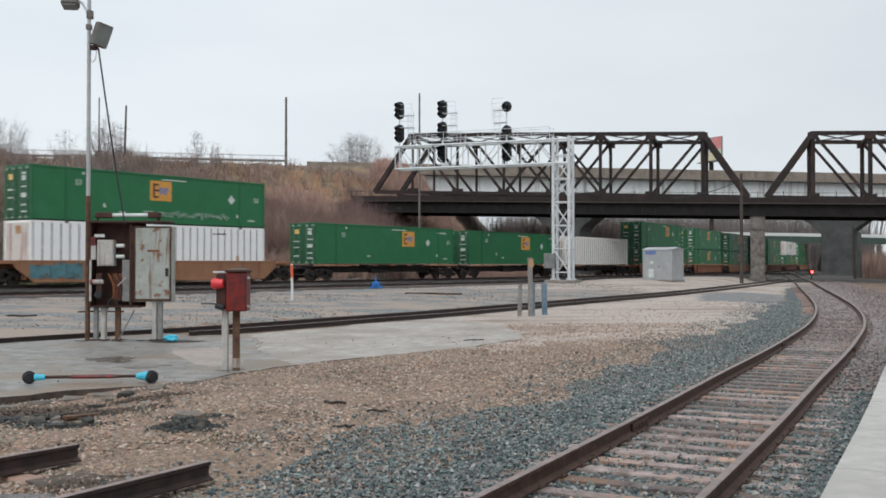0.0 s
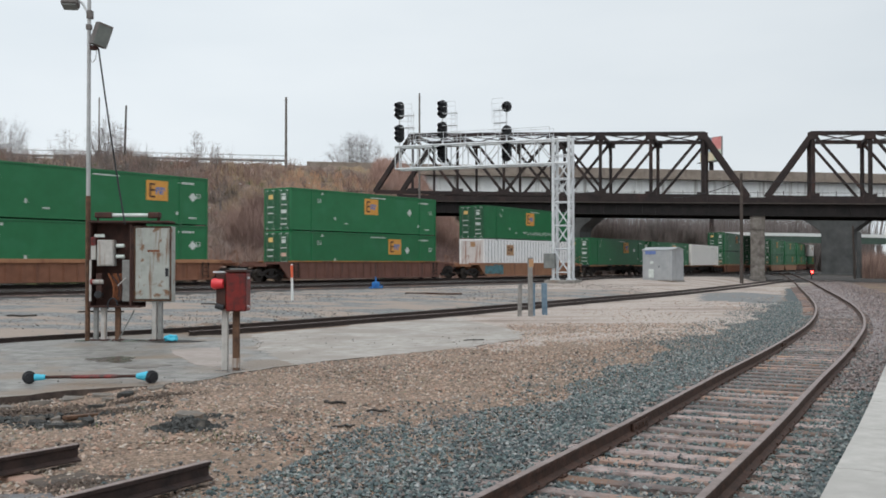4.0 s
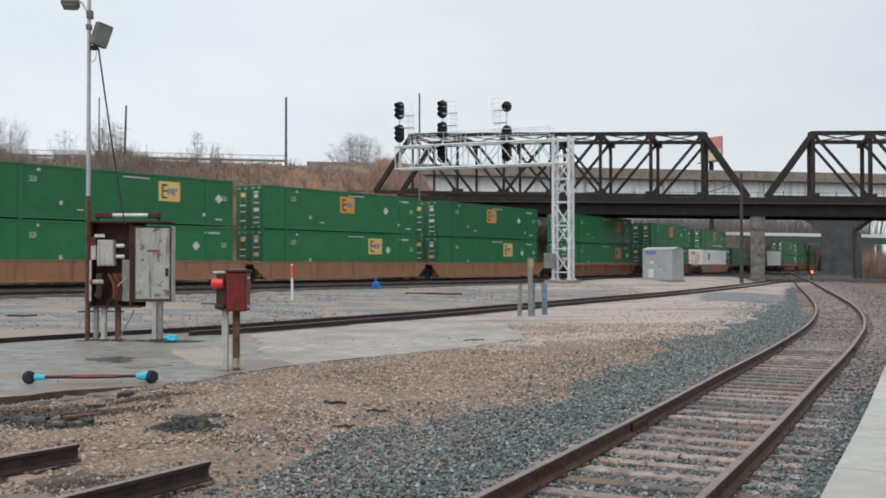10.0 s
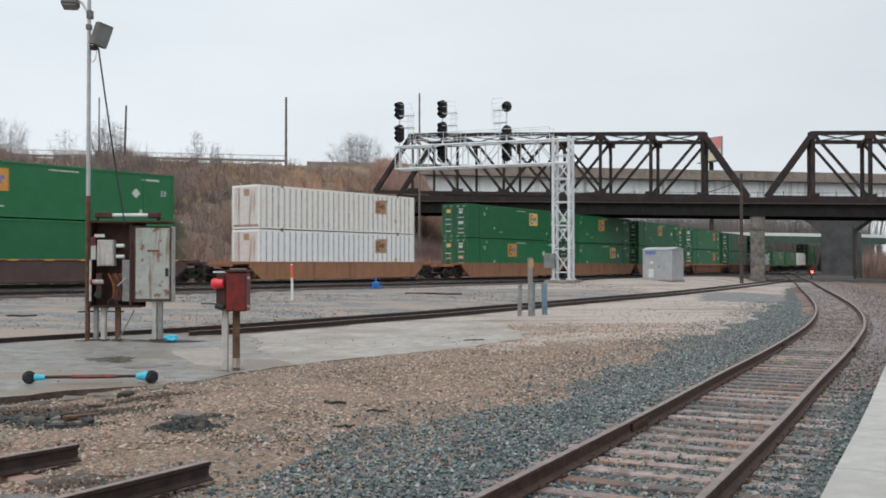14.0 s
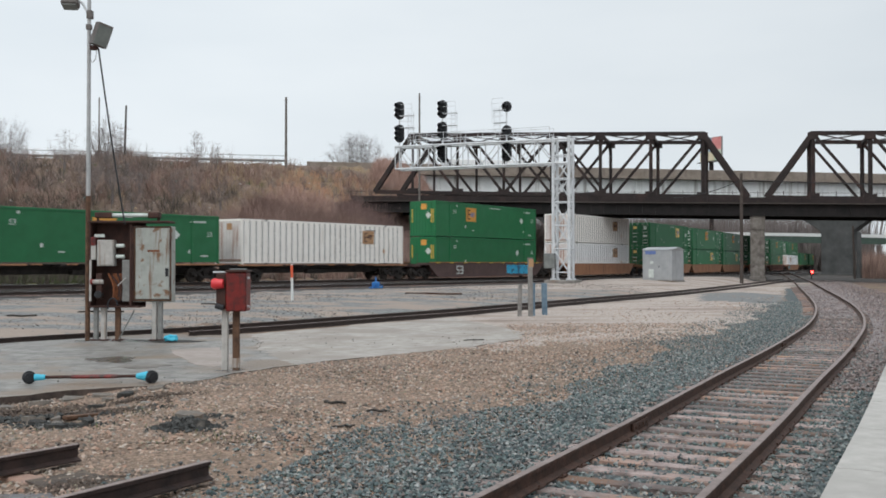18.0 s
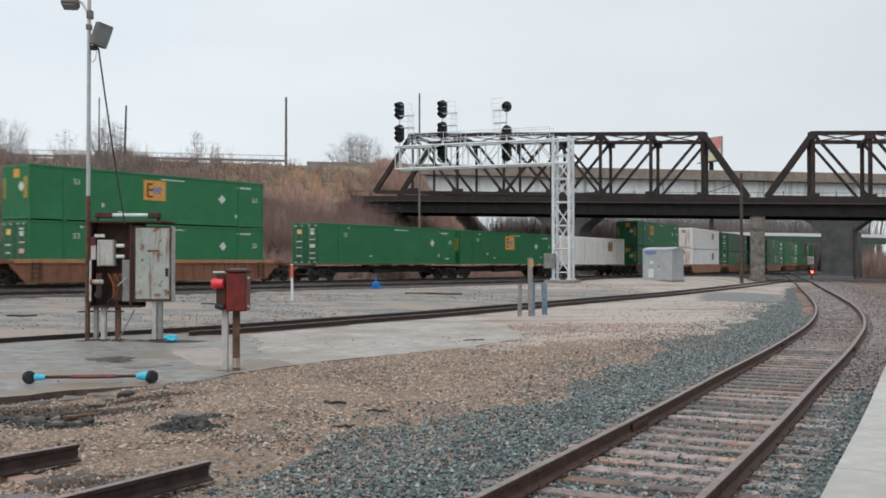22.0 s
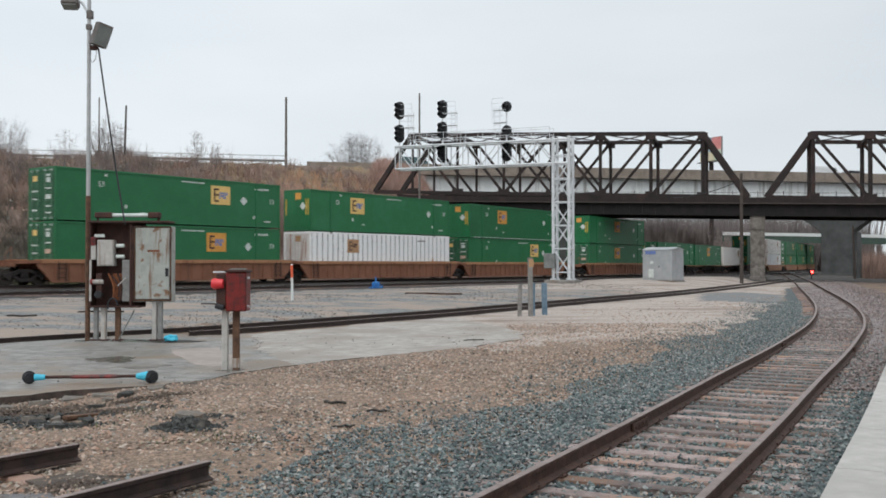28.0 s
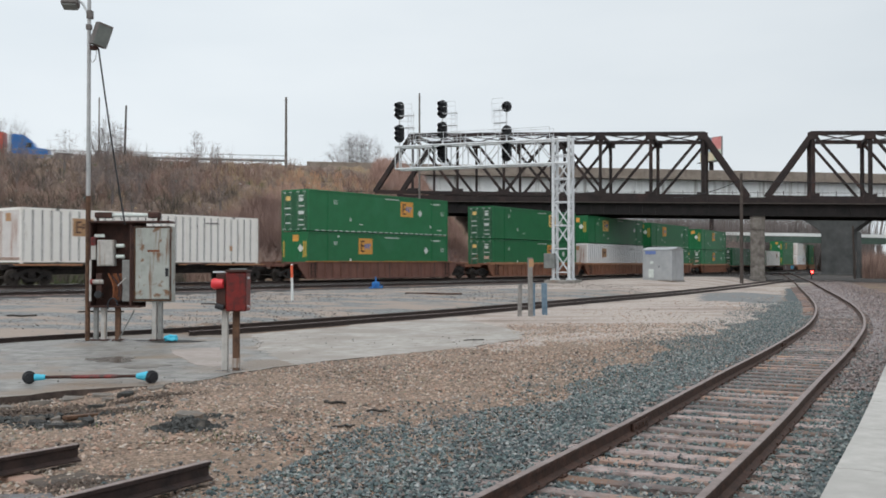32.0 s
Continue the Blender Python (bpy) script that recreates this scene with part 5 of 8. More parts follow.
truss_bridge()
PIER = surface("stained_pier_concrete", (0.105, 0.09, 0.08), (0.25, 0.23, 0.207), 1.6, 0.85, 0, 0.3, 9, stain=(0.085, 0.072, 0.063), stain_scale=1.3,
               stain_at=(0.48, 0.68), streak=((0.10, 0.085, 0.075), 1.4, 0.55))
PIER_GREY = surface("grey_pier_concrete", (0.05, 0.053, 0.053), (0.105, 0.108, 0.108), 0.5, 0.85, 0, 0.2, 9, streak=((0.08, 0.08, 0.08), 1.0, 0.56))


def bridge_pier(b, n, w, d):
    p = on_deck(b, n, -2.01)
    z1 = p.z
    th = thing("bridge_pier", "weathered square concrete pier under the truss bridge", "pier", "bridge piers", m=pose(p.x, p.y, 0, 0, 0, BR_TURN))
    part("shaft", box(bmesh.new(), -w / 2, w / 2, -d / 2, d / 2, -0.5, z1 - 1.45, 0.06), PIER, th)
    part("cap", box(bmesh.new(), -w / 2 - 0.03, w / 2 + 0.03, -d / 2 - 0.03, d / 2 + 0.03, z1 - 1.44, z1, 0.05), PIER, th)
    part("footing", box(bmesh.new(), -w / 2 - 0.1, w / 2 + 0.1, -d / 2 - 0.1, d / 2 + 0.1, -0.5, 0.42, 0.05), PIER, th)
    return th


bridge_pier(5.4, 0.1, 1.42, 1.4)
bridge_pier(5.5, 7.7, 1.42, 1.4)


def abutment():
    p = on_deck(-39.8, 3.9, -2.02)
    th = thing("abutment", "dark stained concrete bridge abutment in the brushy bank", "abutment", kind="structure", m=pose(p.x, p.y, 0, 0, 0, BR_TURN))
    part("wall", box(bmesh.new(), -2.4, 1.6, -4.2, 4.2, -0.5, p.z, 0.05), PIER, th)
    part("back_wall", box(bmesh.new(), -2.4, -0.9, -4.2, 4.2, p.z, p.z + 1.1, 0.05), PIER, th)
    return th


abutment()

# ---- the road bridge behind ----
PARAPET = surface("weathered_parapet_concrete", (0.20, 0.165, 0.135), (0.30, 0.255, 0.22), 0.7, 0.9, 0, 0.2, 8, streak=((0.15, 0.12, 0.10), 0.9, 0.56))
GIRDER = surface("pale_grey_girder_paint", (0.63, 0.65, 0.655), (0.76, 0.77, 0.77), 0.9, 0.7, 0, 0.1, 8, streak=((0.30, 0.29, 0.275), 1.3, 0.55))
ASPHALT = surface("asphalt", (0.045, 0.045, 0.047), (0.07, 0.07, 0.07), 3, 0.9, 0, 0.3, 30)


def on_road(a, m, z):
    p = (ROAD_A + ROAD_D * a + Vector((-ROAD_D.y, ROAD_D.x)) * m) * FAR
    return Vector((p.x, p.y, far_z(z)))


def road_bridge():
    th = thing("road_bridge", "long concrete road bridge with pale grey girders", "bridge", kind="structure")
    a0, a1 = 52.0, 340.0
    for m, s in ((0.0, -1), (31.0, 1)):
        part("parapet", bar(bmesh.new(), on_road(a0 - 11, m, 16.38), on_road(a1, m, 16.38), 0.4, 1.25), PARAPET, th)
        part("parapet_ledge", bar(bmesh.new(), on_road(a0, m + s * 0.25, 15.58), on_road(a1, m + s * 0.25, 15.58), 0.9, 0.35), PARAPET, th)
        a = a0
        while a < a1 - 1:
            bm = bmesh.new()
            bar(bm, on_road(a + 0.03, m - s * 0.5, 14.1), on_road(a + 3.17, m - s * 0.5, 14.1), 0.18, 2.6)
            bar(bm, on_road(a + 0.1, m - s * 0.4, 12.85), on_road(a + 3.1, m - s * 0.4, 12.85), 0.6, 0.16)
            bar(bm, on_road(a + 1.6, m - s * 0.38, 12.9), on_road(a + 1.6, m - s * 0.38, 14.9), 0.12, 0.08)
            part("girder_panel", bm, GIRDER, th)
            a += 3.2
    part("road_deck", bar(bmesh.new(), on_road(a0, 15.5, 15.5), on_road(a1, 15.5, 15.5), 28.1, 0.3), ASPHALT, th)
    for m in (5.0, 10.0, 15.5, 21.0, 26.0):
        part("inner_girder", bar(bmesh.new(), on_road(a0, m, 13.9), on_road(a1, m, 13.9), 0.4, 2.0), STEEL_DARK, th)
    return th


road_bridge()


def hammerhead_pier(a, half=2.3):
    p = on_road(a, 0.5, 0)
    th = thing("road_pier", "broad grey concrete pier flaring at its top", "pier", "road bridge piers", m=pose(p.x, p.y, 0, 0, 0, -34))
    prof = [(-half, -0.3), (half, -0.3), (half, 6.3), (half + 0.35, 6.9), (half + 1.9, 8.05), (half + 3.4, 8.9), (half + 3.6, 11.9),
            (-half - 3.6, 11.9), (-half - 3.4, 8.9), (-half - 1.9, 8.05), (-half - 0.35, 6.9), (-half, 6.3)]
    bm = bmesh.new()
    fr = [bm.verts.new((x, -1.9, z)) for x, z in prof]
    bk = [bm.verts.new((x, 1.9, z)) for x, z in prof]
    bm.faces.new(fr)
    bm.faces.new(bk[::-1])
    for i in range(len(prof)):
        j = (i + 1) % len(prof)
        bm.faces.new((fr[i], bk[i], bk[j], fr[j]))
    bmesh.ops.recalc_face_normals(bm, faces=bm.faces)
    bmesh.ops.bevel(bm, geom=list(bm.edges), offset=0.08, segments=1, affect="EDGES")
    part("stem", bm, PIER_GREY, th)
    part("plinth", box(bmesh.new(), -half - 0.1, half + 0.1, -2.0, 2.0, -0.6, 0.2, 0.08), PIER_GREY, th)
    return th


hammerhead_pier(83.0)
hammerhead_pier(131.0)

# ---- a third, low white bridge far off ----
WHITE_PAINT = surface("white_beam_paint", (0.62, 0.64, 0.63), (0.72, 0.73, 0.72), 0.8, 0.7, 0, 0.05, 6)
GREEN_BEAM = surface("dull_green_beam_paint", (0.045, 0.075, 0.06), (0.07, 0.105, 0.085), 0.8, 0.8, 0, 0.05, 6)
th = thing("far_bridge", "low distant bridge with white railing band and green beam", "bridge", kind="structure")
part("railing_band", bar(bmesh.new(), (68, 236, 8.95), (220, 236, 6.4), 0.4, 0.75), WHITE_PAINT, th)
part("beam", bar(bmesh.new(), (68, 236.5, 7.75), (220, 236.5, 5.2), 1.0, 1.5), GREEN_BEAM, th)
part("deck", bar(bmesh.new(), (68, 241, 7.9), (220, 241, 5.35), 9.0, 0.5), PIER_GREY, th)
for x, z in ((70, 7.6), (118, 6.8), (160, 6.1), (200, 5.4)):
    part("column", bar(bmesh.new(), (x, 240, -0.5), (x, 240, z), 2.0, 1.6), PIER_GREY, th)


# ---- guard rail along the road on the bank ----
def guard_rail():
    th = thing("guard_rail", "weathered steel guard rail along the road on the bank", "guard rail")
    xs = np.arange(-150, 42, 4.0)
    for a, b in zip(xs[:-1], xs[1:]):
        za = zb = 16.0
        part("rail_beam", bar(bmesh.new(), on_road(a, -2.2, za + 0.85), on_road(b, -2.2, zb + 0.85), 0.08, 0.30), GALV_OLD, th)
        bm = bmesh.new()
        bar(bm, on_road(a, -2.1, za - 0.8), on_road(a, -2.1, za + 1.0), 0.12, 0.12)
        bar(bm, on_road(a, -2.1, za + 1.0), on_road(a, -2.1, za + 1.6), 0.05, 0.05)
        part("post", bm, GALV_OLD, th)
        part("top_pipe", bar(bmesh.new(), on_road(a, -2.1, za + 1.62), on_road(b, -2.1, zb + 1.62), 0.06, 0.06), GALV_OLD, th)
    return th


GALV_OLD = surface("dull_galvanised_steel", (0.14, 0.15, 0.145), (0.25, 0.26, 0.25), 2, 0.6, 0.3, 0.1, 20)
guard_rail()
road = slab("road", [tuple(on_road(a, m, 0)[:2]) for a, m in ((-1000, 0.5), (52, 0.5), (52, 30.5), (-1000, 30.5))], far_z(16.3), 0.5, ASPHALT, "asphalt road along the top of the bank", "road")

TEAL_BARRIER = surface("faded_teal_barrier", (0.10, 0.30, 0.26), (0.16, 0.40, 0.35), 2, 0.7, 0, 0.1)
th = thing("barrier_panel", "faded teal barrier panel at the road bridge end", "barrier")
part("panel", bar(bmesh.new(), on_road(47.6, -4.5, 15.15), on_road(51.2, -4.5, 15.15), 0.12, 0.75), TEAL_BARRIER, th)
for a in (47.9, 50.9):
    part("post", bar(bmesh.new(), on_road(a, -4.4, 13.0), on_road(a, -4.4, 15.5), 0.14, 0.14), GALV_OLD, th)

# ---- signal cantilever ----
SG = Vector((9.27, 75.0))
SG_U, SG_V = Vector((-0.932, 0.362)), Vector((0.362, 0.932))


def on_sig(u, v, z):
    p = SG + SG_U * u + SG_V * v
    return Vector((p.x, p.y, z))


def signal_cantilever():
    th = thing("signal_cantilever", "galvanised steel lattice tower with a cantilever signal bridge over the tracks", "signal gantry")
    a, zb, zt = 0.62, 0.55, 11.5
    for su in (-1, 1):
        for sv in (-1, 1):
            bm = bmesh.new()
            rod(bm, on_sig(su * a, sv * a, zb), on_sig(su * a, sv * a, zt), 0.125, n=10)
            rod(bm, on_sig(su * a, sv * a, zb - 0.1), on_sig(su * a, sv * a, zb + 0.04), 0.24, n=10)
            part("tower_leg", bm, GALV, th)
    step = 1.8
    k = 0
    z = zb + 0.5
    while z < zt - 0.3:
        for (u0, v0), (u1, v1) in (((-a, -a), (a, -a)), ((a, -a), (a, a)), ((a, a), (-a, a)), ((-a, a), (-a, -a))):
            part("tower_strut", rod(bmesh.new(), on_sig(u0, v0, z), on_sig(u1, v1, z), 0.05, n=6), GALV, th)
            if z + step < zt:
                p, q = (on_sig(u0, v0, z), on_sig(u1, v1, z + step))
                if k % 2:
                    p, q = on_sig(u1, v1, z), on_sig(u0, v0, z + step)
                part("tower_brace", rod(bmesh.new(), p, q, 0.058, n=6), GALV, th)
        z += step
        k += 1
    L0, L1, z0, z1 = -0.62, 13.9, 9.45, 11.28
    for sv in (-1, 1):
        for z in (z0, z1):
            part("beam_chord", rod(bmesh.new(), on_sig(L0, sv * a, z), on_sig(L1, sv * a, z), 0.085, n=8), GALV, th)
        n = 9
        for i in range(n + 1):
            u = 0.62 + (L1 - 0.62) * i / n
            part("beam_post", rod(bmesh.new(), on_sig(u, sv * a, z0), on_sig(u, sv * a, z1), 0.045, n=6), GALV, th)
            if i < n:
                u2 = 0.62 + (L1 - 0.62) * (i + 1) / n
                p, q = (on_sig(u, sv * a, z0), on_sig(u2, sv * a, z1))
                if i % 2:
                    p, q = on_sig(u, sv * a, z1), on_sig(u2, sv * a, z0)
                part("beam_diagonal", rod(bmesh.new(), p, q, 0.04, n=6), GALV, th)
    for i in range(10):
        u = 0.62 + (L1 - 0.62) * i / 9
        for z in (z0, z1):
            part("cross_strut", rod(bmesh.new(), on_sig(u, -a, z), on_sig(u, a, z), 0.035, n=6), GALV, th)
    part("walkway", bar(bmesh.new(), on_sig(0.7, 0, z1 + 0.06), on_sig(12.8, 0, z1 + 0.06), 0.8, 0.04), GALV, th)
    for sv in (-0.6, 0.6):
        for z in (z1 + 0.5, z1 + 1.0):
            part("handrail", rod(bmesh.new(), on_sig(0.9, sv, z), on_sig(12.6, sv, z), 0.022, n=6), GALV, th)
        for i in range(9):
            u = 0.9 + 11.7 * i / 8
            part("rail_post", rod(bmesh.new(), on_sig(u, sv, z1), on_sig(u, sv, z1 + 1.0), 0.024, n=6), GALV, th)
    part("foundation", box(bmesh.new(), -1.2, 1.2, -1.2, 1.2, -0.4, 0.46, 0.04, rot=None), CONCRETE, th).matrix_basis = pose(SG.x, SG.y, 0, 0, 0, 158.8)
    b = part("junction_box", box(bmesh.new(), -0.42, 0.42, -0.3, 0.3, 0.0, 1.15, 0.03), GALV_OLD, th, "grey steel junction box")
    p = on_sig(0.85, -0.75, 1.35)
    b.matrix_basis = pose(p.x, p.y, p.z, 0, 0, 158.8)
    # masts with signal heads and their ladders
    for u, heads, zm in ((13.85, ((14.35, 0), (12.45, 0)), 13.7), (10.05, ((14.25, 0), (12.5, 0), (10.6, 0)), 13.6), (4.6, ((14.15, 1), (12.25, 1), (10.55, 0)), 13.8)):
        v = 0.15
        part("signal_mast", rod(bmesh.new(), on_sig(u, v, z0), on_sig(u, v, zm + 0.4), 0.06, n=8), GALV, th)
        for z, rnd in heads:
            signal_head(th, u, v, z, rnd)
        bm = bmesh.new()
        off = -0.95 if u > 8 else 0.85
        for d in (-0.25, 0.25):
            rod(bm, on_sig(u + off + d, 0.3, z1), on_sig(u + off + d, 0.3, zm + 0.5), 0.02, n=6)
        z = z1 + 0.2
        while z < zm + 0.4:
            rod(bm, on_sig(u + off - 0.25, 0.3, z), on_sig(u + off + 0.25, 0.3, z), 0.014, n=6)
            z += 0.32
        part("mast_ladder", bm, GALV, th)
        bm = bmesh.new()
        for z in (12.9, 13.9):
            bar(bm, on_sig(u, 0.15, z), on_sig(u + off * 1.3, 0.3, z), 0.5, 0.03)
            for d in (0.5, 0.9):
                rod(bm, on_sig(u + off * 0.2, -0.2, z + d), on_sig(u + off * 1.3, -0.2, z + d), 0.015, n=6)
            rod(bm, on_sig(u + off * 1.3, -0.2, z), on_sig(u + off * 1.3, -0.2, z + 0.9), 0.018, n=6)
        part("mast_platform", bm, GALV, th)
    return th


def signal_head(th, u, v, z, rnd):
    """A black backing plate with hooded lenses, turned along the track."""
    d = Vector((-0.595, -0.804))          # the way it faces
    s = Vector((0.804, -0.595))
    c = on_sig(u, v, z)
    bm = bmesh.new()
    w, h = (0.42, 0.42) if rnd else (0.42, 0.74)
    k = 24
    ring = []
    for i in range(k):
        an = 2 * math.pi * i / k
        x, y = w * math.cos(an), w * math.sin(an)
        if not rnd:
            y += (h - w) * (1 if math.sin(an) > 0 else -1)
        ring.append((x, y))
    fr = [bm.verts.new(c + Vector((s.x, s.y, 0)) * x + Vector((0, 0, y)) + Vector((d.x, d.y, 0)) * 0.06) for x, y in ring]
    bk = [bm.verts.new(c + Vector((s.x, s.y, 0)) * x + Vector((0, 0, y)) - Vector((d.x, d.y, 0)) * 0.10) for x, y in ring]
    bm.faces.new(fr)
    bm.faces.new(bk[::-1])
    for i in range(k):
        j = (i + 1) % k
        bm.faces.new((fr[i], bk[i], bk[j], fr[j]))
    bmesh.ops.recalc_face_normals(bm, faces=bm.faces)
    head = part("signal_head", bm, BLACK, th, "black signal head with hooded lenses")
    for zz in ((0,) if rnd else (-0.42, 0, 0.42)):
        bm = bmesh.new()
        a = c + Vector((0, 0, zz))
        rod(bm, a, a + Vector((d.x, d.y, 0)) * 0.5, 0.15, 0.17, n=14, caps=False)
        rod(bm, a, a + Vector((d.x, d.y, 0)) * 0.08, 0.13, n=14)
        part("lens_hood", bm, BLACK, head)
    part("lamp_housing", box(bmesh.new(), -0.22, 0.22, -0.14, 0.14, -h * 0.7, h * 0.7, 0.04), BLACK, head).matrix_basis = pose(c.x - d.x * 0.22, c.y - d.y * 0.22, c.z, 0, 0, math.degrees(math.atan2(s.y, s.x)))


signal_cantilever()


# ---- the equipment hut by the tracks ----
HUT = surface("aluminium_hut_sheet", (0.36, 0.375, 0.39), (0.46, 0.47, 0.48), 1.5, 0.45, 0.35, 0.05, 12, streak=((0.30, 0.30, 0.30), 2, 0.6))


def equipment_hut():
    th = thing("equipment_hut", "silver aluminium trackside equipment hut with white notices", "hut", m=pose(18.2, 80.4, 0.26, 0, 0, -40))
    part("base", box(bmesh.new(), -1.38, 1.38, -1.15, 1.15, -0.45, 0.08, 0.02), CONCRETE, th)
    part("body", box(bmesh.new(), -1.32, 1.32, -1.07, 1.07, 0.08, 2.6, 0.03), HUT, th)
    bm = bmesh.new()
    vs = [(-1.4, -1.13, 2.6), (1.4, -1.13, 2.6), (1.4, 1.13, 2.6), (-1.4, 1.13, 2.6), (-1.4, 0, 2.82), (1.4, 0, 2.82)]
    v = [bm.verts.new(p) for p in vs]
    for ids in ((0, 1, 5, 4), (2, 3, 4, 5), (1, 2, 5), (3, 0, 4), (3, 2, 1, 0)):
        bm.faces.new([v[i] for i in ids])
    part("roof", bm, HUT, th)
    part("door", box(bmesh.new(), 0.1, 1.05, -1.10, -1.05, 0.15, 2.3, 0.01), HUT, th)
    part("door_handle", box(bmesh.new(), 0.18, 0.24, -1.15, -1.10, 1.1, 1.3, 0.01), BLACK, th)
    part("notice", box(bmesh.new(), -0.75, -0.3, -1.095, -1.072, 0.3, 1.0), DECAL, th)
    part("notice", box(bmesh.new(), -0.62, -0.32, -1.095, -1.072, 1.42, 1.66), DECAL, th)
    part("sign", box(bmesh.new(), -1.05, -0.1, -1.095, -1.072, 2.22, 2.5), INK_BLUE, th, "blue sign plate")
    for x in (-1.325, 1.325):
        for k in range(6):
            part("louvre", box(bmesh.new(), x - 0.02, x + 0.02, -0.4, 0.4, 1.7 + k * 0.09, 1.74 + k * 0.09), HUT, th)
    return th


equipment_hut()

# ---- the pole and the open control cabinet ----
RUST_POST = surface("rusty_post", (0.06, 0.032, 0.02), (0.16, 0.085, 0.05), 7, 0.85, 0.1, 0.3, 30)
PALE_POST = surface("chalky_white_post", (0.34, 0.325, 0.305), (0.50, 0.48, 0.455), 5, 0.75, 0, 0.2, 30, streak=((0.20, 0.12, 0.075), 11, 0.55))
CABINET = surface("grey_cabinet_paint", (0.29, 0.305, 0.28), (0.39, 0.405, 0.38), 4, 0.6, 0, 0.1, 20, streak=((0.17, 0.085, 0.045), 13, 0.53), stain=(0.19, 0.105, 0.06), stain_scale=5, stain_at=(0.57, 0.66))
OXIDE = surface("oxide_brown_paint", (0.03, 0.013, 0.010), (0.07, 0.028, 0.02), 5, 0.8, 0, 0.2, 20)
ORANGE_RUST = surface("bright_rust", (0.11, 0.034, 0.014), (0.25, 0.085, 0.032), 9, 0.85, 0, 0.3, 30)
LAMP_GREY = surface("lamp_housing_paint", (0.16, 0.16, 0.155), (0.25, 0.25, 0.24), 6, 0.6, 0, 0.1, 20)
LAMP_DARK = surface("weathered_lamp_housing", (0.085, 0.074, 0.070), (0.15, 0.132, 0.124), 6, 0.6, 0, 0.1, 20)
POLE_GREY = surface("dull_grey_pole", (0.34, 0.345, 0.35), (0.46, 0.465, 0.47), 5, 0.6, 0.1, 0.1, 30)
LAMP_GLASS = surface("dusty_lamp_glass", (0.13, 0.145, 0.14), (0.20, 0.22, 0.21), 3, 0.25, 0, 0.02, 20)
RED = surface("faded_red_paint", (0.10, 0.006, 0.005), (0.23, 0.014, 0.010), 5, 0.4, 0, 0.15, 30, stain=(0.05, 0.010, 0.009), stain_scale=9, stain_at=(0.46, 0.72), streak=((0.03, 0.010, 0.009), 9, 0.54))
RED_BRIGHT = surface("bright_red_plastic", (0.62, 0.03, 0.04), (0.72, 0.05, 0.055), 4, 0.35, 0, 0)
CYAN = surface("cyan_paint", (0.03, 0.38, 0.55), (0.07, 0.50, 0.66), 5, 0.5, 0, 0.05)
BLUE = surface("blue_paint", (0.015, 0.13, 0.42), (0.03, 0.20, 0.52), 5, 0.5, 0, 0.05)
STEEL_BLUE = surface("weathered_blue_grey_post", (0.10, 0.16, 0.22), (0.18, 0.26, 0.33), 5, 0.7, 0, 0.2)
PADZ = -0.115


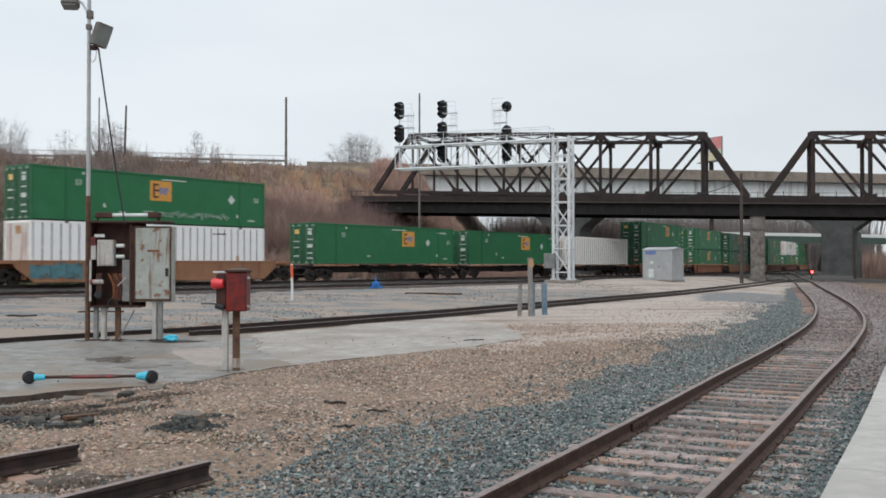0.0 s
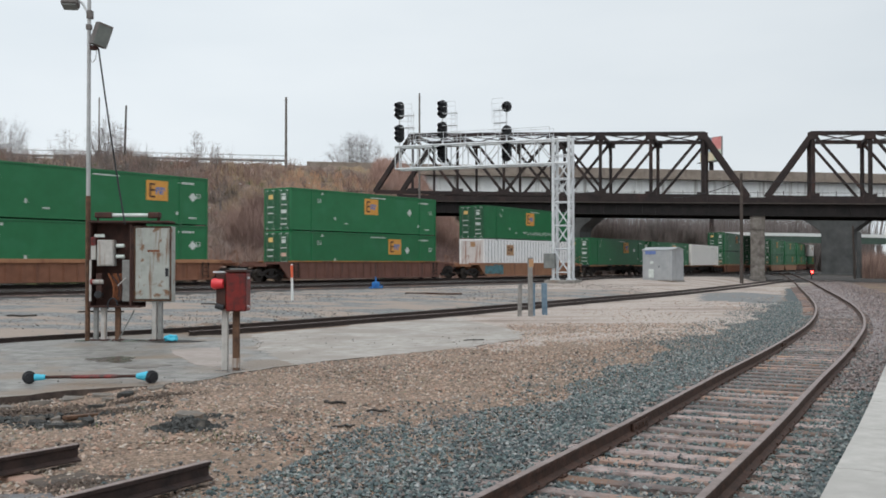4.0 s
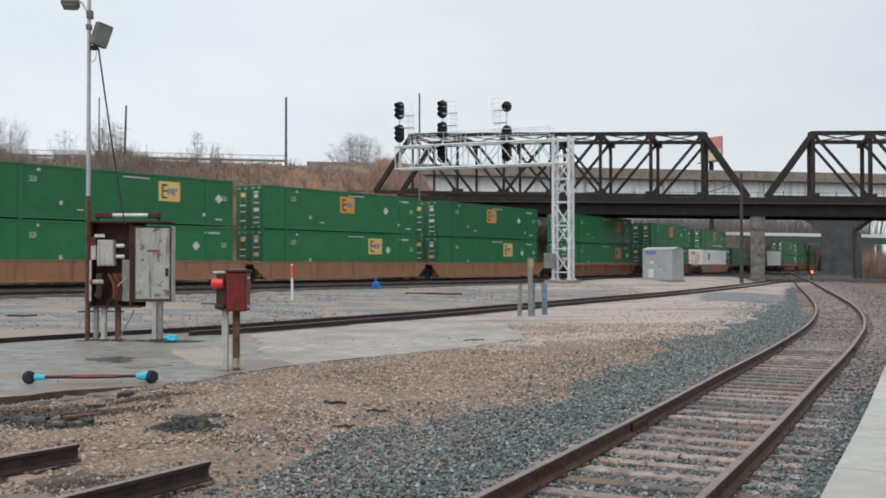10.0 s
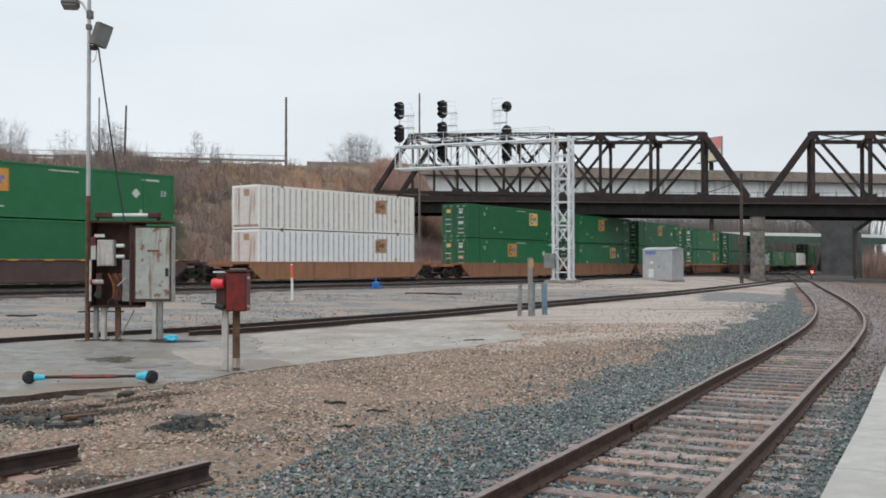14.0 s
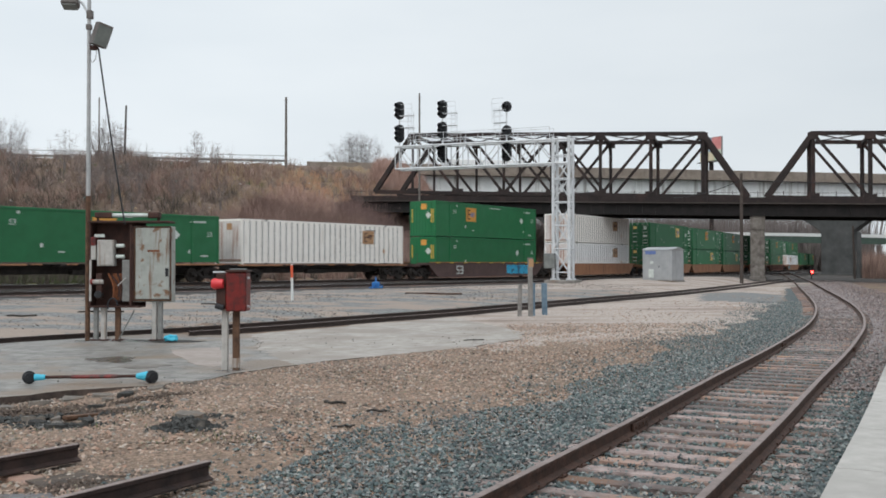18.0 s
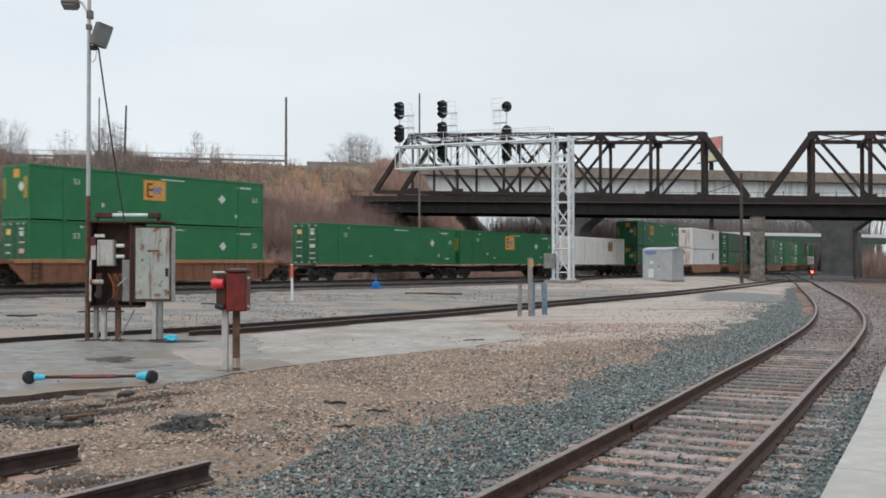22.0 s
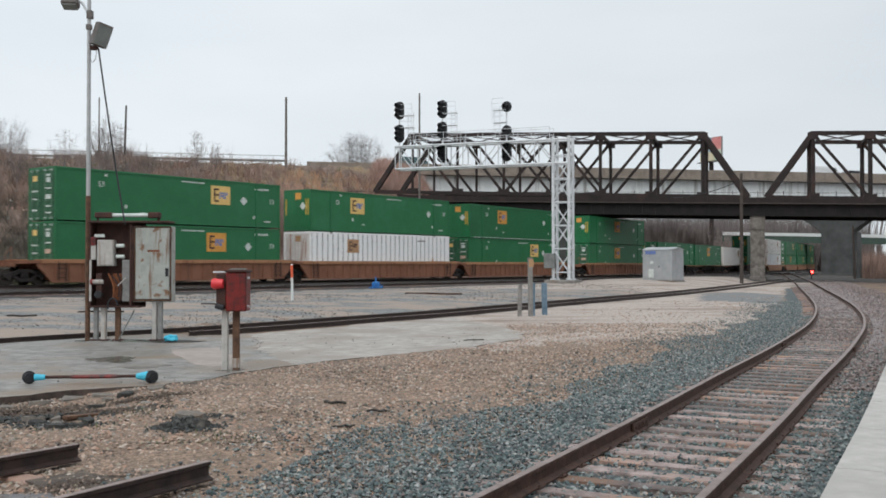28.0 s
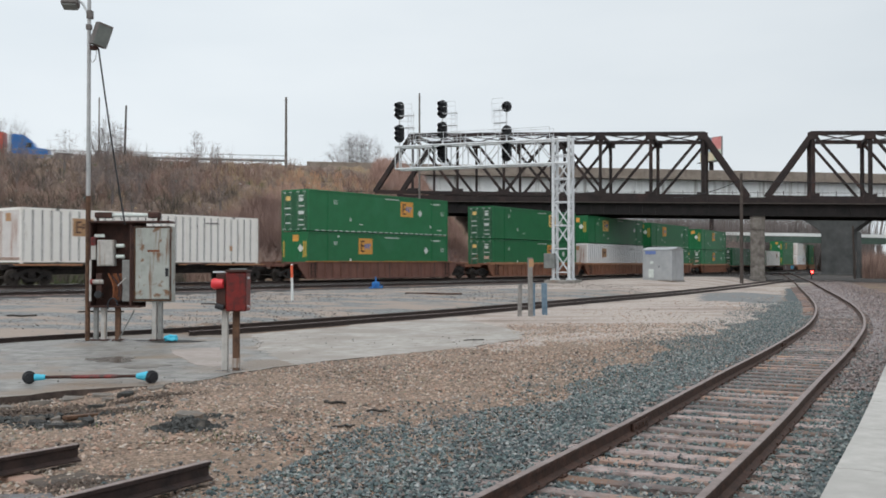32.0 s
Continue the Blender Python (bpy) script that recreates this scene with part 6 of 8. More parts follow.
def light_pole():
    th = thing("light_pole", "slim galvanised pole with two floodlights and a rusty foot", "light pole", m=pose(-8.62, 23.6, PADZ))
    part("foot", rod(bmesh.new(), (0, 0, 0), (0, 0, 3.42), 0.06, n=12), RUST_POST, th, "rusty steel foot of the pole")
    part("shaft", rod(bmesh.new(), (0, 0, 3.42), (0, 0, 8.5), 0.05, 0.045, n=12), POLE_GREY, th)
    part("band", rod(bmesh.new(), (0, 0, 3.38), (0, 0, 3.5), 0.062, n=12), RUST_POST, th)
    bm = bmesh.new()
    chain(bm, [Vector((0, 0, 7.6)), Vector((-0.03, 0, 7.95)), Vector((-0.16, -0.02, 8.2)), Vector((-0.34, -0.03, 8.32))], 0.03, 8)
    part("bracket", bm, GALV, th)
    bm = bmesh.new()
    box(bm, -0.2, 0.2, -0.16, 0.16, -0.1, 0.13, 0.04)
    a = part("floodlight", bm, LAMP_DARK, th, "grey floodlight on a bent bracket")
    a.matrix_basis = pose(-0.45, -0.03, 8.20, -18, 0, 8)
    part("lens", box(bmesh.new(), -0.17, 0.17, -0.13, 0.13, -0.125, -0.095, 0.01), LAMP_GLASS, a)
    bm = bmesh.new()
    box(bm, -0.185, 0.185, -0.12, 0.18, -0.28, 0.28, 0.018)
    b = part("floodlight", bm, LAMP_DARK, th, "large square floodlight tilted on the pole")
    b.matrix_basis = pose(0.33, -0.08, 7.40, 12, 15, 38)
    part("lens", box(bmesh.new(), -0.165, 0.165, -0.128, -0.115, -0.26, 0.22, 0.006), LAMP_GLASS, b)
    part("clamp", box(bmesh.new(), 0.03, 0.22, -0.05, 0.05, 7.06, 7.17, 0.01), OXIDE, th)
    part("clamp", box(bmesh.new(), -0.065, 0.06, -0.06, 0.06, 7.55, 7.68, 0.01), LAMP_DARK, th)
    part("clamp", box(bmesh.new(), -0.05, 0.09, -0.06, 0.06, 7.82, 8.02, 0.01), LAMP_DARK, th)
    bm = bmesh.new()
    pts = [Vector((0.05, 0, 7.05)), Vector((0.03, -0.02, 6.85)), Vector((0.1, -0.03, 6.74)), Vector((0.17, -0.03, 6.83)), Vector((0.19, -0.02, 7.06))]
    chain(bm, pts, 0.009, 5)
    part("wire_loop", bm, LAMP_GREY, th)
    bm = bmesh.new()
    pts = [Vector((0.24 + 0.73 * t, -0.03 - 0.2 * t, 7.10 - 4.30 * t + 0.12 * math.sin(math.pi * t) * -1)) for t in [i / 8 for i in range(9)]]
    chain(bm, pts, 0.021, 6)
    part("cable", bm, BLACK, th, "black cable running down to the cabinet")
    return th


light_pole()


def control_cabinet():
    th = thing("control_cabinet", "rusty open control cabinet on posts with a grey steel door", "cabinet", m=pose(-7.55, 23.6, PADZ))
    P = lambda name, x0, x1, y0, y1, z0, z1, mt, bev=0.01, label="": part(name, box(bmesh.new(), x0, x1, y0, y1, z0, z1, bev), mt, th, label)
    # the shell, open to the front
    P("back_panel", -0.97, 0.28, 0.18, 0.22, 0.82, 2.86, OXIDE)
    P("side_panel", -0.98, -0.94, -0.18, 0.18, 0.82, 2.86, OXIDE)
    P("side_panel", 0.0, 0.05, -0.2, 0.18, 0.82, 2.80, OXIDE)
    P("top_panel", -1.0, 0.98, -0.24, 0.24, 2.84, 2.89, OXIDE)
    P("floor_panel", -0.97, 0.28, -0.2, 0.2, 0.80, 0.84, OXIDE)
    # the grey closed unit beside it
    P("unit", 0.05, 0.99, -0.10, 0.24, 0.93, 2.76, CABINET, 0.015)
    d = P("unit_door", 0.13, 0.95, -0.16, -0.10, 1.00, 2.72, CABINET, 0.015, "grey door with rust streaks and a worn stencil")
    part("hinge", rod(bmesh.new(), (0.97, -0.14, 2.2), (0.97, -0.14, 2.45), 0.018, n=8), OXIDE, d)
    part("hinge", rod(bmesh.new(), (0.97, -0.14, 1.3), (0.97, -0.14, 1.55), 0.018, n=8), OXIDE, d)
    part("latch", box(bmesh.new(), 0.86, 0.93, -0.19, -0.16, 1.55, 1.75, 0.01), BLACK, d)
    part("stencil", box(bmesh.new(), 0.42, 0.72, -0.1635, -0.16, 2.14, 2.19), ORANGE_RUST, d)
    P("edge_strip", 0.04, 0.09, -0.17, -0.10, 0.95, 2.78, OXIDE)
    P("rear_housing", -0.2, 0.04, -0.14, 0.16, 0.94, 1.95, LAMP_GREY, 0.02, "dull grey lower housing")
    for x0, x1, z0, z1 in ((0.085, 0.125, 0.96, 2.75), (0.955, 0.985, 0.96, 2.75), (0.125, 0.955, 0.955, 0.995), (0.125, 0.955, 2.725, 2.755)):
        P("door_rim", x0, x1, -0.135, -0.095, z0, z1, RUST_POST, 0.006)
    # inside
    b = P("inner_box", -0.78, -0.38, -0.2, 0.02, 1.80, 2.43, PALE_POST, 0.015, "small white metal box")
    part("inner_box_lid", box(bmesh.new(), -0.76, -0.40, -0.215, -0.2, 1.83, 2.40, 0.005), PALE_POST, b)
    P("fuse_box", -0.93, -0.81, -0.2, 0.05, 1.95, 2.32, PALE_POST, 0.01)
    P("fuse_cap", -0.94, -0.81, -0.21, 0.0, 2.28, 2.5, RED, 0.02, "red fuse cap")
    P("name_strip", -0.88, -0.64, -0.1, -0.08, 2.50, 2.57, DECAL, 0.0)
    for z in (2.29, 2.03):
        part("insulator", rod(bmesh.new(), (-0.35, -0.1, z), (-0.15, -0.1, z), 0.045, n=10), DECAL, th)
    P("valve_block", -0.80, -0.66, -0.2, -0.05, 1.0, 1.62, OXIDE, 0.02)
    part("gauge", rod(bmesh.new(), (-0.86, -0.22, 1.42), (-0.62, -0.22, 1.42), 0.055, n=12), PALE_POST, th)
    part("gauge_cap", rod(bmesh.new(), (-0.92, -0.22, 1.42), (-0.86, -0.22, 1.42), 0.07, n=12), RED, th)
    part("valve", rod(bmesh.new(), (-0.74, -0.25, 1.12), (-0.74, -0.1, 1.12), 0.09, n=12), BLACK, th)
    for x0, z0, x1, z1 in ((-0.52, 1.62, -0.42, 1.0), (-0.42, 1.55, -0.28, 1.05), (-0.30, 1.62, -0.26, 0.95)):
        bm = bmesh.new()
        pts = [Vector((x0 + (x1 - x0) * t + 0.08 * math.sin(3.1 * t), -0.15, z0 + (z1 - z0) * t)) for t in [i / 6 for i in range(7)]]
        chain(bm, pts, 0.025, 6)
        part("rusty_hose", bm, ORANGE_RUST if x0 < -0.5 else OXIDE, th)
    part("lever", rod(bmesh.new(), (-0.27, -0.24, 1.32), (-0.06, -0.26, 1.52), 0.014, n=6), PALE_POST, th)
    part("cable_loop", chain(bmesh.new(), [Vector((-0.4 + 0.12 * math.cos(a), -0.2, 0.85 + 0.18 * math.sin(a))) for a in [i * 0.6 for i in range(7)]], 0.022, 6), BLACK, th)
    P("rust_plate", -0.46, -0.16, -0.02, 0.02, 0.98, 1.62, ORANGE_RUST, 0.005)
    # the lamp tube on top
    part("lamp_tube", rod(bmesh.new(), (-0.5, -0.05, 3.03), (0.55, -0.05, 3.03), 0.045, n=10), DECAL, th, "white lamp tube")
    P("lamp_end", -0.86, -0.46, -0.16, 0.06, 2.96, 3.10, OXIDE, 0.02)
    P("lamp_end", 0.42, 0.70, -0.16, 0.06, 2.96, 3.10, OXIDE, 0.02)
    P("bracket", -0.84, -0.80, -0.05, 0.0, 2.86, 3.0, OXIDE, 0.0)
    P("bracket", 0.62, 0.68, -0.05, 0.0, 2.86, 3.0, OXIDE, 0.0)
    # posts
    P("post", -0.965, -0.915, -0.2, -0.16, 0.95, 1.95, PALE_POST, 0.006)
    for x, w, z1, mt in ((-0.86, 0.10, 0.84, LAMP_GREY), (-0.67, 0.12, 0.84, PALE_POST), (-0.33, 0.12, 0.84, RUST_POST), (0.56, 0.11, 0.95, PALE_POST), (0.70, 0.10, 0.95, LAMP_GREY)):
        P("post", x - w / 2, x + w / 2, -0.06, 0.06, 0.0, z1, mt, 0.01)
        P("foot_plate", x - w, x + w, -0.12, 0.12, 0.0, 0.03, OXIDE, 0.005)
    part("stay", rod(bmesh.new(), (-0.28, -0.1, 0.02), (0.06, 0.0, 0.72), 0.016, n=6), LAMP_GREY, th)
    return th


control_cabinet()


def red_box():
    th = thing("signal_box", "faded red metal box with a bright red lamp on two posts", "signal box", m=pose(-3.72, 17.1, PADZ - 0.09))
    P = lambda name, x0, x1, y0, y1, z0, z1, mt, bev=0.01, label="": part(name, box(bmesh.new(), x0, x1, y0, y1, z0, z1, bev), mt, th, label)
    P("post", -0.16, -0.055, -0.05, 0.05, 0.0, 1.16, PALE_POST, 0.01, "chalky white post")
    P("post", 0.03, 0.145, -0.05, 0.05, 0.0, 1.16, RUST_POST, 0.01, "rusty post")
    P("post_band", 0.025, 0.15, -0.055, 0.055, 0.12, 0.3, PALE_POST, 0.01)
    b = P("box_body", -0.06, 0.30, -0.2, 0.2, 1.12, 1.80, RED, 0.02)
    part("lid", box(bmesh.new(), -0.08, 0.32, -0.22, 0.22, 1.80, 1.84, 0.012), OXIDE, b)
    part("lid_plate", box(bmesh.new(), -0.30, -0.05, -0.12, 0.12, 1.79, 1.815, 0.004), GALV, b)
    part("lid_plate", box(bmesh.new(), 0.0, 0.25, -0.17, 0.12, 1.845, 1.865, 0.004), GALV_OLD, b)
    P("side_housing", -0.24, -0.06, -0.14, 0.14, 1.16, 1.78, OXIDE, 0.02)
    lamp = part("red_lamp", rod(bmesh.new(), (-0.27, -0.14, 1.60), (-0.10, -0.16, 1.60), 0.10, 0.075, n=16), RED_BRIGHT, th, "bright red lamp hood")
    part("lamp_rim", rod(bmesh.new(), (-0.31, -0.14, 1.60), (-0.27, -0.14, 1.60), 0.075, 0.10, n=16), RED_BRIGHT, lamp)
    part("cable_gland", rod(bmesh.new(), (-0.24, -0.15, 1.22), (-0.10, -0.16, 1.18), 0.05, n=10), BLACK, th)
    part("bolt", rod(bmesh.new(), (0.3, -0.1, 1.2), (0.34, -0.1, 1.2), 0.02, n=6), GALV, th)
    part("bolt", rod(bmesh.new(), (0.3, -0.1, 1.7), (0.34, -0.1, 1.7), 0.02, n=6), GALV, th)
    return th


red_box()


def roller_bar():
    th = thing("roller_bar", "rusty red bar with cyan ends and black rollers", "bar", m=pose(-5.47, 15.15, PADZ + 0.1, 0, 0, 3))
    part("shaft", rod(bmesh.new(), (-0.82, 0, 0), (0.78, 0, 0.01), 0.024, n=8), OXIDE, th)
    part("sleeve", rod(bmesh.new(), (-0.3, 0, 0.004), (0.4, 0, 0.008), 0.032, n=8), RED, th, "red sleeve on the bar")
    part("end_cone", rod(bmesh.new(), (-0.86, 0, 0), (-0.70, 0, 0), 0.055, 0.04, n=14), CYAN, th, "cyan painted end")
    part("end_cone", rod(bmesh.new(), (0.70, 0, 0.01), (0.90, -0.03, 0.01), 0.045, 0.085, n=14), CYAN, th, "cyan painted end")
    for x, y, turn in ((-0.95, 0.0, 25), (0.93, -0.035, 40)):
        bm = bmesh.new()
        rod(bm, (-0.06, 0, 0), (0.06, 0, 0), 0.1, n=24)
        bmesh.ops.bevel(bm, geom=[e for e in bm.edges if len(e.link_faces) == 2 and e.calc_face_angle() > 1], offset=0.03, segments=3, affect="EDGES")
        rod(bm, (0.055, 0, 0), (0.072, 0, 0), 0.035, n=12)
        rod(bm, (-0.072, 0, 0), (-0.055, 0, 0), 0.035, n=12)
        part("roller", bm, BLACK, th).matrix_basis = pose(x, y, 0, 0, 0, -90 + turn)
    return th


roller_bar()


RAIL_STUB = surface("dark_rusty_rail", (0.016, 0.010, 0.009), (0.052, 0.029, 0.024), 7, 0.7, 0.2, 0.3, 30)


def stub_rails():
    for (x0, y0), (x1, y1) in (((-2.09, 8.67), (-5.41, 3.03)), ((-3.56, 9.49), (-7.7, 3.55))):
        th = thing("stub_rail", "cut-off rusty rail end lying in the gravel", "rail", "cut-off rails")
        pts = np.array([(x0 + (x1 - x0) * t, y0 + (y1 - y0) * t) for t in np.linspace(0, 1, 8)])
        swept_rail("rail", pts, [0.0] * 8, th, RAIL_STUB)
    for k in range(3):
        t = 0.10 + k * 0.15
        x, y = -2.67 - 3.7 * t, 8.96 - 5.8 * t
        th = thing("old_tie", "dirty half-buried wooden tie", "railway tie", "old ties", m=pose(x, y, -0.185, 0, 0, 57.5))
        part("timber", box(bmesh.new(), -0.11, 0.11, -1.25, 1.25, -0.15, 0.0, 0.02), TIE, th)


stub_rails()


def posts_by_track():
    for x, y, h, w, mt, lab, tilt in ((2.72, 34.6, 1.10, 0.13, RUST_GREY, "weathered grey timber stub post", 1.5), (3.10, 34.4, 2.05, 0.15, RUST_GREY, "tall grey post with a tan tag", -0.6),
                                  (3.20, 34.9, 1.15, 0.17, STEEL_BLUE, "stubby blue-grey steel post", 0.5), (3.72, 35.6, 1.12, 0.17, STEEL_BLUE, "stubby blue-grey steel post", -1)):
        z = float(ground_z(np.array([x]), np.array([y]))[0])
        th = thing("bollard_post", lab + " standing in gravel", "post", "posts beside the yard track", m=pose(x, y, max(z, -0.2), 0, tilt, 12))
        bm = bmesh.new()
        box(bm, -w / 2, w / 2, -w / 2, w / 2, -0.1, h, 0.015)
        part("shaft", bm, mt, th)
        part("cap", box(bmesh.new(), -w / 2 - 0.012, w / 2 + 0.012, -w / 2 - 0.012, w / 2 + 0.012, h, h + 0.03, 0.008), mt, th)
        if h > 2:
            part("tag", box(bmesh.new(), -0.07, 0.1, -w / 2 - 0.02, -w / 2 - 0.005, 1.75, 2.02), LOGO_BROWN, th)


RUST_GREY = surface("weathered_grey_timber", (0.17, 0.16, 0.15), (0.30, 0.285, 0.27), 7, 0.85, 0, 0.3, 25)
posts_by_track()


def marker_post():
    th = thing("marker_post", "slim white marker post with an orange-red top", "marker post", m=pose(-6.6, 42.6, 0.12, 0, -1, 0))
    part("shaft", rod(bmesh.new(), (0, 0, -0.1), (0, 0, 1.0), 0.055, n=10), WHITE_PAINT, th)
    part("top", rod(bmesh.new(), (0, 0, 1.0), (0, 0, 1.55), 0.058, n=10), MARK, th, "orange-red reflective top")
    part("cap", rod(bmesh.new(), (0, 0, 1.55), (0, 0, 1.6), 0.058, 0.03, n=10), WHITE_PAINT, th)


MARK = surface("orange_red_sheeting", (0.68, 0.10, 0.04), (0.75, 0.14, 0.06), 5, 0.5, 0, 0)
marker_post()


def blue_derail():
    th = thing("switch_stand", "small bright blue switch stand beside the track", "switch stand", m=pose(-4.25, 61.5, 0.16, 0, 0, 35))
    part("base", box(bmesh.new(), -0.4, 0.4, -0.2, 0.2, 0.0, 0.10, 0.02), BLUE, th)
    part("housing", box(bmesh.new(), -0.22, 0.22, -0.16, 0.16, 0.1, 0.42, 0.05), BLUE, th)
    part("spindle", rod(bmesh.new(), (0, 0, 0.4), (0, 0, 0.72), 0.05, n=10), BLUE, th)
    part("lever", rod(bmesh.new(), (0.1, 0, 0.3), (0.55, 0.05, 0.12), 0.03, n=8), BLUE, th)


blue_derail()


def dwarf_signal():
    th = thing("dwarf_signal", "low dark trackside signal showing a red light", "signal", m=pose(43.4, 114.5, 0.2))
    part("stem", rod(bmesh.new(), (0, 0, -0.3), (0, 0, 0.3), 0.06, n=8), BLACK, th)
    part("case", box(bmesh.new(), -0.25, 0.25, -0.2, 0.2, 0.2, 0.85, 0.04), BLACK, th)
    part("red_light", rod(bmesh.new(), (-0.02, -0.2, 0.52), (-0.02, -0.26, 0.52), 0.13, n=16), RED_GLOW, th, "glowing red lens")
    part("hood", rod(bmesh.new(), (-0.02, -0.2, 0.52), (-0.02, -0.4, 0.55), 0.2, 0.19, n=14, caps=False), BLACK, th)


RED_GLOW = glow("red_signal_light", (1.0, 0.06, 0.05), 14.0)
dwarf_signal()
WOOD_POLE = surface("dark_pole_timber", (0.045, 0.036, 0.032), (0.09, 0.072, 0.062), 4, 0.9, 0, 0.3, 12)
GREY_POLE = surface("grey_pole_timber", (0.13, 0.115, 0.105), (0.21, 0.19, 0.175), 4, 0.9, 0, 0.3, 12)


def pole(x, y, z0, z1, r, lean, mt, label, arm=False):
    th = thing("utility_pole", label, "utility pole", "poles", m=pose(x, y, z0, 0, lean, 0))
    part("shaft", rod(bmesh.new(), (0, 0, -0.6), (0, 0, z1 - z0), r, r * 0.75, n=10), mt, th)
    part("top_cap", rod(bmesh.new(), (0, 0, z1 - z0), (0, 0, z1 - z0 + 0.06), r * 0.8, r * 0.4, n=10), mt, th)
    if arm:
        part("collar", rod(bmesh.new(), (0, 0, z1 - z0 - 0.5), (0, 0, z1 - z0 - 0.3), r * 0.95, n=10), mt, th)
    return th


def bank_z(x, y):
    return float(ground_z(np.array([x]), np.array([y]))[0])


for x, y, zt, r, lean, mt, lab, arm in ((-22.0, 136.0, 25.0, 0.20, 0, GREY_POLE, "bare grey wooden utility pole on the bank", True), (-47.5, 134.0, 24.6, 0.11, 0, GREY_POLE, "thin pale pole on the bank", True),
                                        (-43.0, 131.0, 23.0, 0.16, 1.6, WOOD_POLE, "dark leaning wooden pole on the bank", False),
                                        (-2.75, 113.5, 21.6, 0.14, 0, GREY_POLE, "grey wooden utility pole by the bridge", False)):
    pole(x * FAR, y * FAR, bank_z(x * FAR, y * FAR), far_z(zt), r * FAR, lean, mt, lab, arm)
mast = pole(27.4, 89.2, 0.1, 10.0, 0.17, 0, WOOD_POLE, "dark mast beside the bridge pier")


def sag(p, q, drop, n=12):
    p, q = Vector(p), Vector(q)
    return [p.lerp(q, i / n) + Vector((0, 0, -4 * drop * (i / n) * (1 - i / n))) for i in range(n + 1)]


part("cable", chain(bmesh.new(), sag((0, 0, 9.3), (-4.7, 6.8, 8.1), 0.35), 0.035, 5), BLACK, mast)
part("cable", chain(bmesh.new(), sag((0, 0, 9.3), (30.0, -8.0, 8.2), 0.25, 20), 0.035, 5), BLACK, mast)
pole(49.3, 116.4, 0.0, 6.2, 0.16, -2, WOOD_POLE, "dark leaning stub pole below the road bridge")
pole(51.8, 121.0, 0.0, 5.6, 0.35, 0, PIER_GREY, "pale concrete post below the road bridge")


# ---- billboard beyond the bridge ----
def billboard():
    th = thing("billboard", "colourful roadside billboard on a steel post", "billboard", m=pose(58.6, 212.0, 0, 0, 0, -58))
    bm = bmesh.new()
    rod(bm, (0, 0, 0), (0, 0, 24.0), 0.5, n=12)
    part("post", bm, STEEL_DARK, th)
    b = part("panel", box(bmesh.new(), -3.1, 3.1, -0.2, 0.2, 24.0, 29.2, 0.05), LAMP_GREY, th)
    for x0, x1, z0, z1, mt in ((-3.0, 0.4, 26.0, 29.1, BB_BLUE), (0.4, 3.0, 26.4, 29.1, BB_RED), (-3.0, 1.0, 24.1, 26.0, BB_CREAM), (1.0, 3.0, 24.1, 26.4, BB_PINK)):
        part("printed_field", box(bmesh.new(), x0, x1, -0.24, -0.2, z0, z1), mt, b)
    part("catwalk", box(bmesh.new(), -3.1, 3.1, -1.1, -0.25, 23.7, 23.85), STEEL_DARK, th)


BB_BLUE = surface("printed_blue_grey", (0.24, 0.32, 0.42), (0.38, 0.46, 0.52), 0.6, 0.6, 0, 0)
BB_RED = surface("printed_red", (0.55, 0.16, 0.16), (0.70, 0.30, 0.28), 0.6, 0.6, 0, 0)
BB_CREAM = surface("printed_cream", (0.55, 0.48, 0.30), (0.72, 0.66, 0.50), 0.6, 0.6, 0, 0)
BB_PINK = surface("printed_pale_green", (0.42, 0.52, 0.40), (0.62, 0.64, 0.55), 0.6, 0.6, 0, 0)
billboard()


# ---- winter brush and bare trees ----
TWIG_RED = stones("reddish_brush", [(0.135, 0.083, 0.069), (0.26, 0.163, 0.131), (0.36, 0.247, 0.20), (0.18, 0.11, 0.092), (0.44, 0.317, 0.256)])
TWIG_GREY = stones("grey_brush", [(0.125, 0.095, 0.085), (0.235, 0.18, 0.158), (0.36, 0.29, 0.252), (0.175, 0.128, 0.114)])
TWIG_DARK = stones("dark_woods", [(0.05, 0.043, 0.034), (0.10, 0.085, 0.068), (0.15, 0.125, 0.10), (0.08, 0.068, 0.052)])
TWIG_PLUM = stones("purplish_brush", [(0.145, 0.088, 0.08), (0.20, 0.128, 0.115), (0.265, 0.175, 0.158), (0.11, 0.07, 0.064)])
TWIG_HAZE = stones("pale_grey_woods", [(0.10, 0.085, 0.08), (0.175, 0.148, 0.14), (0.25, 0.215, 0.205), (0.13, 0.11, 0.104)])
TWIG_WOOD = stones("grey_brown_woods", [(0.20, 0.155, 0.14), (0.30, 0.24, 0.22), (0.40, 0.33, 0.30), (0.16, 0.125, 0.115)])
TWIG_WARM = stones("warm_brown_brush", [(0.27, 0.16, 0.13), (0.42, 0.27, 0.22), (0.54, 0.38, 0.32), (0.32, 0.20, 0.165)])
STRAW = stones("dry_grass", [(0.34, 0.245, 0.15), (0.46, 0.34, 0.225), (0.30, 0.22, 0.13), (0.50, 0.385, 0.27)])
REED = stones("orange_reeds", [(0.48, 0.26, 0.16), (0.58, 0.36, 0.23), (0.38, 0.21, 0.13), (0.64, 0.45, 0.32)])
GREEN_BLADES = stones("green_weeds", [(0.05, 0.085, 0.03), (0.09, 0.13, 0.045), (0.13, 0.15, 0.06), (0.06, 0.07, 0.03)])
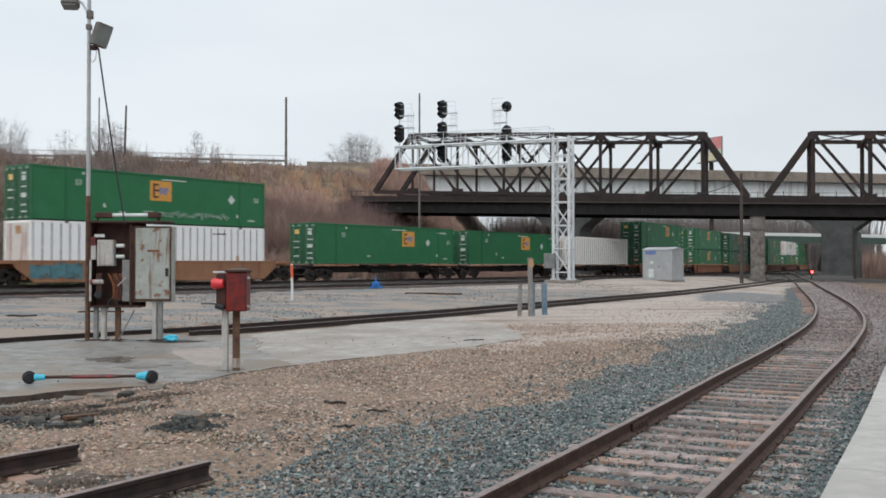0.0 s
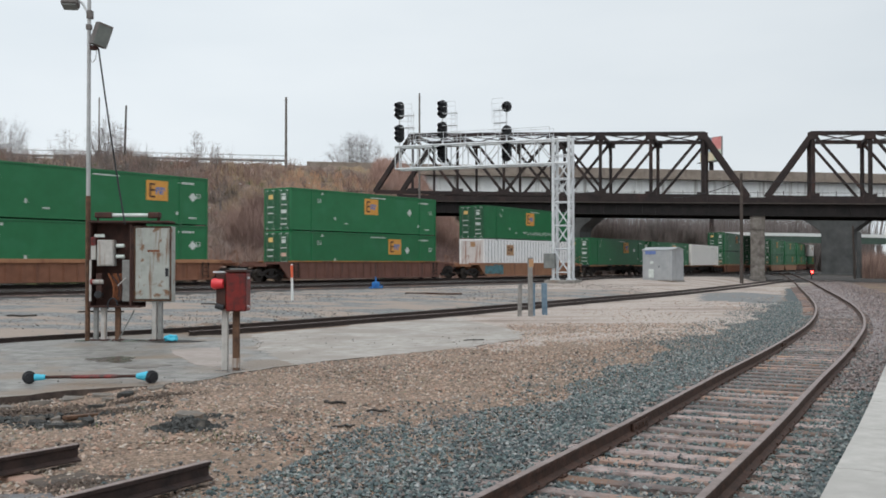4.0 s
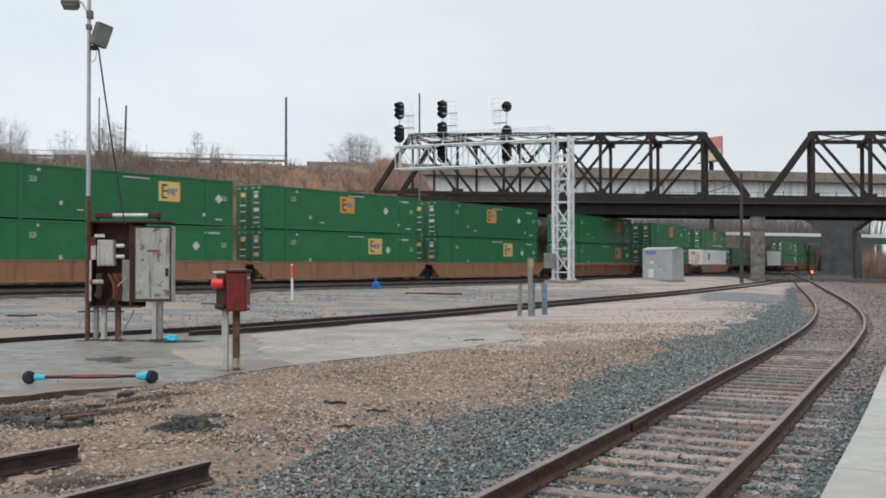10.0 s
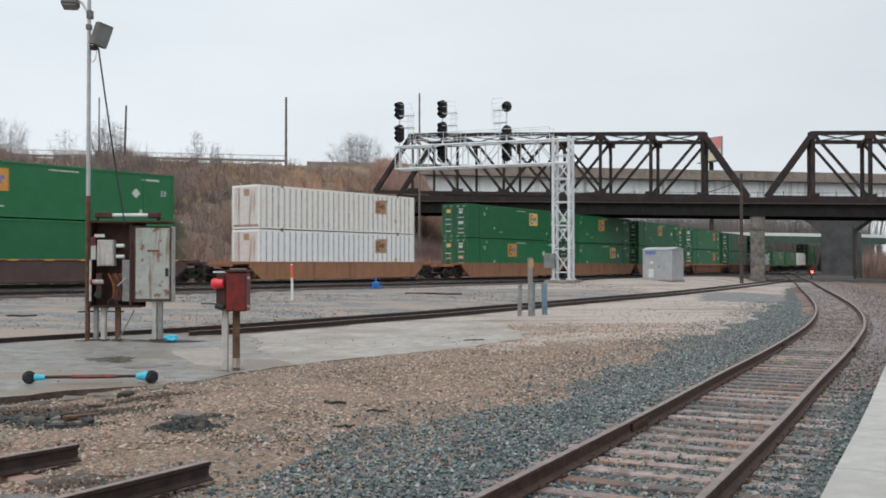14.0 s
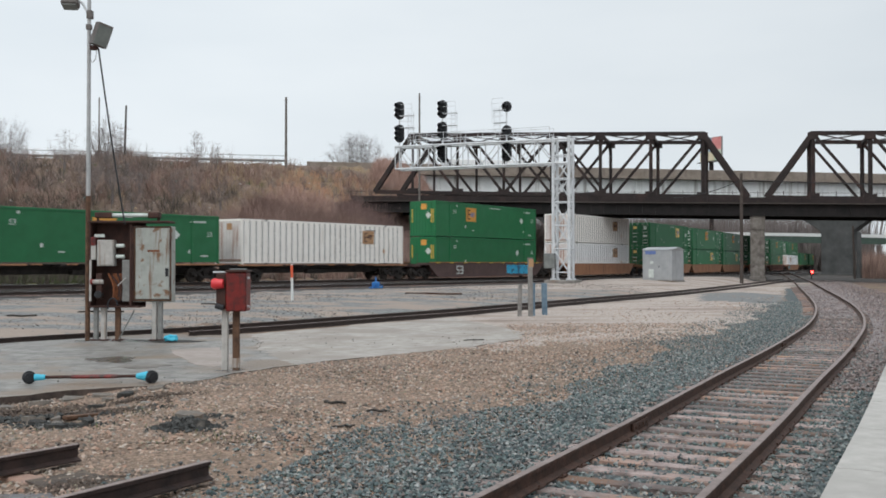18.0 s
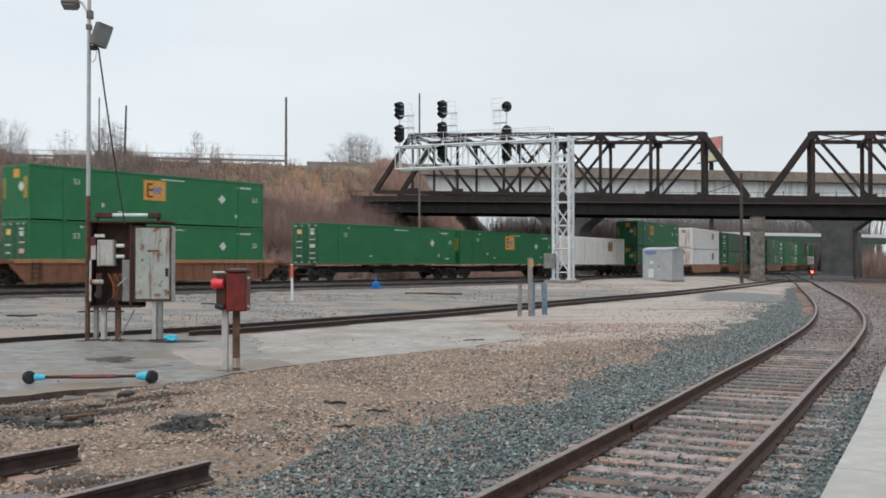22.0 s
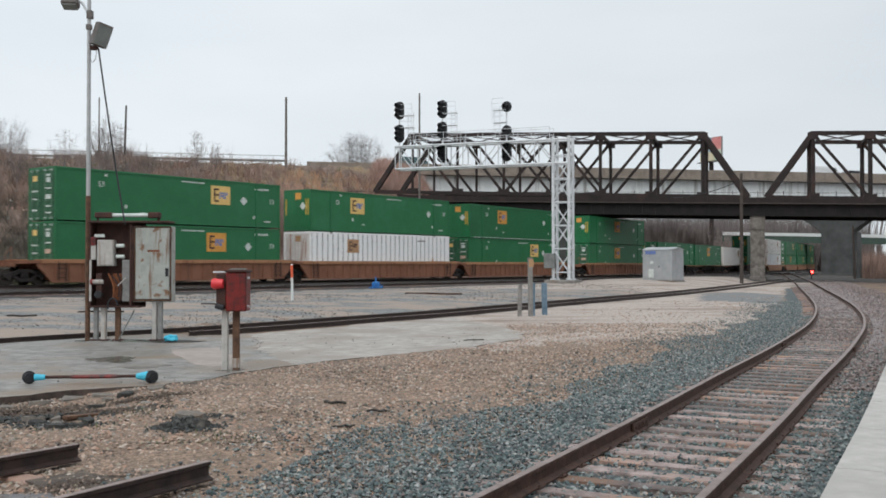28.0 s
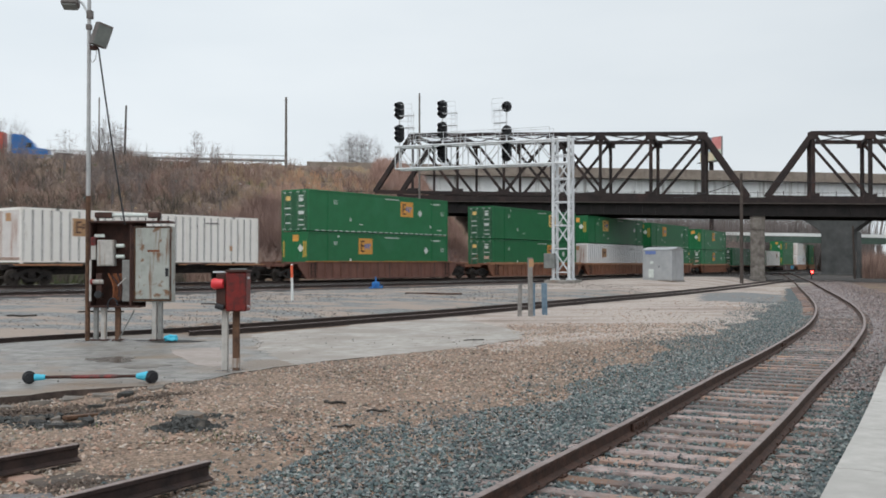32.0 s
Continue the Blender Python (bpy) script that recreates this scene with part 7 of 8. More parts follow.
TAWNY = stones("tawny_weeds", [(0.27, 0.20, 0.145), (0.36, 0.275, 0.205), (0.19, 0.14, 0.105), (0.42, 0.33, 0.26)])
OLIVE = stones("olive_weeds", [(0.14, 0.125, 0.065), (0.20, 0.175, 0.095), (0.10, 0.085, 0.05), (0.24, 0.20, 0.12)])
LITTER = stones("litter_scraps", [(0.52, 0.49, 0.46), (0.38, 0.34, 0.30), (0.12, 0.22, 0.20), (0.42, 0.32, 0.18), (0.48, 0.36, 0.33), (0.33, 0.16, 0.13), (0.42, 0.41, 0.40)])
BARK = surface("winter_bark", (0.13, 0.11, 0.105), (0.22, 0.19, 0.183), 5, 0.9, 0, 0.3, 15)


def brush(name, pts, height, twigs, width, material, label, seed, spread=0.55, category="brush"):
    """Bare shrubs: at each point a fan of thin bent twigs, all in one object."""
    rng = np.random.RandomState(seed)
    n = len(pts)
    base = np.repeat(np.asarray(pts), twigs, 0)
    m = n * twigs
    h = np.repeat(rng.uniform(height[0], height[1], n), twigs) * rng.uniform(0.45, 1.1, m)
    a = rng.uniform(0, 6.283, m)
    r = h * rng.uniform(0.05, spread, m)
    b0 = base + np.stack([rng.uniform(-0.3, 0.3, m), rng.uniform(-0.3, 0.3, m), np.full(m, -0.1)], 1)
    mid = b0 + np.stack([np.cos(a) * r * 0.4, np.sin(a) * r * 0.4, h * 0.55], 1)
    tip = b0 + np.stack([np.cos(a) * r, np.sin(a) * r, h], 1)
    side = np.stack([-np.sin(a * 1.7), np.cos(a * 1.7), np.zeros(m)], 1)
    side[:, 1] *= 0.4
    w = (width * rng.uniform(0.5, 1.4, m))[:, None]
    v = np.stack([b0 - side * w, b0 + side * w, mid + side * w * 0.75, mid - side * w * 0.75, tip], 1).reshape(-1, 3)
    o = (np.arange(m) * 5)[:, None]
    quad = (o + np.array([0, 1, 2, 3])).tolist()
    tri = (o + np.array([3, 2, 4])).tolist()
    ob = sheet(name, v, quad + tri, material)
    return tagged(ob, label, category, kind="stuff")


def bank_points(count, seed, test, x0=-75, x1=4, y0=45, y1=136):
    rng = np.random.RandomState(seed)
    p = np.stack([rng.uniform(x0, x1, count), rng.uniform(y0, y1, count)], 1)
    n = train_offset(p[:, 0], p[:, 1])
    m = road_offset(p[:, 0], p[:, 1])
    k = (n > 10.5) & (m < -7.0) & test(p[:, 0], p[:, 1], n, m) & (p[:, 0] > -0.55 * p[:, 1])
    p = p[k]
    return np.column_stack([p, ground_z(p[:, 0], p[:, 1])])


at_foot = lambda x, y, n: (x < -0.265 * y) & (n < 32 + 4 * np.sin(x * 0.4) + 3 * np.sin(y * 0.23))
noisy = lambda x, y: np.sin(x * 0.21 + 1.3) * np.cos(y * 0.17) + 0.6 * np.sin(x * 0.53 - y * 0.31)
brush("brush", bank_points(5200, 31, lambda x, y, n, m: ((n < 26) | (noisy(x, y) > 0.1)) & (m < -11) & ~at_foot(x, y, n)), (0.9, 2.6), 30, 0.022, TWIG_RED, "tangled reddish-brown leafless brush on the bank", 41, 1.25)
brush("brush", bank_points(4600, 32, lambda x, y, n, m: (noisy(x + 7, y) > -0.35) & (m < -10) & ~at_foot(x, y, n)), (0.7, 2.2), 26, 0.022, TWIG_GREY, "grey-brown leafless brush on the bank", 42, 1.25)
brush("dry_grass", bank_points(4200, 33, lambda x, y, n, m: (m > -22) & (noisy(x, y + 9) > -0.3)), (0.2, 0.5), 10, 0.04, STRAW, "tawny dry grass high on the bank", 43, 0.5, "grass")
brush("dry_grass", bank_points(4200, 34, lambda x, y, n, m: (x > -28) & (m > -30) & (m < -12.5)), (0.6, 1.7), 18, 0.03, STRAW, "tall tawny reeds near the bridge end", 44, 0.35, "grass")
brush("dry_grass", bank_points(9000, 54, lambda x, y, n, m: (x > -20) & (x < -6) & (m > -26) & (m < -12)), (0.7, 1.7), 16, 0.035, REED, "tall orange-brown reeds by the bridge end", 55, 0.35, "grass")
brush("brush", bank_points(3600, 61, lambda x, y, n, m: (n < 22) & (m < -10) & ~at_foot(x, y, n), y0=42), (0.8, 2.2), 26, 0.024, TWIG_RED, "tangled reddish-brown brush low on the bank", 62, 0.8)
brush("brush", bank_points(16000, 64, lambda x, y, n, m: (x < -0.27 * y) & (n < 33 + 4 * noisy(x, y)) & (noisy(y, x) > -0.9), x0=-60, x1=-12, y0=42, y1=112), (0.6, 2.0), 26, 0.024, TWIG_DARK, "dark tangled brush at the foot of the bank", 68, 0.8)
brush("grass", bank_points(9000, 65, lambda x, y, n, m: (x < -0.31 * y) & (n < 20 + 5 * noisy(x, y)), x0=-44, x1=-12, y0=42, y1=80), (0.4, 1.1), 12, 0.035, GREEN_BLADES, "green weeds at the foot of the bank", 69, 0.7, "grass")
rb = np.random.RandomState(56)
eb = np.stack([rb.uniform(-9, 10, 6000), rb.uniform(99, 132, 6000)], 1)
ez, en = ground_z(eb[:, 0], eb[:, 1]), train_offset(eb[:, 0], eb[:, 1])
em = road_offset(eb[:, 0], eb[:, 1])
eq = (eb[:, 0] - BR_O.x) * BR_N.x + (eb[:, 1] - BR_O.y) * BR_N.y
ek = (en > 8) & (em < -3) & ~((eq > -2.0) & (eq < 9.5) & (ez > 4.2))
brush("brush", np.column_stack([eb, ez])[ek], (0.8, 2.2), 26, 0.028, TWIG_WARM, "warm brown brush under the bridge ends", 63, 0.6)
bp = np.stack([rb.uniform(-20.0, -4.5, 1500), rb.uniform(90.0, 104.0, 1500)], 1)
bq = (bp[:, 0] - BR_O.x) * BR_N.x + (bp[:, 1] - BR_O.y) * BR_N.y
bp = bp[(train_offset(bp[:, 0], bp[:, 1]) > 9) & (bq < -2.0)]
bz = np.column_stack([bp, ground_z(bp[:, 0], bp[:, 1])])
brush("brush", bz[::2], (1.6, 4.6), 60, 0.014, TWIG_RED, "tall tangled reddish-brown brush before the bridge end", 57, 0.85)
brush("brush", bz[1::2], (1.2, 4.2), 60, 0.014, TWIG_PLUM, "purplish-brown leafless brush before the bridge end", 157, 0.95)


def before_bridge(count, b0, b1, n0, n1):
    """Points before the near truss, by the bridge's own measures."""
    b, n = rb.uniform(b0, b1, count), rb.uniform(n0, n1, count)
    x, y = BR_O.x + BR_D.x * b + BR_N.x * n, BR_O.y + BR_D.y * b + BR_N.y * n
    return np.column_stack([x, y, ground_z(x, y)])


brush("brush", before_bridge(150, -47, -38, -8, -2.2), (1.2, 3.0), 34, 0.024, TWIG_WARM, "warm brown brush against the bridge end", 161, 0.8)
brush("brush", before_bridge(130, -38.5, -33, -8, -2.2), (2.2, 4.6), 70, 0.013, TWIG_PLUM, "purplish-brown leafless brush before the bridge end", 162, 0.6)
brush("brush", before_bridge(110, -33, -26, -7, -2.2), (1.8, 4.4), 64, 0.013, TWIG_PLUM, "purplish-brown leafless brush under the bridge end", 163, 0.7)
tp2 = np.stack([rb.uniform(8, 74, 1500), rb.uniform(150, 205, 1500)], 1)
tn = train_offset(tp2[:, 0], tp2[:, 1])
tp2 = tp2[(tn > 7) & (tn < 40)]
brush("brush", np.column_stack([tp2, np.zeros(len(tp2))]), (5, 10), 26, 0.05, TWIG_WOOD, "brown leafless thicket beyond the bridges", 58, 0.35)
brush("brush", bank_points(2600, 36, lambda x, y, n, m: (n < 15) & (noisy(x, y) > -1.2), y0=40), (0.7, 1.8), 26, 0.03, TWIG_DARK, "dark weedy brush at the foot of the bank", 48, 0.7)
brush("brush", bank_points(2600, 37, lambda x, y, n, m: (x < -0.30 * y) & (noisy(x, y) > -0.2) & (m < -12)), (0.8, 2.4), 26, 0.024, TWIG_DARK, "dark leafless brush on the bank", 49, 0.7)
brush("grass", bank_points(1800, 38, lambda x, y, n, m: (x < -0.36 * y) & (n < 26), y0=40), (0.3, 0.8), 12, 0.04, GREEN_BLADES, "green weeds at the foot of the bank", 50, 0.7, "grass")
brush("brush", bank_points(4300, 141, lambda x, y, n, m: (noisy(x * 1.7 + 3, y * 1.6) > 0.55) & (m < -9) & (x < -23)), (0.9, 2.3), 26, 0.026, TWIG_DARK, "dark clumps of leafless brush over the bank", 142, 1.1)
brush("grass", bank_points(2600, 143, lambda x, y, n, m: (noisy(x * 1.4, y * 1.9 + 5) > 0.5) & (m < -8) & (m > -40)), (0.3, 0.8), 12, 0.04, GREEN_BLADES, "dull green weeds in patches over the bank", 144, 0.7, "grass")
brush("dry_grass", bank_points(5200, 171, lambda x, y, n, m: (noisy(x * 2.3 + 1, y * 2.1 + 4) > 0.35) & (m < -8) & (x < -16) & ~at_foot(x, y, n)), (0.5, 1.5), 26, 0.02, TAWNY, "tawny withered weeds in patches over the bank", 172, 1.1, "grass")
brush("grass", bank_points(2600, 173, lambda x, y, n, m: (noisy(x * 2.9 + 6, y * 2.4) > 0.8) & (m < -8) & (x < -16)), (0.4, 1.2), 22, 0.02, OLIVE, "olive-brown weeds in patches over the bank", 174, 1.0, "grass")
lp = bank_points(1500, 39, lambda x, y, n, m: (n > 20) & (m < -8))
scatter("litter", lp + np.array([0, -0.6, 1.3]), (0.04, 0.15), LITTER, "scraps of pale and coloured litter caught in the brush", 51)
pts = []
rr = np.random.RandomState(35)
for i in range(900):
    x, y = rr.uniform(52, 80), rr.uniform(112, 150)
    if x < 0.43 * y:
        continue
    pts.append((x, y, bank_z(x, y)))
brush("brush", pts, (1.4, 4.4), 34, 0.03, TWIG_RED, "reddish-brown leafless brush by the bridge", 45)
pts = []
for i in range(1300):
    x = rr.uniform(18, 116)
    pts.append((x, 268 + rr.uniform(-12, 40), -0.2))
brush("far_woods", pts, (9, 19), 40, 0.11, TWIG_HAZE, "far belt of leafless grey-brown woods", 46, 0.35, "woods")
pts = [(rr.uniform(112, 200), 268 + rr.uniform(-12, 40), -0.2) for i in range(300)]
brush("far_woods", pts, (3, 7), 34, 0.10, TWIG_WOOD, "low leafless scrub far beyond the bridges", 146, 0.4, "woods")
pts = [(rr.uniform(-14, 30), rr.uniform(150, 185), 0.0) for i in range(260)]
brush("far_woods", pts, (5, 11), 34, 0.07, TWIG_GREY, "leafless thicket behind the bridges", 47, 0.4, "woods")


def bare_tree(x, y, z, height, spread, seed, stems=9, twigs=46, fine=0.022):
    """Several stems that fork again and again, filling a rounded crown."""
    rng = random.Random(seed)
    th = thing("bare_tree", "leafless winter tree with a fine twiggy crown", "tree", "bare trees", m=pose(x, y, z))
    tb, cb = bmesh.new(), bmesh.new()
    rod(tb, (0, 0, -0.5), (0, 0, height * 0.22), 0.02 * height + 0.05, 0.016 * height + 0.04, n=8)

    def twig(p, q, r):
        dv = (q - p).normalized()
        s = dv.cross(Vector((0.1, 1, 0.05))).normalized()
        u = dv.cross(s)
        ring = [cb.verts.new(p + s * r), cb.verts.new(p - s * r * 0.5 + u * r), cb.verts.new(p - s * r * 0.5 - u * r)]
        tip = cb.verts.new(q)
        for i in range(3):
            cb.faces.new((ring[i], ring[(i + 1) % 3], tip))
    for i in range(stems):
        a = 2 * math.pi * (i + rng.random()) / stems
        lean = rng.uniform(0.1, 1.0)
        p = Vector((0, 0, height * rng.uniform(0.08, 0.24)))
        q = Vector((math.cos(a) * spread * lean, math.sin(a) * spread * lean, height * (1.02 - 0.42 * lean * lean) * rng.uniform(0.85, 1.0)))
        mid = p.lerp(q, 0.5) + Vector((math.cos(a) * spread * 0.12, math.sin(a) * spread * 0.12, -height * 0.03))
        pts = [p, p.lerp(mid, 0.5), mid, mid.lerp(q, 0.5), q]
        for j, (u, v) in enumerate(zip(pts[:-1], pts[1:])):
            r = 0.0042 * height * (1 - j * 0.22)
            rod(tb if j < 2 else cb, u, v, r, r * 0.78, n=5, caps=False)
        for k in range(twigs):
            t = rng.uniform(0.25, 1.0)
            seg = min(3, int(t * 4))
            b = pts[seg].lerp(pts[seg + 1], t * 4 - seg)
            d = Vector((rng.uniform(-1, 1), rng.uniform(-1, 1), rng.uniform(-0.5, 0.9))).normalized()
            e = b + d * height * rng.uniform(0.05, 0.13)
            twig(b, e, fine)
            for l in range(2):
                d2 = (d + Vector((rng.uniform(-1, 1), rng.uniform(-1, 1), rng.uniform(-0.4, 0.8))) * 0.7).normalized()
                f = b.lerp(e, rng.uniform(0.3, 0.9))
                twig(f, f + d2 * height * rng.uniform(0.03, 0.09), fine * 0.75)
    part("trunk", tb, BARK, th)
    part("crown", cb, BARK, th)
    return th


for i, (x, y, h, sp, st, tw) in enumerate(((-72.5, 160.0, 10.5, 5.0, 16, 90), (-15.3, 173.0, 10.8, 6.8, 40, 120), (-46.0, 118.0, 6.0, 2.4, 8, 34),
                                           (-49.0, 112.0, 5.5, 2.4, 8, 34), (-30.0, 116.0, 5.0, 2.4, 8, 34), (-56.0, 124.0, 4.6, 2.4, 7, 30), (-38.0, 104.0, 5.5, 2.4, 8, 34), (-58.0, 108.0, 5.5, 2.4, 8, 34))):
    x, y, h, sp = x * FAR, y * FAR, h * FAR, sp * FAR
    bare_tree(x, y, far_z(14.0) if i == 1 else bank_z(x, y), h, sp, 60 + i, st, tw, 0.0075)
for i, (x, y, h, sp, st, tw) in enumerate(((-33.0, 97.0, 6.6, 2.2, 9, 40), (-30.4, 95.0, 5.6, 1.9, 8, 36), (-35.6, 99.0, 6.2, 2.0, 8, 36), (-32.2, 103.0, 6.0, 2.2, 9, 40),
                                           (-28.0, 101.0, 4.4, 1.6, 7, 32), (-23.6, 103.0, 5.2, 1.8, 8, 34), (-40.6, 117.0, 6.0, 1.8, 10, 44), (-38.8, 116.0, 5.4, 1.6, 9, 44), (-42.2, 118.0, 5.2, 1.7, 9, 44), (-29.6, 117.0, 5.0, 1.5, 8, 40), (-27.6, 118.0, 3.6, 1.2, 6, 30), (-43.0, 98.0, 5.0, 2.0, 8, 34))):
    bare_tree(x, y, bank_z(x, y), h, sp, 180 + i, st, tw, 0.011)
rs = np.random.RandomState(95)


def roadside(x0, x1, count, y=124.0):
    """Points in a row along the road on the bank."""
    x = rs.uniform(x0, x1, count)
    yy = y + 0.21 * (x + 45) + rs.uniform(-1.5, 1.0, count)
    return np.column_stack([x, yy, ground_z(x, yy)])


brush("brush", roadside(-49.0, -38.0, 90), (0.7, 1.9), 34, 0.020, TWIG_GREY, "low leafless bushes along the road on the bank", 96, 0.9)
brush("brush", roadside(-44.0, -40.0, 20), (1.6, 3.2), 44, 0.020, TWIG_GREY, "taller leafless bushes along the road on the bank", 97, 0.6)
brush("brush", roadside(-32.5, -26.0, 14), (1.2, 3.4), 24, 0.016, TWIG_WOOD, "thin leafless saplings along the road on the bank", 98, 0.4)
brush("brush", roadside(-25.0, -18.0, 7), (0.8, 1.7), 18, 0.016, TWIG_WOOD, "thin leafless saplings along the road on the bank", 99, 0.4)
rw = np.random.RandomState(66)
wp = np.vstack([np.stack([rw.normal(cx, sx, k), rw.normal(cy, sy, k)], 1) for cx, cy, sx, sy, k in
                ((-2.6, 10.6, 0.2, 0.12, 16), (-2.35, 9.0, 0.15, 0.1, 10), (-3.7, 12.6, 0.4, 0.2, 18), (-4.6, 11.3, 0.5, 0.2, 16), (3.1, 9.0, 0.15, 0.5, 10), (4.4, 11.5, 0.2, 0.6, 10))])
brush("grass", np.column_stack([wp, ground_z(wp[:, 0], wp[:, 1]) + 0.06]), (0.05, 0.11), 9, 0.006, GREEN_BLADES, "small green weeds in the gravel", 67, 0.9, "grass")


wq = np.stack([rw.uniform(-7, 3.5, 420), rw.uniform(9.5, 17, 420)], 1)
wq = wq[off_pad(wq) & (wq[:, 0] > -0.47 * wq[:, 1]) & (np.sin(wq[:, 0] * 2.1) + np.sin(wq[:, 1] * 1.7) > -0.2)]
brush("grass", np.column_stack([wq, ground_z(wq[:, 0], wq[:, 1]) + 0.09]), (0.02, 0.06), 7, 0.006, OLIVE, "sparse olive weeds in the gravel", 175, 1.3, "grass")


# ---- clutter on the ground ----
SOIL = surface("black_oily_soil", (0.018, 0.016, 0.015), (0.055, 0.048, 0.042), 9, 0.9, 0, 0.8, 25)
ASPHALT_LUMP = surface("broken_old_asphalt", (0.014, 0.014, 0.014), (0.06, 0.057, 0.052), 7, 0.85, 0, 0.8, 25, stain=(0.17, 0.15, 0.13), stain_scale=3, stain_at=(0.56, 0.66))
SOIL_BROWN = surface("trodden_brown_soil", (0.03, 0.024, 0.02), (0.15, 0.115, 0.09), 6, 0.9, 0, 0.9, 22)
STONE_DARK = stones("dark_rubble", [(0.02, 0.022, 0.022), (0.06, 0.064, 0.062), (0.035, 0.035, 0.034), (0.10, 0.10, 0.095)])
STONE_BROWN = stones("brown_clods", [(0.07, 0.05, 0.04), (0.12, 0.085, 0.065), (0.05, 0.038, 0.032), (0.16, 0.12, 0.09)])


def heap(cx, cy, rx, ry, count, seed, turn=0.0, high=0.06):
    rng = np.random.RandomState(seed)
    u, v = rng.normal(0, 0.45, count), rng.normal(0, 0.45, count)
    c, s = math.cos(turn), math.sin(turn)
    x = cx + u * rx * c - v * ry * s
    y = cy + u * rx * s + v * ry * c
    z = ground_z(x, y) + high * np.exp(-(u * u + v * v) * 3) * rng.uniform(0.1, 1, count)
    return np.column_stack([x, y, z])


scatter("rubble", heap(-2.95, 11.15, 0.40, 0.34, 420, 71, 0.2, 0.14), (0.014, 0.05), STONE_DARK, "heap of dark broken asphalt rubble", 72)
scatter("rubble", heap(-4.65, 11.7, 0.75, 0.22, 240, 73, -0.15, 0.05), (0.012, 0.04), STONE_DARK, "dark clods scattered over the gravel", 74)
scatter("rubble", heap(-4.6, 12.6, 1.2, 0.35, 420, 75, 0.25, 0.06), (0.012, 0.045), STONE_BROWN, "brown earth clods along the pad's edge", 76)
scatter("rubble", heap(-3.0, 11.9, 0.5, 0.25, 160, 77, 0.2, 0.05), (0.012, 0.04), STONE_DARK, "dark clods along the pad's edge", 78)
rg2 = np.random.RandomState(79)
dp = np.stack([rg2.uniform(-7, 5, 900), 8 + 13 * rg2.uniform(0, 1, 900)], 1)
dp = dp[(dp[:, 0] > -dp[:, 1] * 0.5) & off_pad(dp)]
scatter("rubble", np.column_stack([dp, ground_z(dp[:, 0], dp[:, 1]) + 0.005]), (0.01, 0.028), STONE_DARK, "dark stones strewn over the gravel", 80)


qp = np.stack([rg2.uniform(-9, 1.5, 900), rg2.uniform(12, 28, 900)], 1)
qp = qp[~off_pad(qp) & (np.abs(qp[:, 0]) < qp[:, 1] * 0.5) & (qp[:, 0] > np.interp(qp[:, 1], MID_TRACK[:, 1], MID_TRACK[:, 0]) + 2.8)]
qp = qp[(np.sin(qp[:, 0] * 1.3) + np.sin(qp[:, 1] * 0.9) + rg2.uniform(-1, 1, len(qp))) > 0.2]
scatter("rubble", np.column_stack([qp, np.full(len(qp), -0.112)]), (0.008, 0.024), STONE_MIX, "stray stones on the concrete pad", 92)


def chunk(x, y, r, seed):
    rng = random.Random(seed)
    th = thing("concrete_chunk", "broken lump of old concrete in the gravel", "rubble", "broken concrete lumps", m=pose(x, y, bank_z(x, y) - r * 0.12, rng.uniform(-9, 9), rng.uniform(-9, 9), rng.uniform(0, 360)))
    bm = bmesh.new()
    bmesh.ops.create_icosphere(bm, subdivisions=2, radius=r)
    for v in bm.verts:
        k = noise.noise(v.co * (2.2 / r) + Vector((seed, 0, 0)))
        v.co *= 1 + 0.35 * k
        v.co.z = min(v.co.z * 0.6, r * 0.42)
    part("lump", bm, CONCRETE if seed % 2 else PIER, th)


for i, (x, y, r) in enumerate(((-4.72, 11.5, 0.10), (-4.55, 11.55, 0.09), (-4.4, 11.5, 0.10), (-4.45, 11.2, 0.13), (-4.2, 11.15, 0.12), (-3.85, 11.25, 0.09), (-3.6, 12.4, 0.10), (-3.2, 12.9, 0.08), (-2.75, 10.75, 0.16), (-2.5, 10.95, 0.1), (-4.0, 12.75, 0.13),
                               (-3.75, 12.9, 0.10), (-4.9, 12.4, 0.12))):
    chunk(x - 0.35, y + 0.5, r * 0.8, i)


def fragment(x, y, r, thick, tilt, seed, mt, label, name="concrete_fragment", lift=0.0):
    """A flat broken piece of paving with a jagged outline and sloping broken sides."""
    rng = random.Random(seed)
    th = thing(name, label, "rubble", "broken paving pieces", m=pose(x, y, bank_z(x, y) + lift, tilt, rng.uniform(-6, 6), rng.uniform(0, 360)))
    k = 9
    ring = [(r * rng.uniform(0.65, 1.15) * math.cos(2 * math.pi * i / k), r * 0.75 * rng.uniform(0.65, 1.15) * math.sin(2 * math.pi * i / k)) for i in range(k)]
    bm = bmesh.new()
    top = [bm.verts.new((a, b, thick + rng.uniform(-0.008, 0.008))) for a, b in ring]
    low = [bm.verts.new((a * rng.uniform(1.0, 1.15), b * rng.uniform(1.0, 1.15), -0.06)) for a, b in ring]
    c = bm.verts.new((0, 0, thick + 0.012))
    for i in range(k):
        j = (i + 1) % k
        bm.faces.new((top[i], top[j], c))
        bm.faces.new((low[i], low[j], top[j], top[i]))
    bmesh.ops.recalc_face_normals(bm, faces=bm.faces)
    part("piece", bm, mt, th)


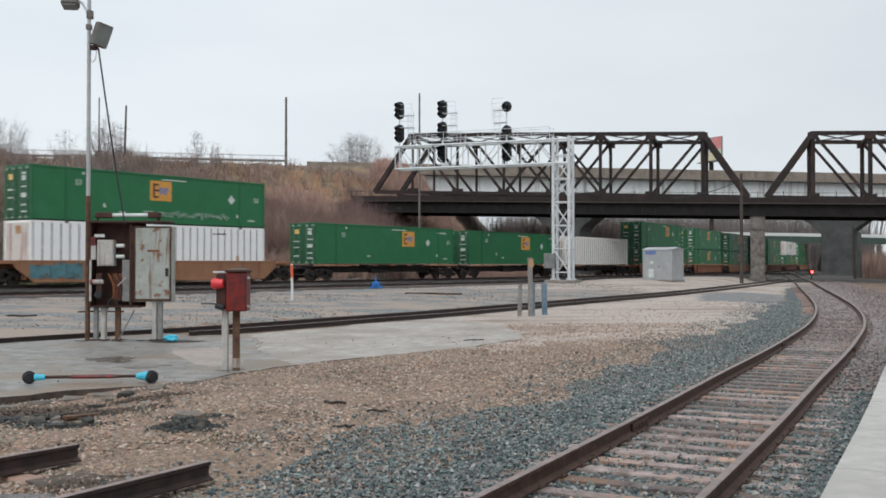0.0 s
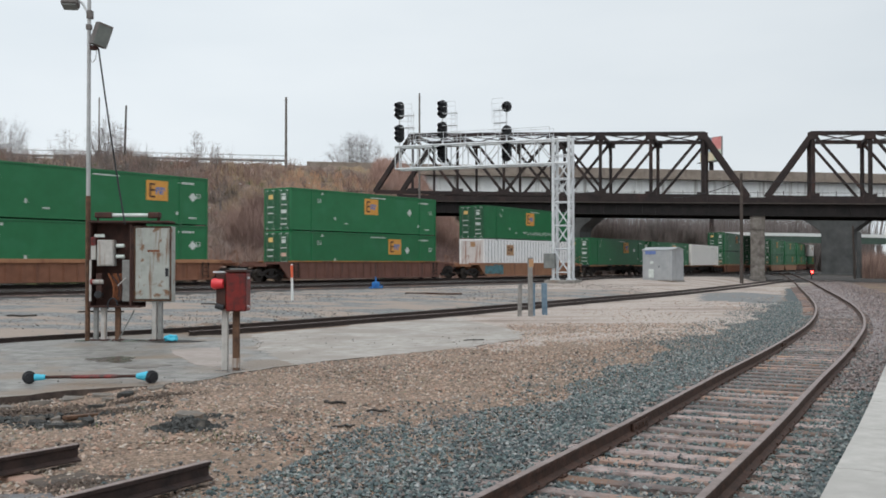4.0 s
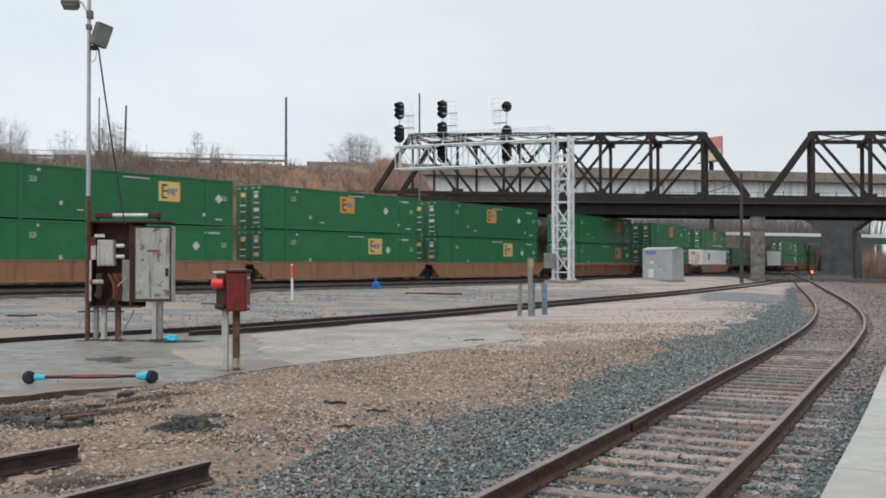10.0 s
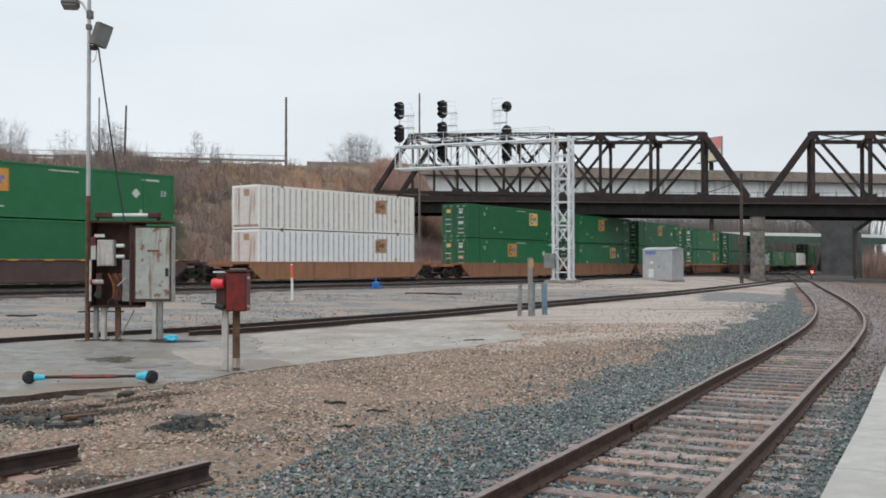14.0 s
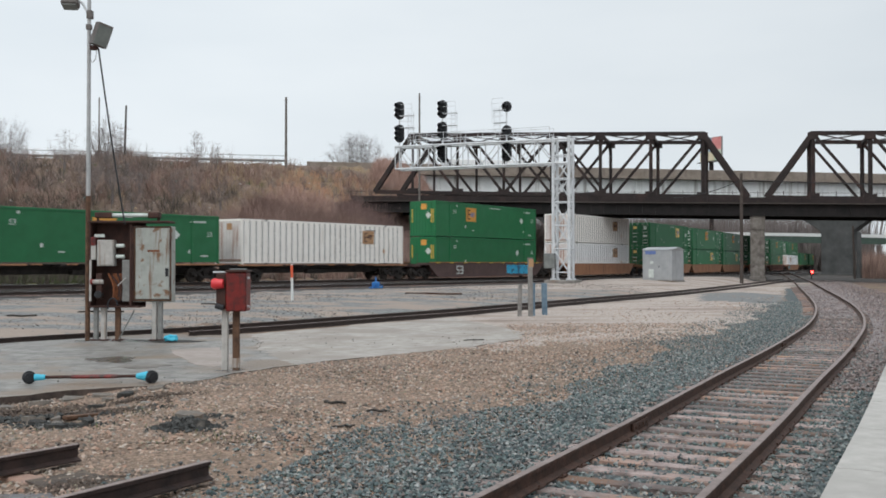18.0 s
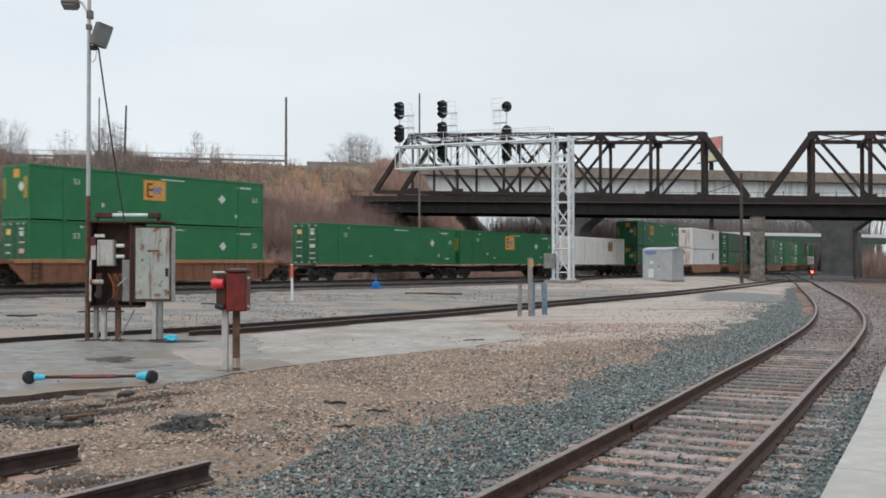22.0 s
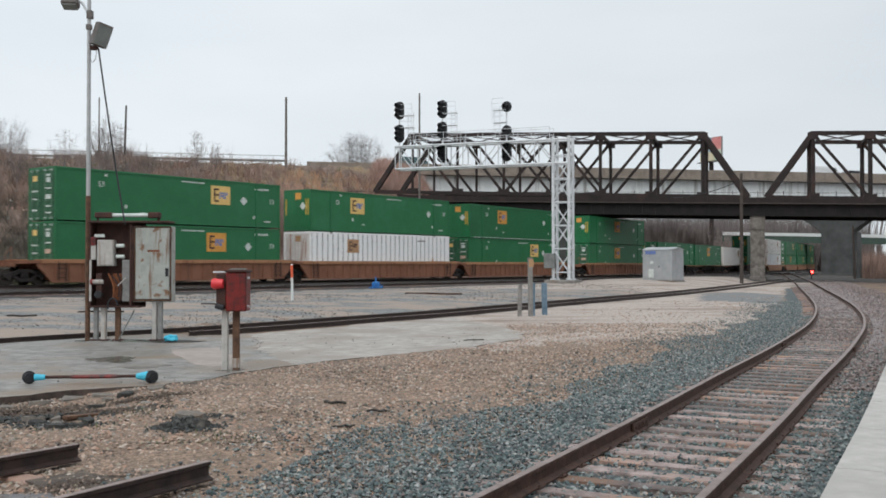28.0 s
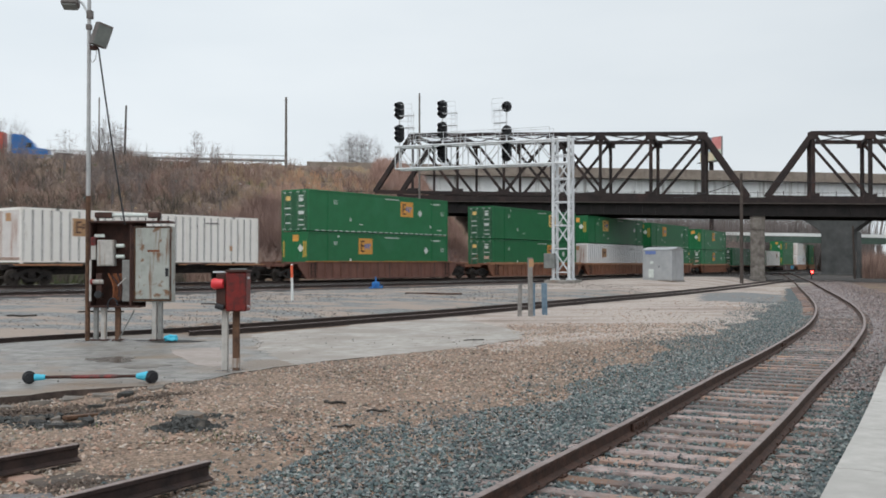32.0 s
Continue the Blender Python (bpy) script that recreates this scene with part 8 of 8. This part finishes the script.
for i, (x, y, r, t, a) in enumerate(((-5.35, 14.05, 0.26, 0.05, 5), (-4.98, 14.25, 0.22, 0.05, -4), (-5.65, 13.65, 0.22, 0.06, 7), (-4.62, 14.35, 0.18, 0.04, 3), (-4.3, 14.6, 0.2, 0.05, -6), (-4.78, 13.9, 0.15, 0.05, 10),
                                     (-3.95, 15.2, 0.15, 0.04, 4), (-5.12, 12.05, 0.13, 0.10, 12), (-4.95, 12.0, 0.11, 0.11, -12), (-4.8, 12.12, 0.12, 0.09, 8), (-5.9, 13.2, 0.2, 0.05, 6), (-3.55, 15.9, 0.13, 0.04, -5))):
    fragment(x, y, r * 0.8, t * 0.7, a, 120 + i, CONCRETE_DIRTY, "flat broken piece of old concrete at the pad's edge")
for i, (x, y, r, t, a, up) in enumerate(((-2.93, 11.32, 0.2, 0.045, 6, 0.10), (-2.78, 11.1, 0.12, 0.06, -14, 0.03), (-3.12, 11.1, 0.12, 0.06, 9, 0.01), (-2.95, 11.02, 0.10, 0.05, 15, 0.0), (-4.62, 11.6, 0.14, 0.05, 4, 0.0),
                                         (-4.27, 11.7, 0.10, 0.08, -6, 0.0), (-4.7, 13.2, 0.12, 0.05, 5, 0.0), (-4.95, 11.9, 0.11, 0.05, 8, 0.0), (-4.6, 14.15, 0.13, 0.05, -8, 0.0))):
    fragment(x, y, r, t, a, 140 + i, CONCRETE_DIRTY if i == 0 else ASPHALT_LUMP, "dirty slab of paving on a heap of rubble" if i == 0 else "dark broken lump of old asphalt in the gravel", "asphalt_lump", up)
th = thing("plank", "dirty brown plank half buried in gravel", "plank", m=pose(-4.45, 12.45, bank_z(-4.45, 12.45) + 0.015, 2, 3, 58))
part("board", box(bmesh.new(), -0.45, 0.45, -0.05, 0.05, -0.02, 0.03, 0.008), RUST_POST, th)


def stick(x, y, length, turn, r, mt, label, name="scrap_strip"):
    th = thing(name, label, "scrap", "scrap on the gravel", m=pose(x, y, bank_z(x, y) + r * 0.8, 0, 0, turn))
    bm = bmesh.new()
    rng = random.Random(int(x * 100))
    pts = [Vector((-length / 2 + length * i / 5, rng.uniform(-0.03, 0.03), rng.uniform(0, 0.02))) for i in range(6)]
    chain(bm, pts, r, 6)
    part("strip", bm, mt, th)
    return th


stick(-1.45, 13.0, 0.32, -18, 0.02, SOIL, "dark bent scrap strip on gravel")
stick(-0.82, 12.3, 0.28, 5, 0.016, SOIL, "thin dark scrap strip on gravel")
stick(-1.15, 11.2, 0.26, 3, 0.014, SOIL, "thin dark scrap strip on gravel")
stick(0.75, 23.6, 0.5, 8, 0.014, SOIL, "thin dark scrap strip on gravel")
stick(-0.5, 51.0, 3.2, -22, 0.05, RAIL, "rusty bent rod lying in the yard")
stick(-11.6, 33.0, 1.5, 12, 0.03, SOIL, "dark bent rod half buried in the yard")
stick(-13.2, 30.5, 0.9, 6, 0.03, SOIL, "dark bent rod half buried in the yard")
stick(-9.0, 38.5, 1.2, -8, 0.03, SOIL, "dark bent rod half buried in the yard")
stick(-13.2, 40.5, 0.9, 35, 0.05, SOIL, "dark scrap strip in the yard")


def rag():
    th = thing("cloth_bundle", "small crumpled cyan bag on a dark mat", "bag", m=pose(-6.45, 23.15, PADZ))
    bm = bmesh.new()
    bmesh.ops.create_icosphere(bm, subdivisions=3, radius=0.14)
    for v in bm.verts:
        k = noise.noise(v.co * 11) * 0.06
        v.co = Vector((v.co.x * 1.25, v.co.y, v.co.z * 0.7)) + v.co.normalized() * k
        v.co.z = max(v.co.z, -0.05) + 0.07
    part("bag", bm, CYAN, th)
    bm = bmesh.new()
    ring = [bm.verts.new((0.12 + 0.6 * math.cos(i * 0.3927) * (1 + 0.2 * math.sin(i * 2.1)), 0.02 + 0.35 * math.sin(i * 0.3927) * (1 + 0.2 * math.cos(i * 1.7)), 0.012)) for i in range(16)]
    low = [bm.verts.new((v.co.x * 1.02, v.co.y * 1.02, 0.0)) for v in ring]
    bm.faces.new(ring)
    for i in range(16):
        j = (i + 1) % 16
        bm.faces.new((low[i], low[j], ring[j], ring[i]))
    part("mat", bm, SOIL, th)
    return th


rag()


WET = surface("wet_brown_stain", (0.075, 0.062, 0.052), (0.15, 0.13, 0.115), 5, 0.25, 0, 0.1, 20)


def blot(cx, cy, rx, ry, seed):
    rng = random.Random(seed)
    ph = [rng.uniform(0, 6.28) for _ in range(4)]
    out = []
    for i in range(30):
        a = i * math.pi / 15
        k = 1 + 0.22 * math.sin(2 * a + ph[0]) + 0.16 * math.sin(3 * a + ph[1]) + 0.10 * math.sin(5 * a + ph[2]) + 0.06 * math.sin(9 * a + ph[3])
        out.append((cx + rx * k * math.cos(a), cy + ry * k * math.sin(a)))
    return out


slab("stain", blot(-6.4, 18.9, 0.5, 0.5, 5),
     PADZ + 0.005, 0.02, WET, "dark oily puddle stain on the concrete", "stain", 7, 0.05)


PATCH = surface("pinkish_repair_concrete", (0.27, 0.225, 0.20), (0.38, 0.32, 0.29), 6, 0.7, 0, 0.3, 30, stain=(0.28, 0.24, 0.21), stain_scale=1.2, stain_at=(0.5, 0.62))
slab("repair_patch", [(-5.85, 20.9), (-5.0, 21.6), (-3.75, 18.4), (-4.1, 17.4), (-4.5, 17.8), (-5.2, 19.3)], PADZ + 0.006, 0.02, PATCH, "paler repair patch in the concrete pad", "pavement", 9, 0.06)
slab("stain", blot(-5.45, 17.6, 0.5, 0.3, 6),
     PADZ + 0.004, 0.02, PIER, "faint brown stain on the concrete", "stain", 8, 0.05)
slab("oily_soil", [(-2.78, 8.66), (-3.0, 8.85), (-3.42, 9.08), (-3.75, 8.75), (-3.45, 8.45), (-3.3, 8.52), (-3.05, 8.3), (-2.9, 8.45)], bank_z(-3.2, 8.7) + 0.012, 0.08, SOIL_BROWN, "dark oily soil between the cut-off rails", "soil", 10, 0.07)
SLAB_DAMP = surface("damp_grey_slab", (0.075, 0.075, 0.08), (0.16, 0.155, 0.155), 5, 0.6, 0, 0.4, 30, stain=(0.10, 0.075, 0.06), stain_scale=3, stain_at=(0.5, 0.66))
slab("old_slab", [(-3.1, 7.9), (-3.35, 8.22), (-3.75, 8.15), (-4.4, 7.2), (-4.0, 6.6), (-3.2, 7.4)], bank_z(-3.4, 7.8) + 0.014, 0.08, SLAB_DAMP, "grey slab between the cut-off rails", "pavement", 11, 0.05)
scatter("rubble", heap(-3.2, 8.55, 0.6, 0.35, 500, 82, 0.9, 0.03), (0.008, 0.026), STONE_BROWN, "brown clods between the cut-off rails", 83)
scatter("rubble", heap(-3.1, 8.2, 0.7, 0.5, 420, 84, 0.9, 0.02), (0.008, 0.022), STONE_TAN, "gravel spilled between the cut-off rails", 85)
scatter("rubble", heap(-5.5, 12.6, 1.3, 0.7, 900, 86, 0.5, 0.07), (0.012, 0.05), STONE_BROWN, "brown earth and clods below the pad's edge", 87)
scatter("rubble", heap(-5.1, 12.2, 1.5, 0.5, 420, 88, 0.4, 0.06), (0.014, 0.055), STONE_DARK, "dark clods below the pad's edge", 89)
scatter("rubble", heap(-4.3, 13.6, 1.3, 0.35, 420, 90, 0.6, 0.05), (0.012, 0.04), STONE_BROWN, "brown clods along the pad's edge", 91)
for px, py, s, n in ((-7.55, 23.45, 0.55, 12), (-6.9, 23.4, 0.35, 13), (-3.72, 17.0, 0.22, 14), (-8.6, 23.5, 0.3, 15)):
    slab("stain", blot(px, py, s, 0.8 * s, n),
         PADZ + 0.003, 0.02, WET, "damp dark dirt round the foot of the posts", "stain", n, 0.04)


# ---- road traffic on the bank ----
TRUCK_BLUE = surface("blue_truck_paint", (0.02, 0.12, 0.36), (0.03, 0.16, 0.44), 2, 0.35, 0, 0)
TRAILER_RED = surface("red_trailer_paint", (0.42, 0.07, 0.05), (0.52, 0.11, 0.08), 2, 0.5, 0, 0)
CAR_BLACK = surface("dark_car_paint", (0.03, 0.033, 0.036), (0.045, 0.05, 0.055), 2, 0.3, 0, 0)
CAR_WHITE = surface("white_car_paint", (0.60, 0.61, 0.62), (0.70, 0.70, 0.71), 2, 0.3, 0, 0)
CAR_TEAL = surface("dark_teal_car_paint", (0.05, 0.10, 0.11), (0.07, 0.13, 0.14), 2, 0.3, 0, 0)
GLASS = surface("dark_window_glass", (0.02, 0.024, 0.028), (0.03, 0.035, 0.04), 2, 0.1, 0, 0)
TYRE = surface("tyre_rubber", (0.015, 0.015, 0.015), (0.025, 0.025, 0.025), 6, 0.85, 0, 0.1)


def wheel(th, x, y, r, w=0.22):
    t = part("wheel", rod(bmesh.new(), (x, y - w / 2, r), (x, y + w / 2, r), r, n=16), TYRE, th)
    part("rim", rod(bmesh.new(), (x, y - w / 2 - 0.01, r), (x, y + w / 2 + 0.01, r), r * 0.58, n=12), GALV, t)


def shell(prof, half, tuck=0.0):
    """A body from a side outline, rounded at its edges; tuck narrows what lies above the waist."""
    bm = bmesh.new()
    zs = [z for _, z in prof]
    wz = min(zs) + (max(zs) - min(zs)) * 0.55
    a, b = [], []
    for x, z in prof:
        h = half - tuck * max(0, z - wz)
        a.append(bm.verts.new((x, -h, z)))
        b.append(bm.verts.new((x, h, z)))
    bm.faces.new(a)
    bm.faces.new(b[::-1])
    for i in range(len(prof)):
        j = (i + 1) % len(prof)
        bm.faces.new((a[i], b[i], b[j], a[j]))
    bmesh.ops.recalc_face_normals(bm, faces=bm.faces)
    bmesh.ops.bevel(bm, geom=list(bm.edges), offset=0.05, segments=2, affect="EDGES")
    return bm


def road_car(paint, label, van=False):
    th = thing("van" if van else "car", label, "van" if van else "car", "road traffic")
    if van:
        prof = [(-2.6, 0.35), (2.6, 0.35), (2.7, 0.95), (2.2, 1.15), (1.5, 2.0), (-2.55, 2.05)]
        win = [(1.2, 1.2), (2.0, 1.2), (1.5, 1.85), (1.2, 1.85)]
    else:
        prof = [(-2.25, 0.3), (2.25, 0.3), (2.3, 0.75), (1.2, 0.95), (0.45, 1.45), (-1.3, 1.48), (-2.0, 0.98), (-2.3, 0.9)]
        win = [(-1.7, 0.98), (0.95, 0.98), (0.4, 1.38), (-1.25, 1.40)]
    part("body", shell(prof, 0.92, 0.25), paint, th)
    for y in (-0.9, 0.9):
        bm = bmesh.new()
        vs = [bm.verts.new((x, y + (0.0 if y < 0 else 0), z)) for x, z in win]
        vb = [bm.verts.new((x, y * 0.93, z)) for x, z in win]
        bm.faces.new(vs)
        bm.faces.new(vb[::-1])
        for i in range(4):
            j = (i + 1) % 4
            bm.faces.new((vs[i], vb[i], vb[j], vs[j]))
        bmesh.ops.recalc_face_normals(bm, faces=bm.faces)
        part("side_window", bm, GLASS, th)
    for x in (-1.4, 1.45):
        for y in (-0.82, 0.82):
            wheel(th, x, y, 0.33)
    return th


def semi_truck(cab, box_paint, label):
    th = thing("semi_truck", label, "truck", "road traffic")
    prof = [(2.0, 0.5), (6.6, 0.5), (6.7, 1.9), (5.1, 2.05), (4.6, 2.9), (3.6, 3.75), (2.2, 3.85), (2.0, 3.5)]
    part("cab", shell(prof, 1.2), cab, th)
    for y in (-1.22, 1.22):
        part("cab_window", box(bmesh.new(), 3.9, 4.65, y - 0.015, y + 0.015, 2.05, 2.7, 0.01), GLASS, th)
    part("bumper", box(bmesh.new(), 6.55, 6.85, -1.2, 1.2, 0.45, 0.95, 0.05), GALV, th)
    part("chassis", box(bmesh.new(), -13.0, 2.2, -0.5, 0.5, 0.85, 1.1, 0.02), BLACK, th)
    part("exhaust_stack", rod(bmesh.new(), (1.8, -1.05, 1.0), (1.8, -1.05, 3.7), 0.09, n=10), GALV, th)
    t = part("trailer", box(bmesh.new(), -14.2, 1.1, -1.28, 1.28, 1.15, 4.05, 0.03), box_paint, th)
    for k in range(14):
        for y in (-1.29, 1.29):
            part("trailer_rib", box(bmesh.new(), -13.8 + k * 1.08, -13.74 + k * 1.08, y - 0.015, y + 0.015, 1.2, 4.0), box_paint, t)
    for x in (5.6, 1.6, 0.4, -11.2, -12.5):
        for y in (-1.0, 1.0):
            wheel(th, x, y, 0.5, 0.32)
    return th


ROAD_ANGLE = math.degrees(math.atan2(ROAD_D.y, ROAD_D.x))
# a thing, its lane, its speed, and where along the road it is at a given time
TRAFFIC = [(semi_truck(TRUCK_BLUE, TRAILER_RED, "blue road tractor pulling a red box trailer"), 4.2, 26.0, 32.0, -3.5), (road_car(CAR_BLACK, "dark saloon car on the road"), 4.2, 26.0, 32.0, 6.3),
           (road_car(CAR_BLACK, "dark saloon car on the road"), 4.2, 32.0, 23.0, 21.2),
           (road_car(CAR_WHITE, "white van on the road", True), 4.2, 31.0, 25.0, 37.5), (road_car(CAR_BLACK, "dark saloon car on the road"), 4.2, 31.0, 25.0, 43.4),
           (road_car(CAR_TEAL, "dark teal van on the road", True), 4.2, 31.3, 27.5, 42.3)]
ONCOMING = semi_truck(CAR_WHITE, WHITE, "white road tractor pulling a white box trailer")


def motions():
    """The train rolls by at an even speed along the curve; the road traffic passes on the bank."""
    for ob, rear, z in ROLLING:
        walk(ob, [(float(k), train_pose(rear + SPEED * k, CL, z)) for k in range(33)])
    # wheels turn without slip; all wheelsets share the two motions of the first pair
    turned = {}
    for ob, dx in WHEELSETS:
        if dx not in turned:
            walk(ob, [(k / FPS, pose(dx, 0, 0.42, 0, math.degrees(SPEED / 0.42 * k / FPS) % 360.0)) for k in range(32 * FPS + 1)])
            turned[dx] = ob.animation_data
        else:
            ob.rotation_mode = "QUATERNION"
            keys = ob.animation_data_create()
            keys.action = turned[dx].action
            keys.action_slot = turned[dx].action_slot
    for ob, lane, speed, t0, a0 in TRAFFIC:
        rows = []
        for t in (0.0, 32.0):
            p = on_road(a0 + speed * (t - t0), lane, 16.305)
            rows.append((t, pose(p.x, p.y, p.z, 0, 0, ROAD_ANGLE)))
        walk(ob, rows)
    # the white truck comes the other way, from beyond the road bridge
    rows = []
    for t, a in ((0.0, 305.0), (8.0, 305.0), (9.0, 305.0), (11.0, 257.0), (14.0, 176.0), (19.2, 35.5), (24.0, -94.0), (32.0, -310.0)):
        p = on_road(a, 27.0, 16.305)
        rows.append((t, pose(p.x, p.y, p.z, 0, 0, ROAD_ANGLE + 180)))
    walk(ONCOMING, rows)


motions()
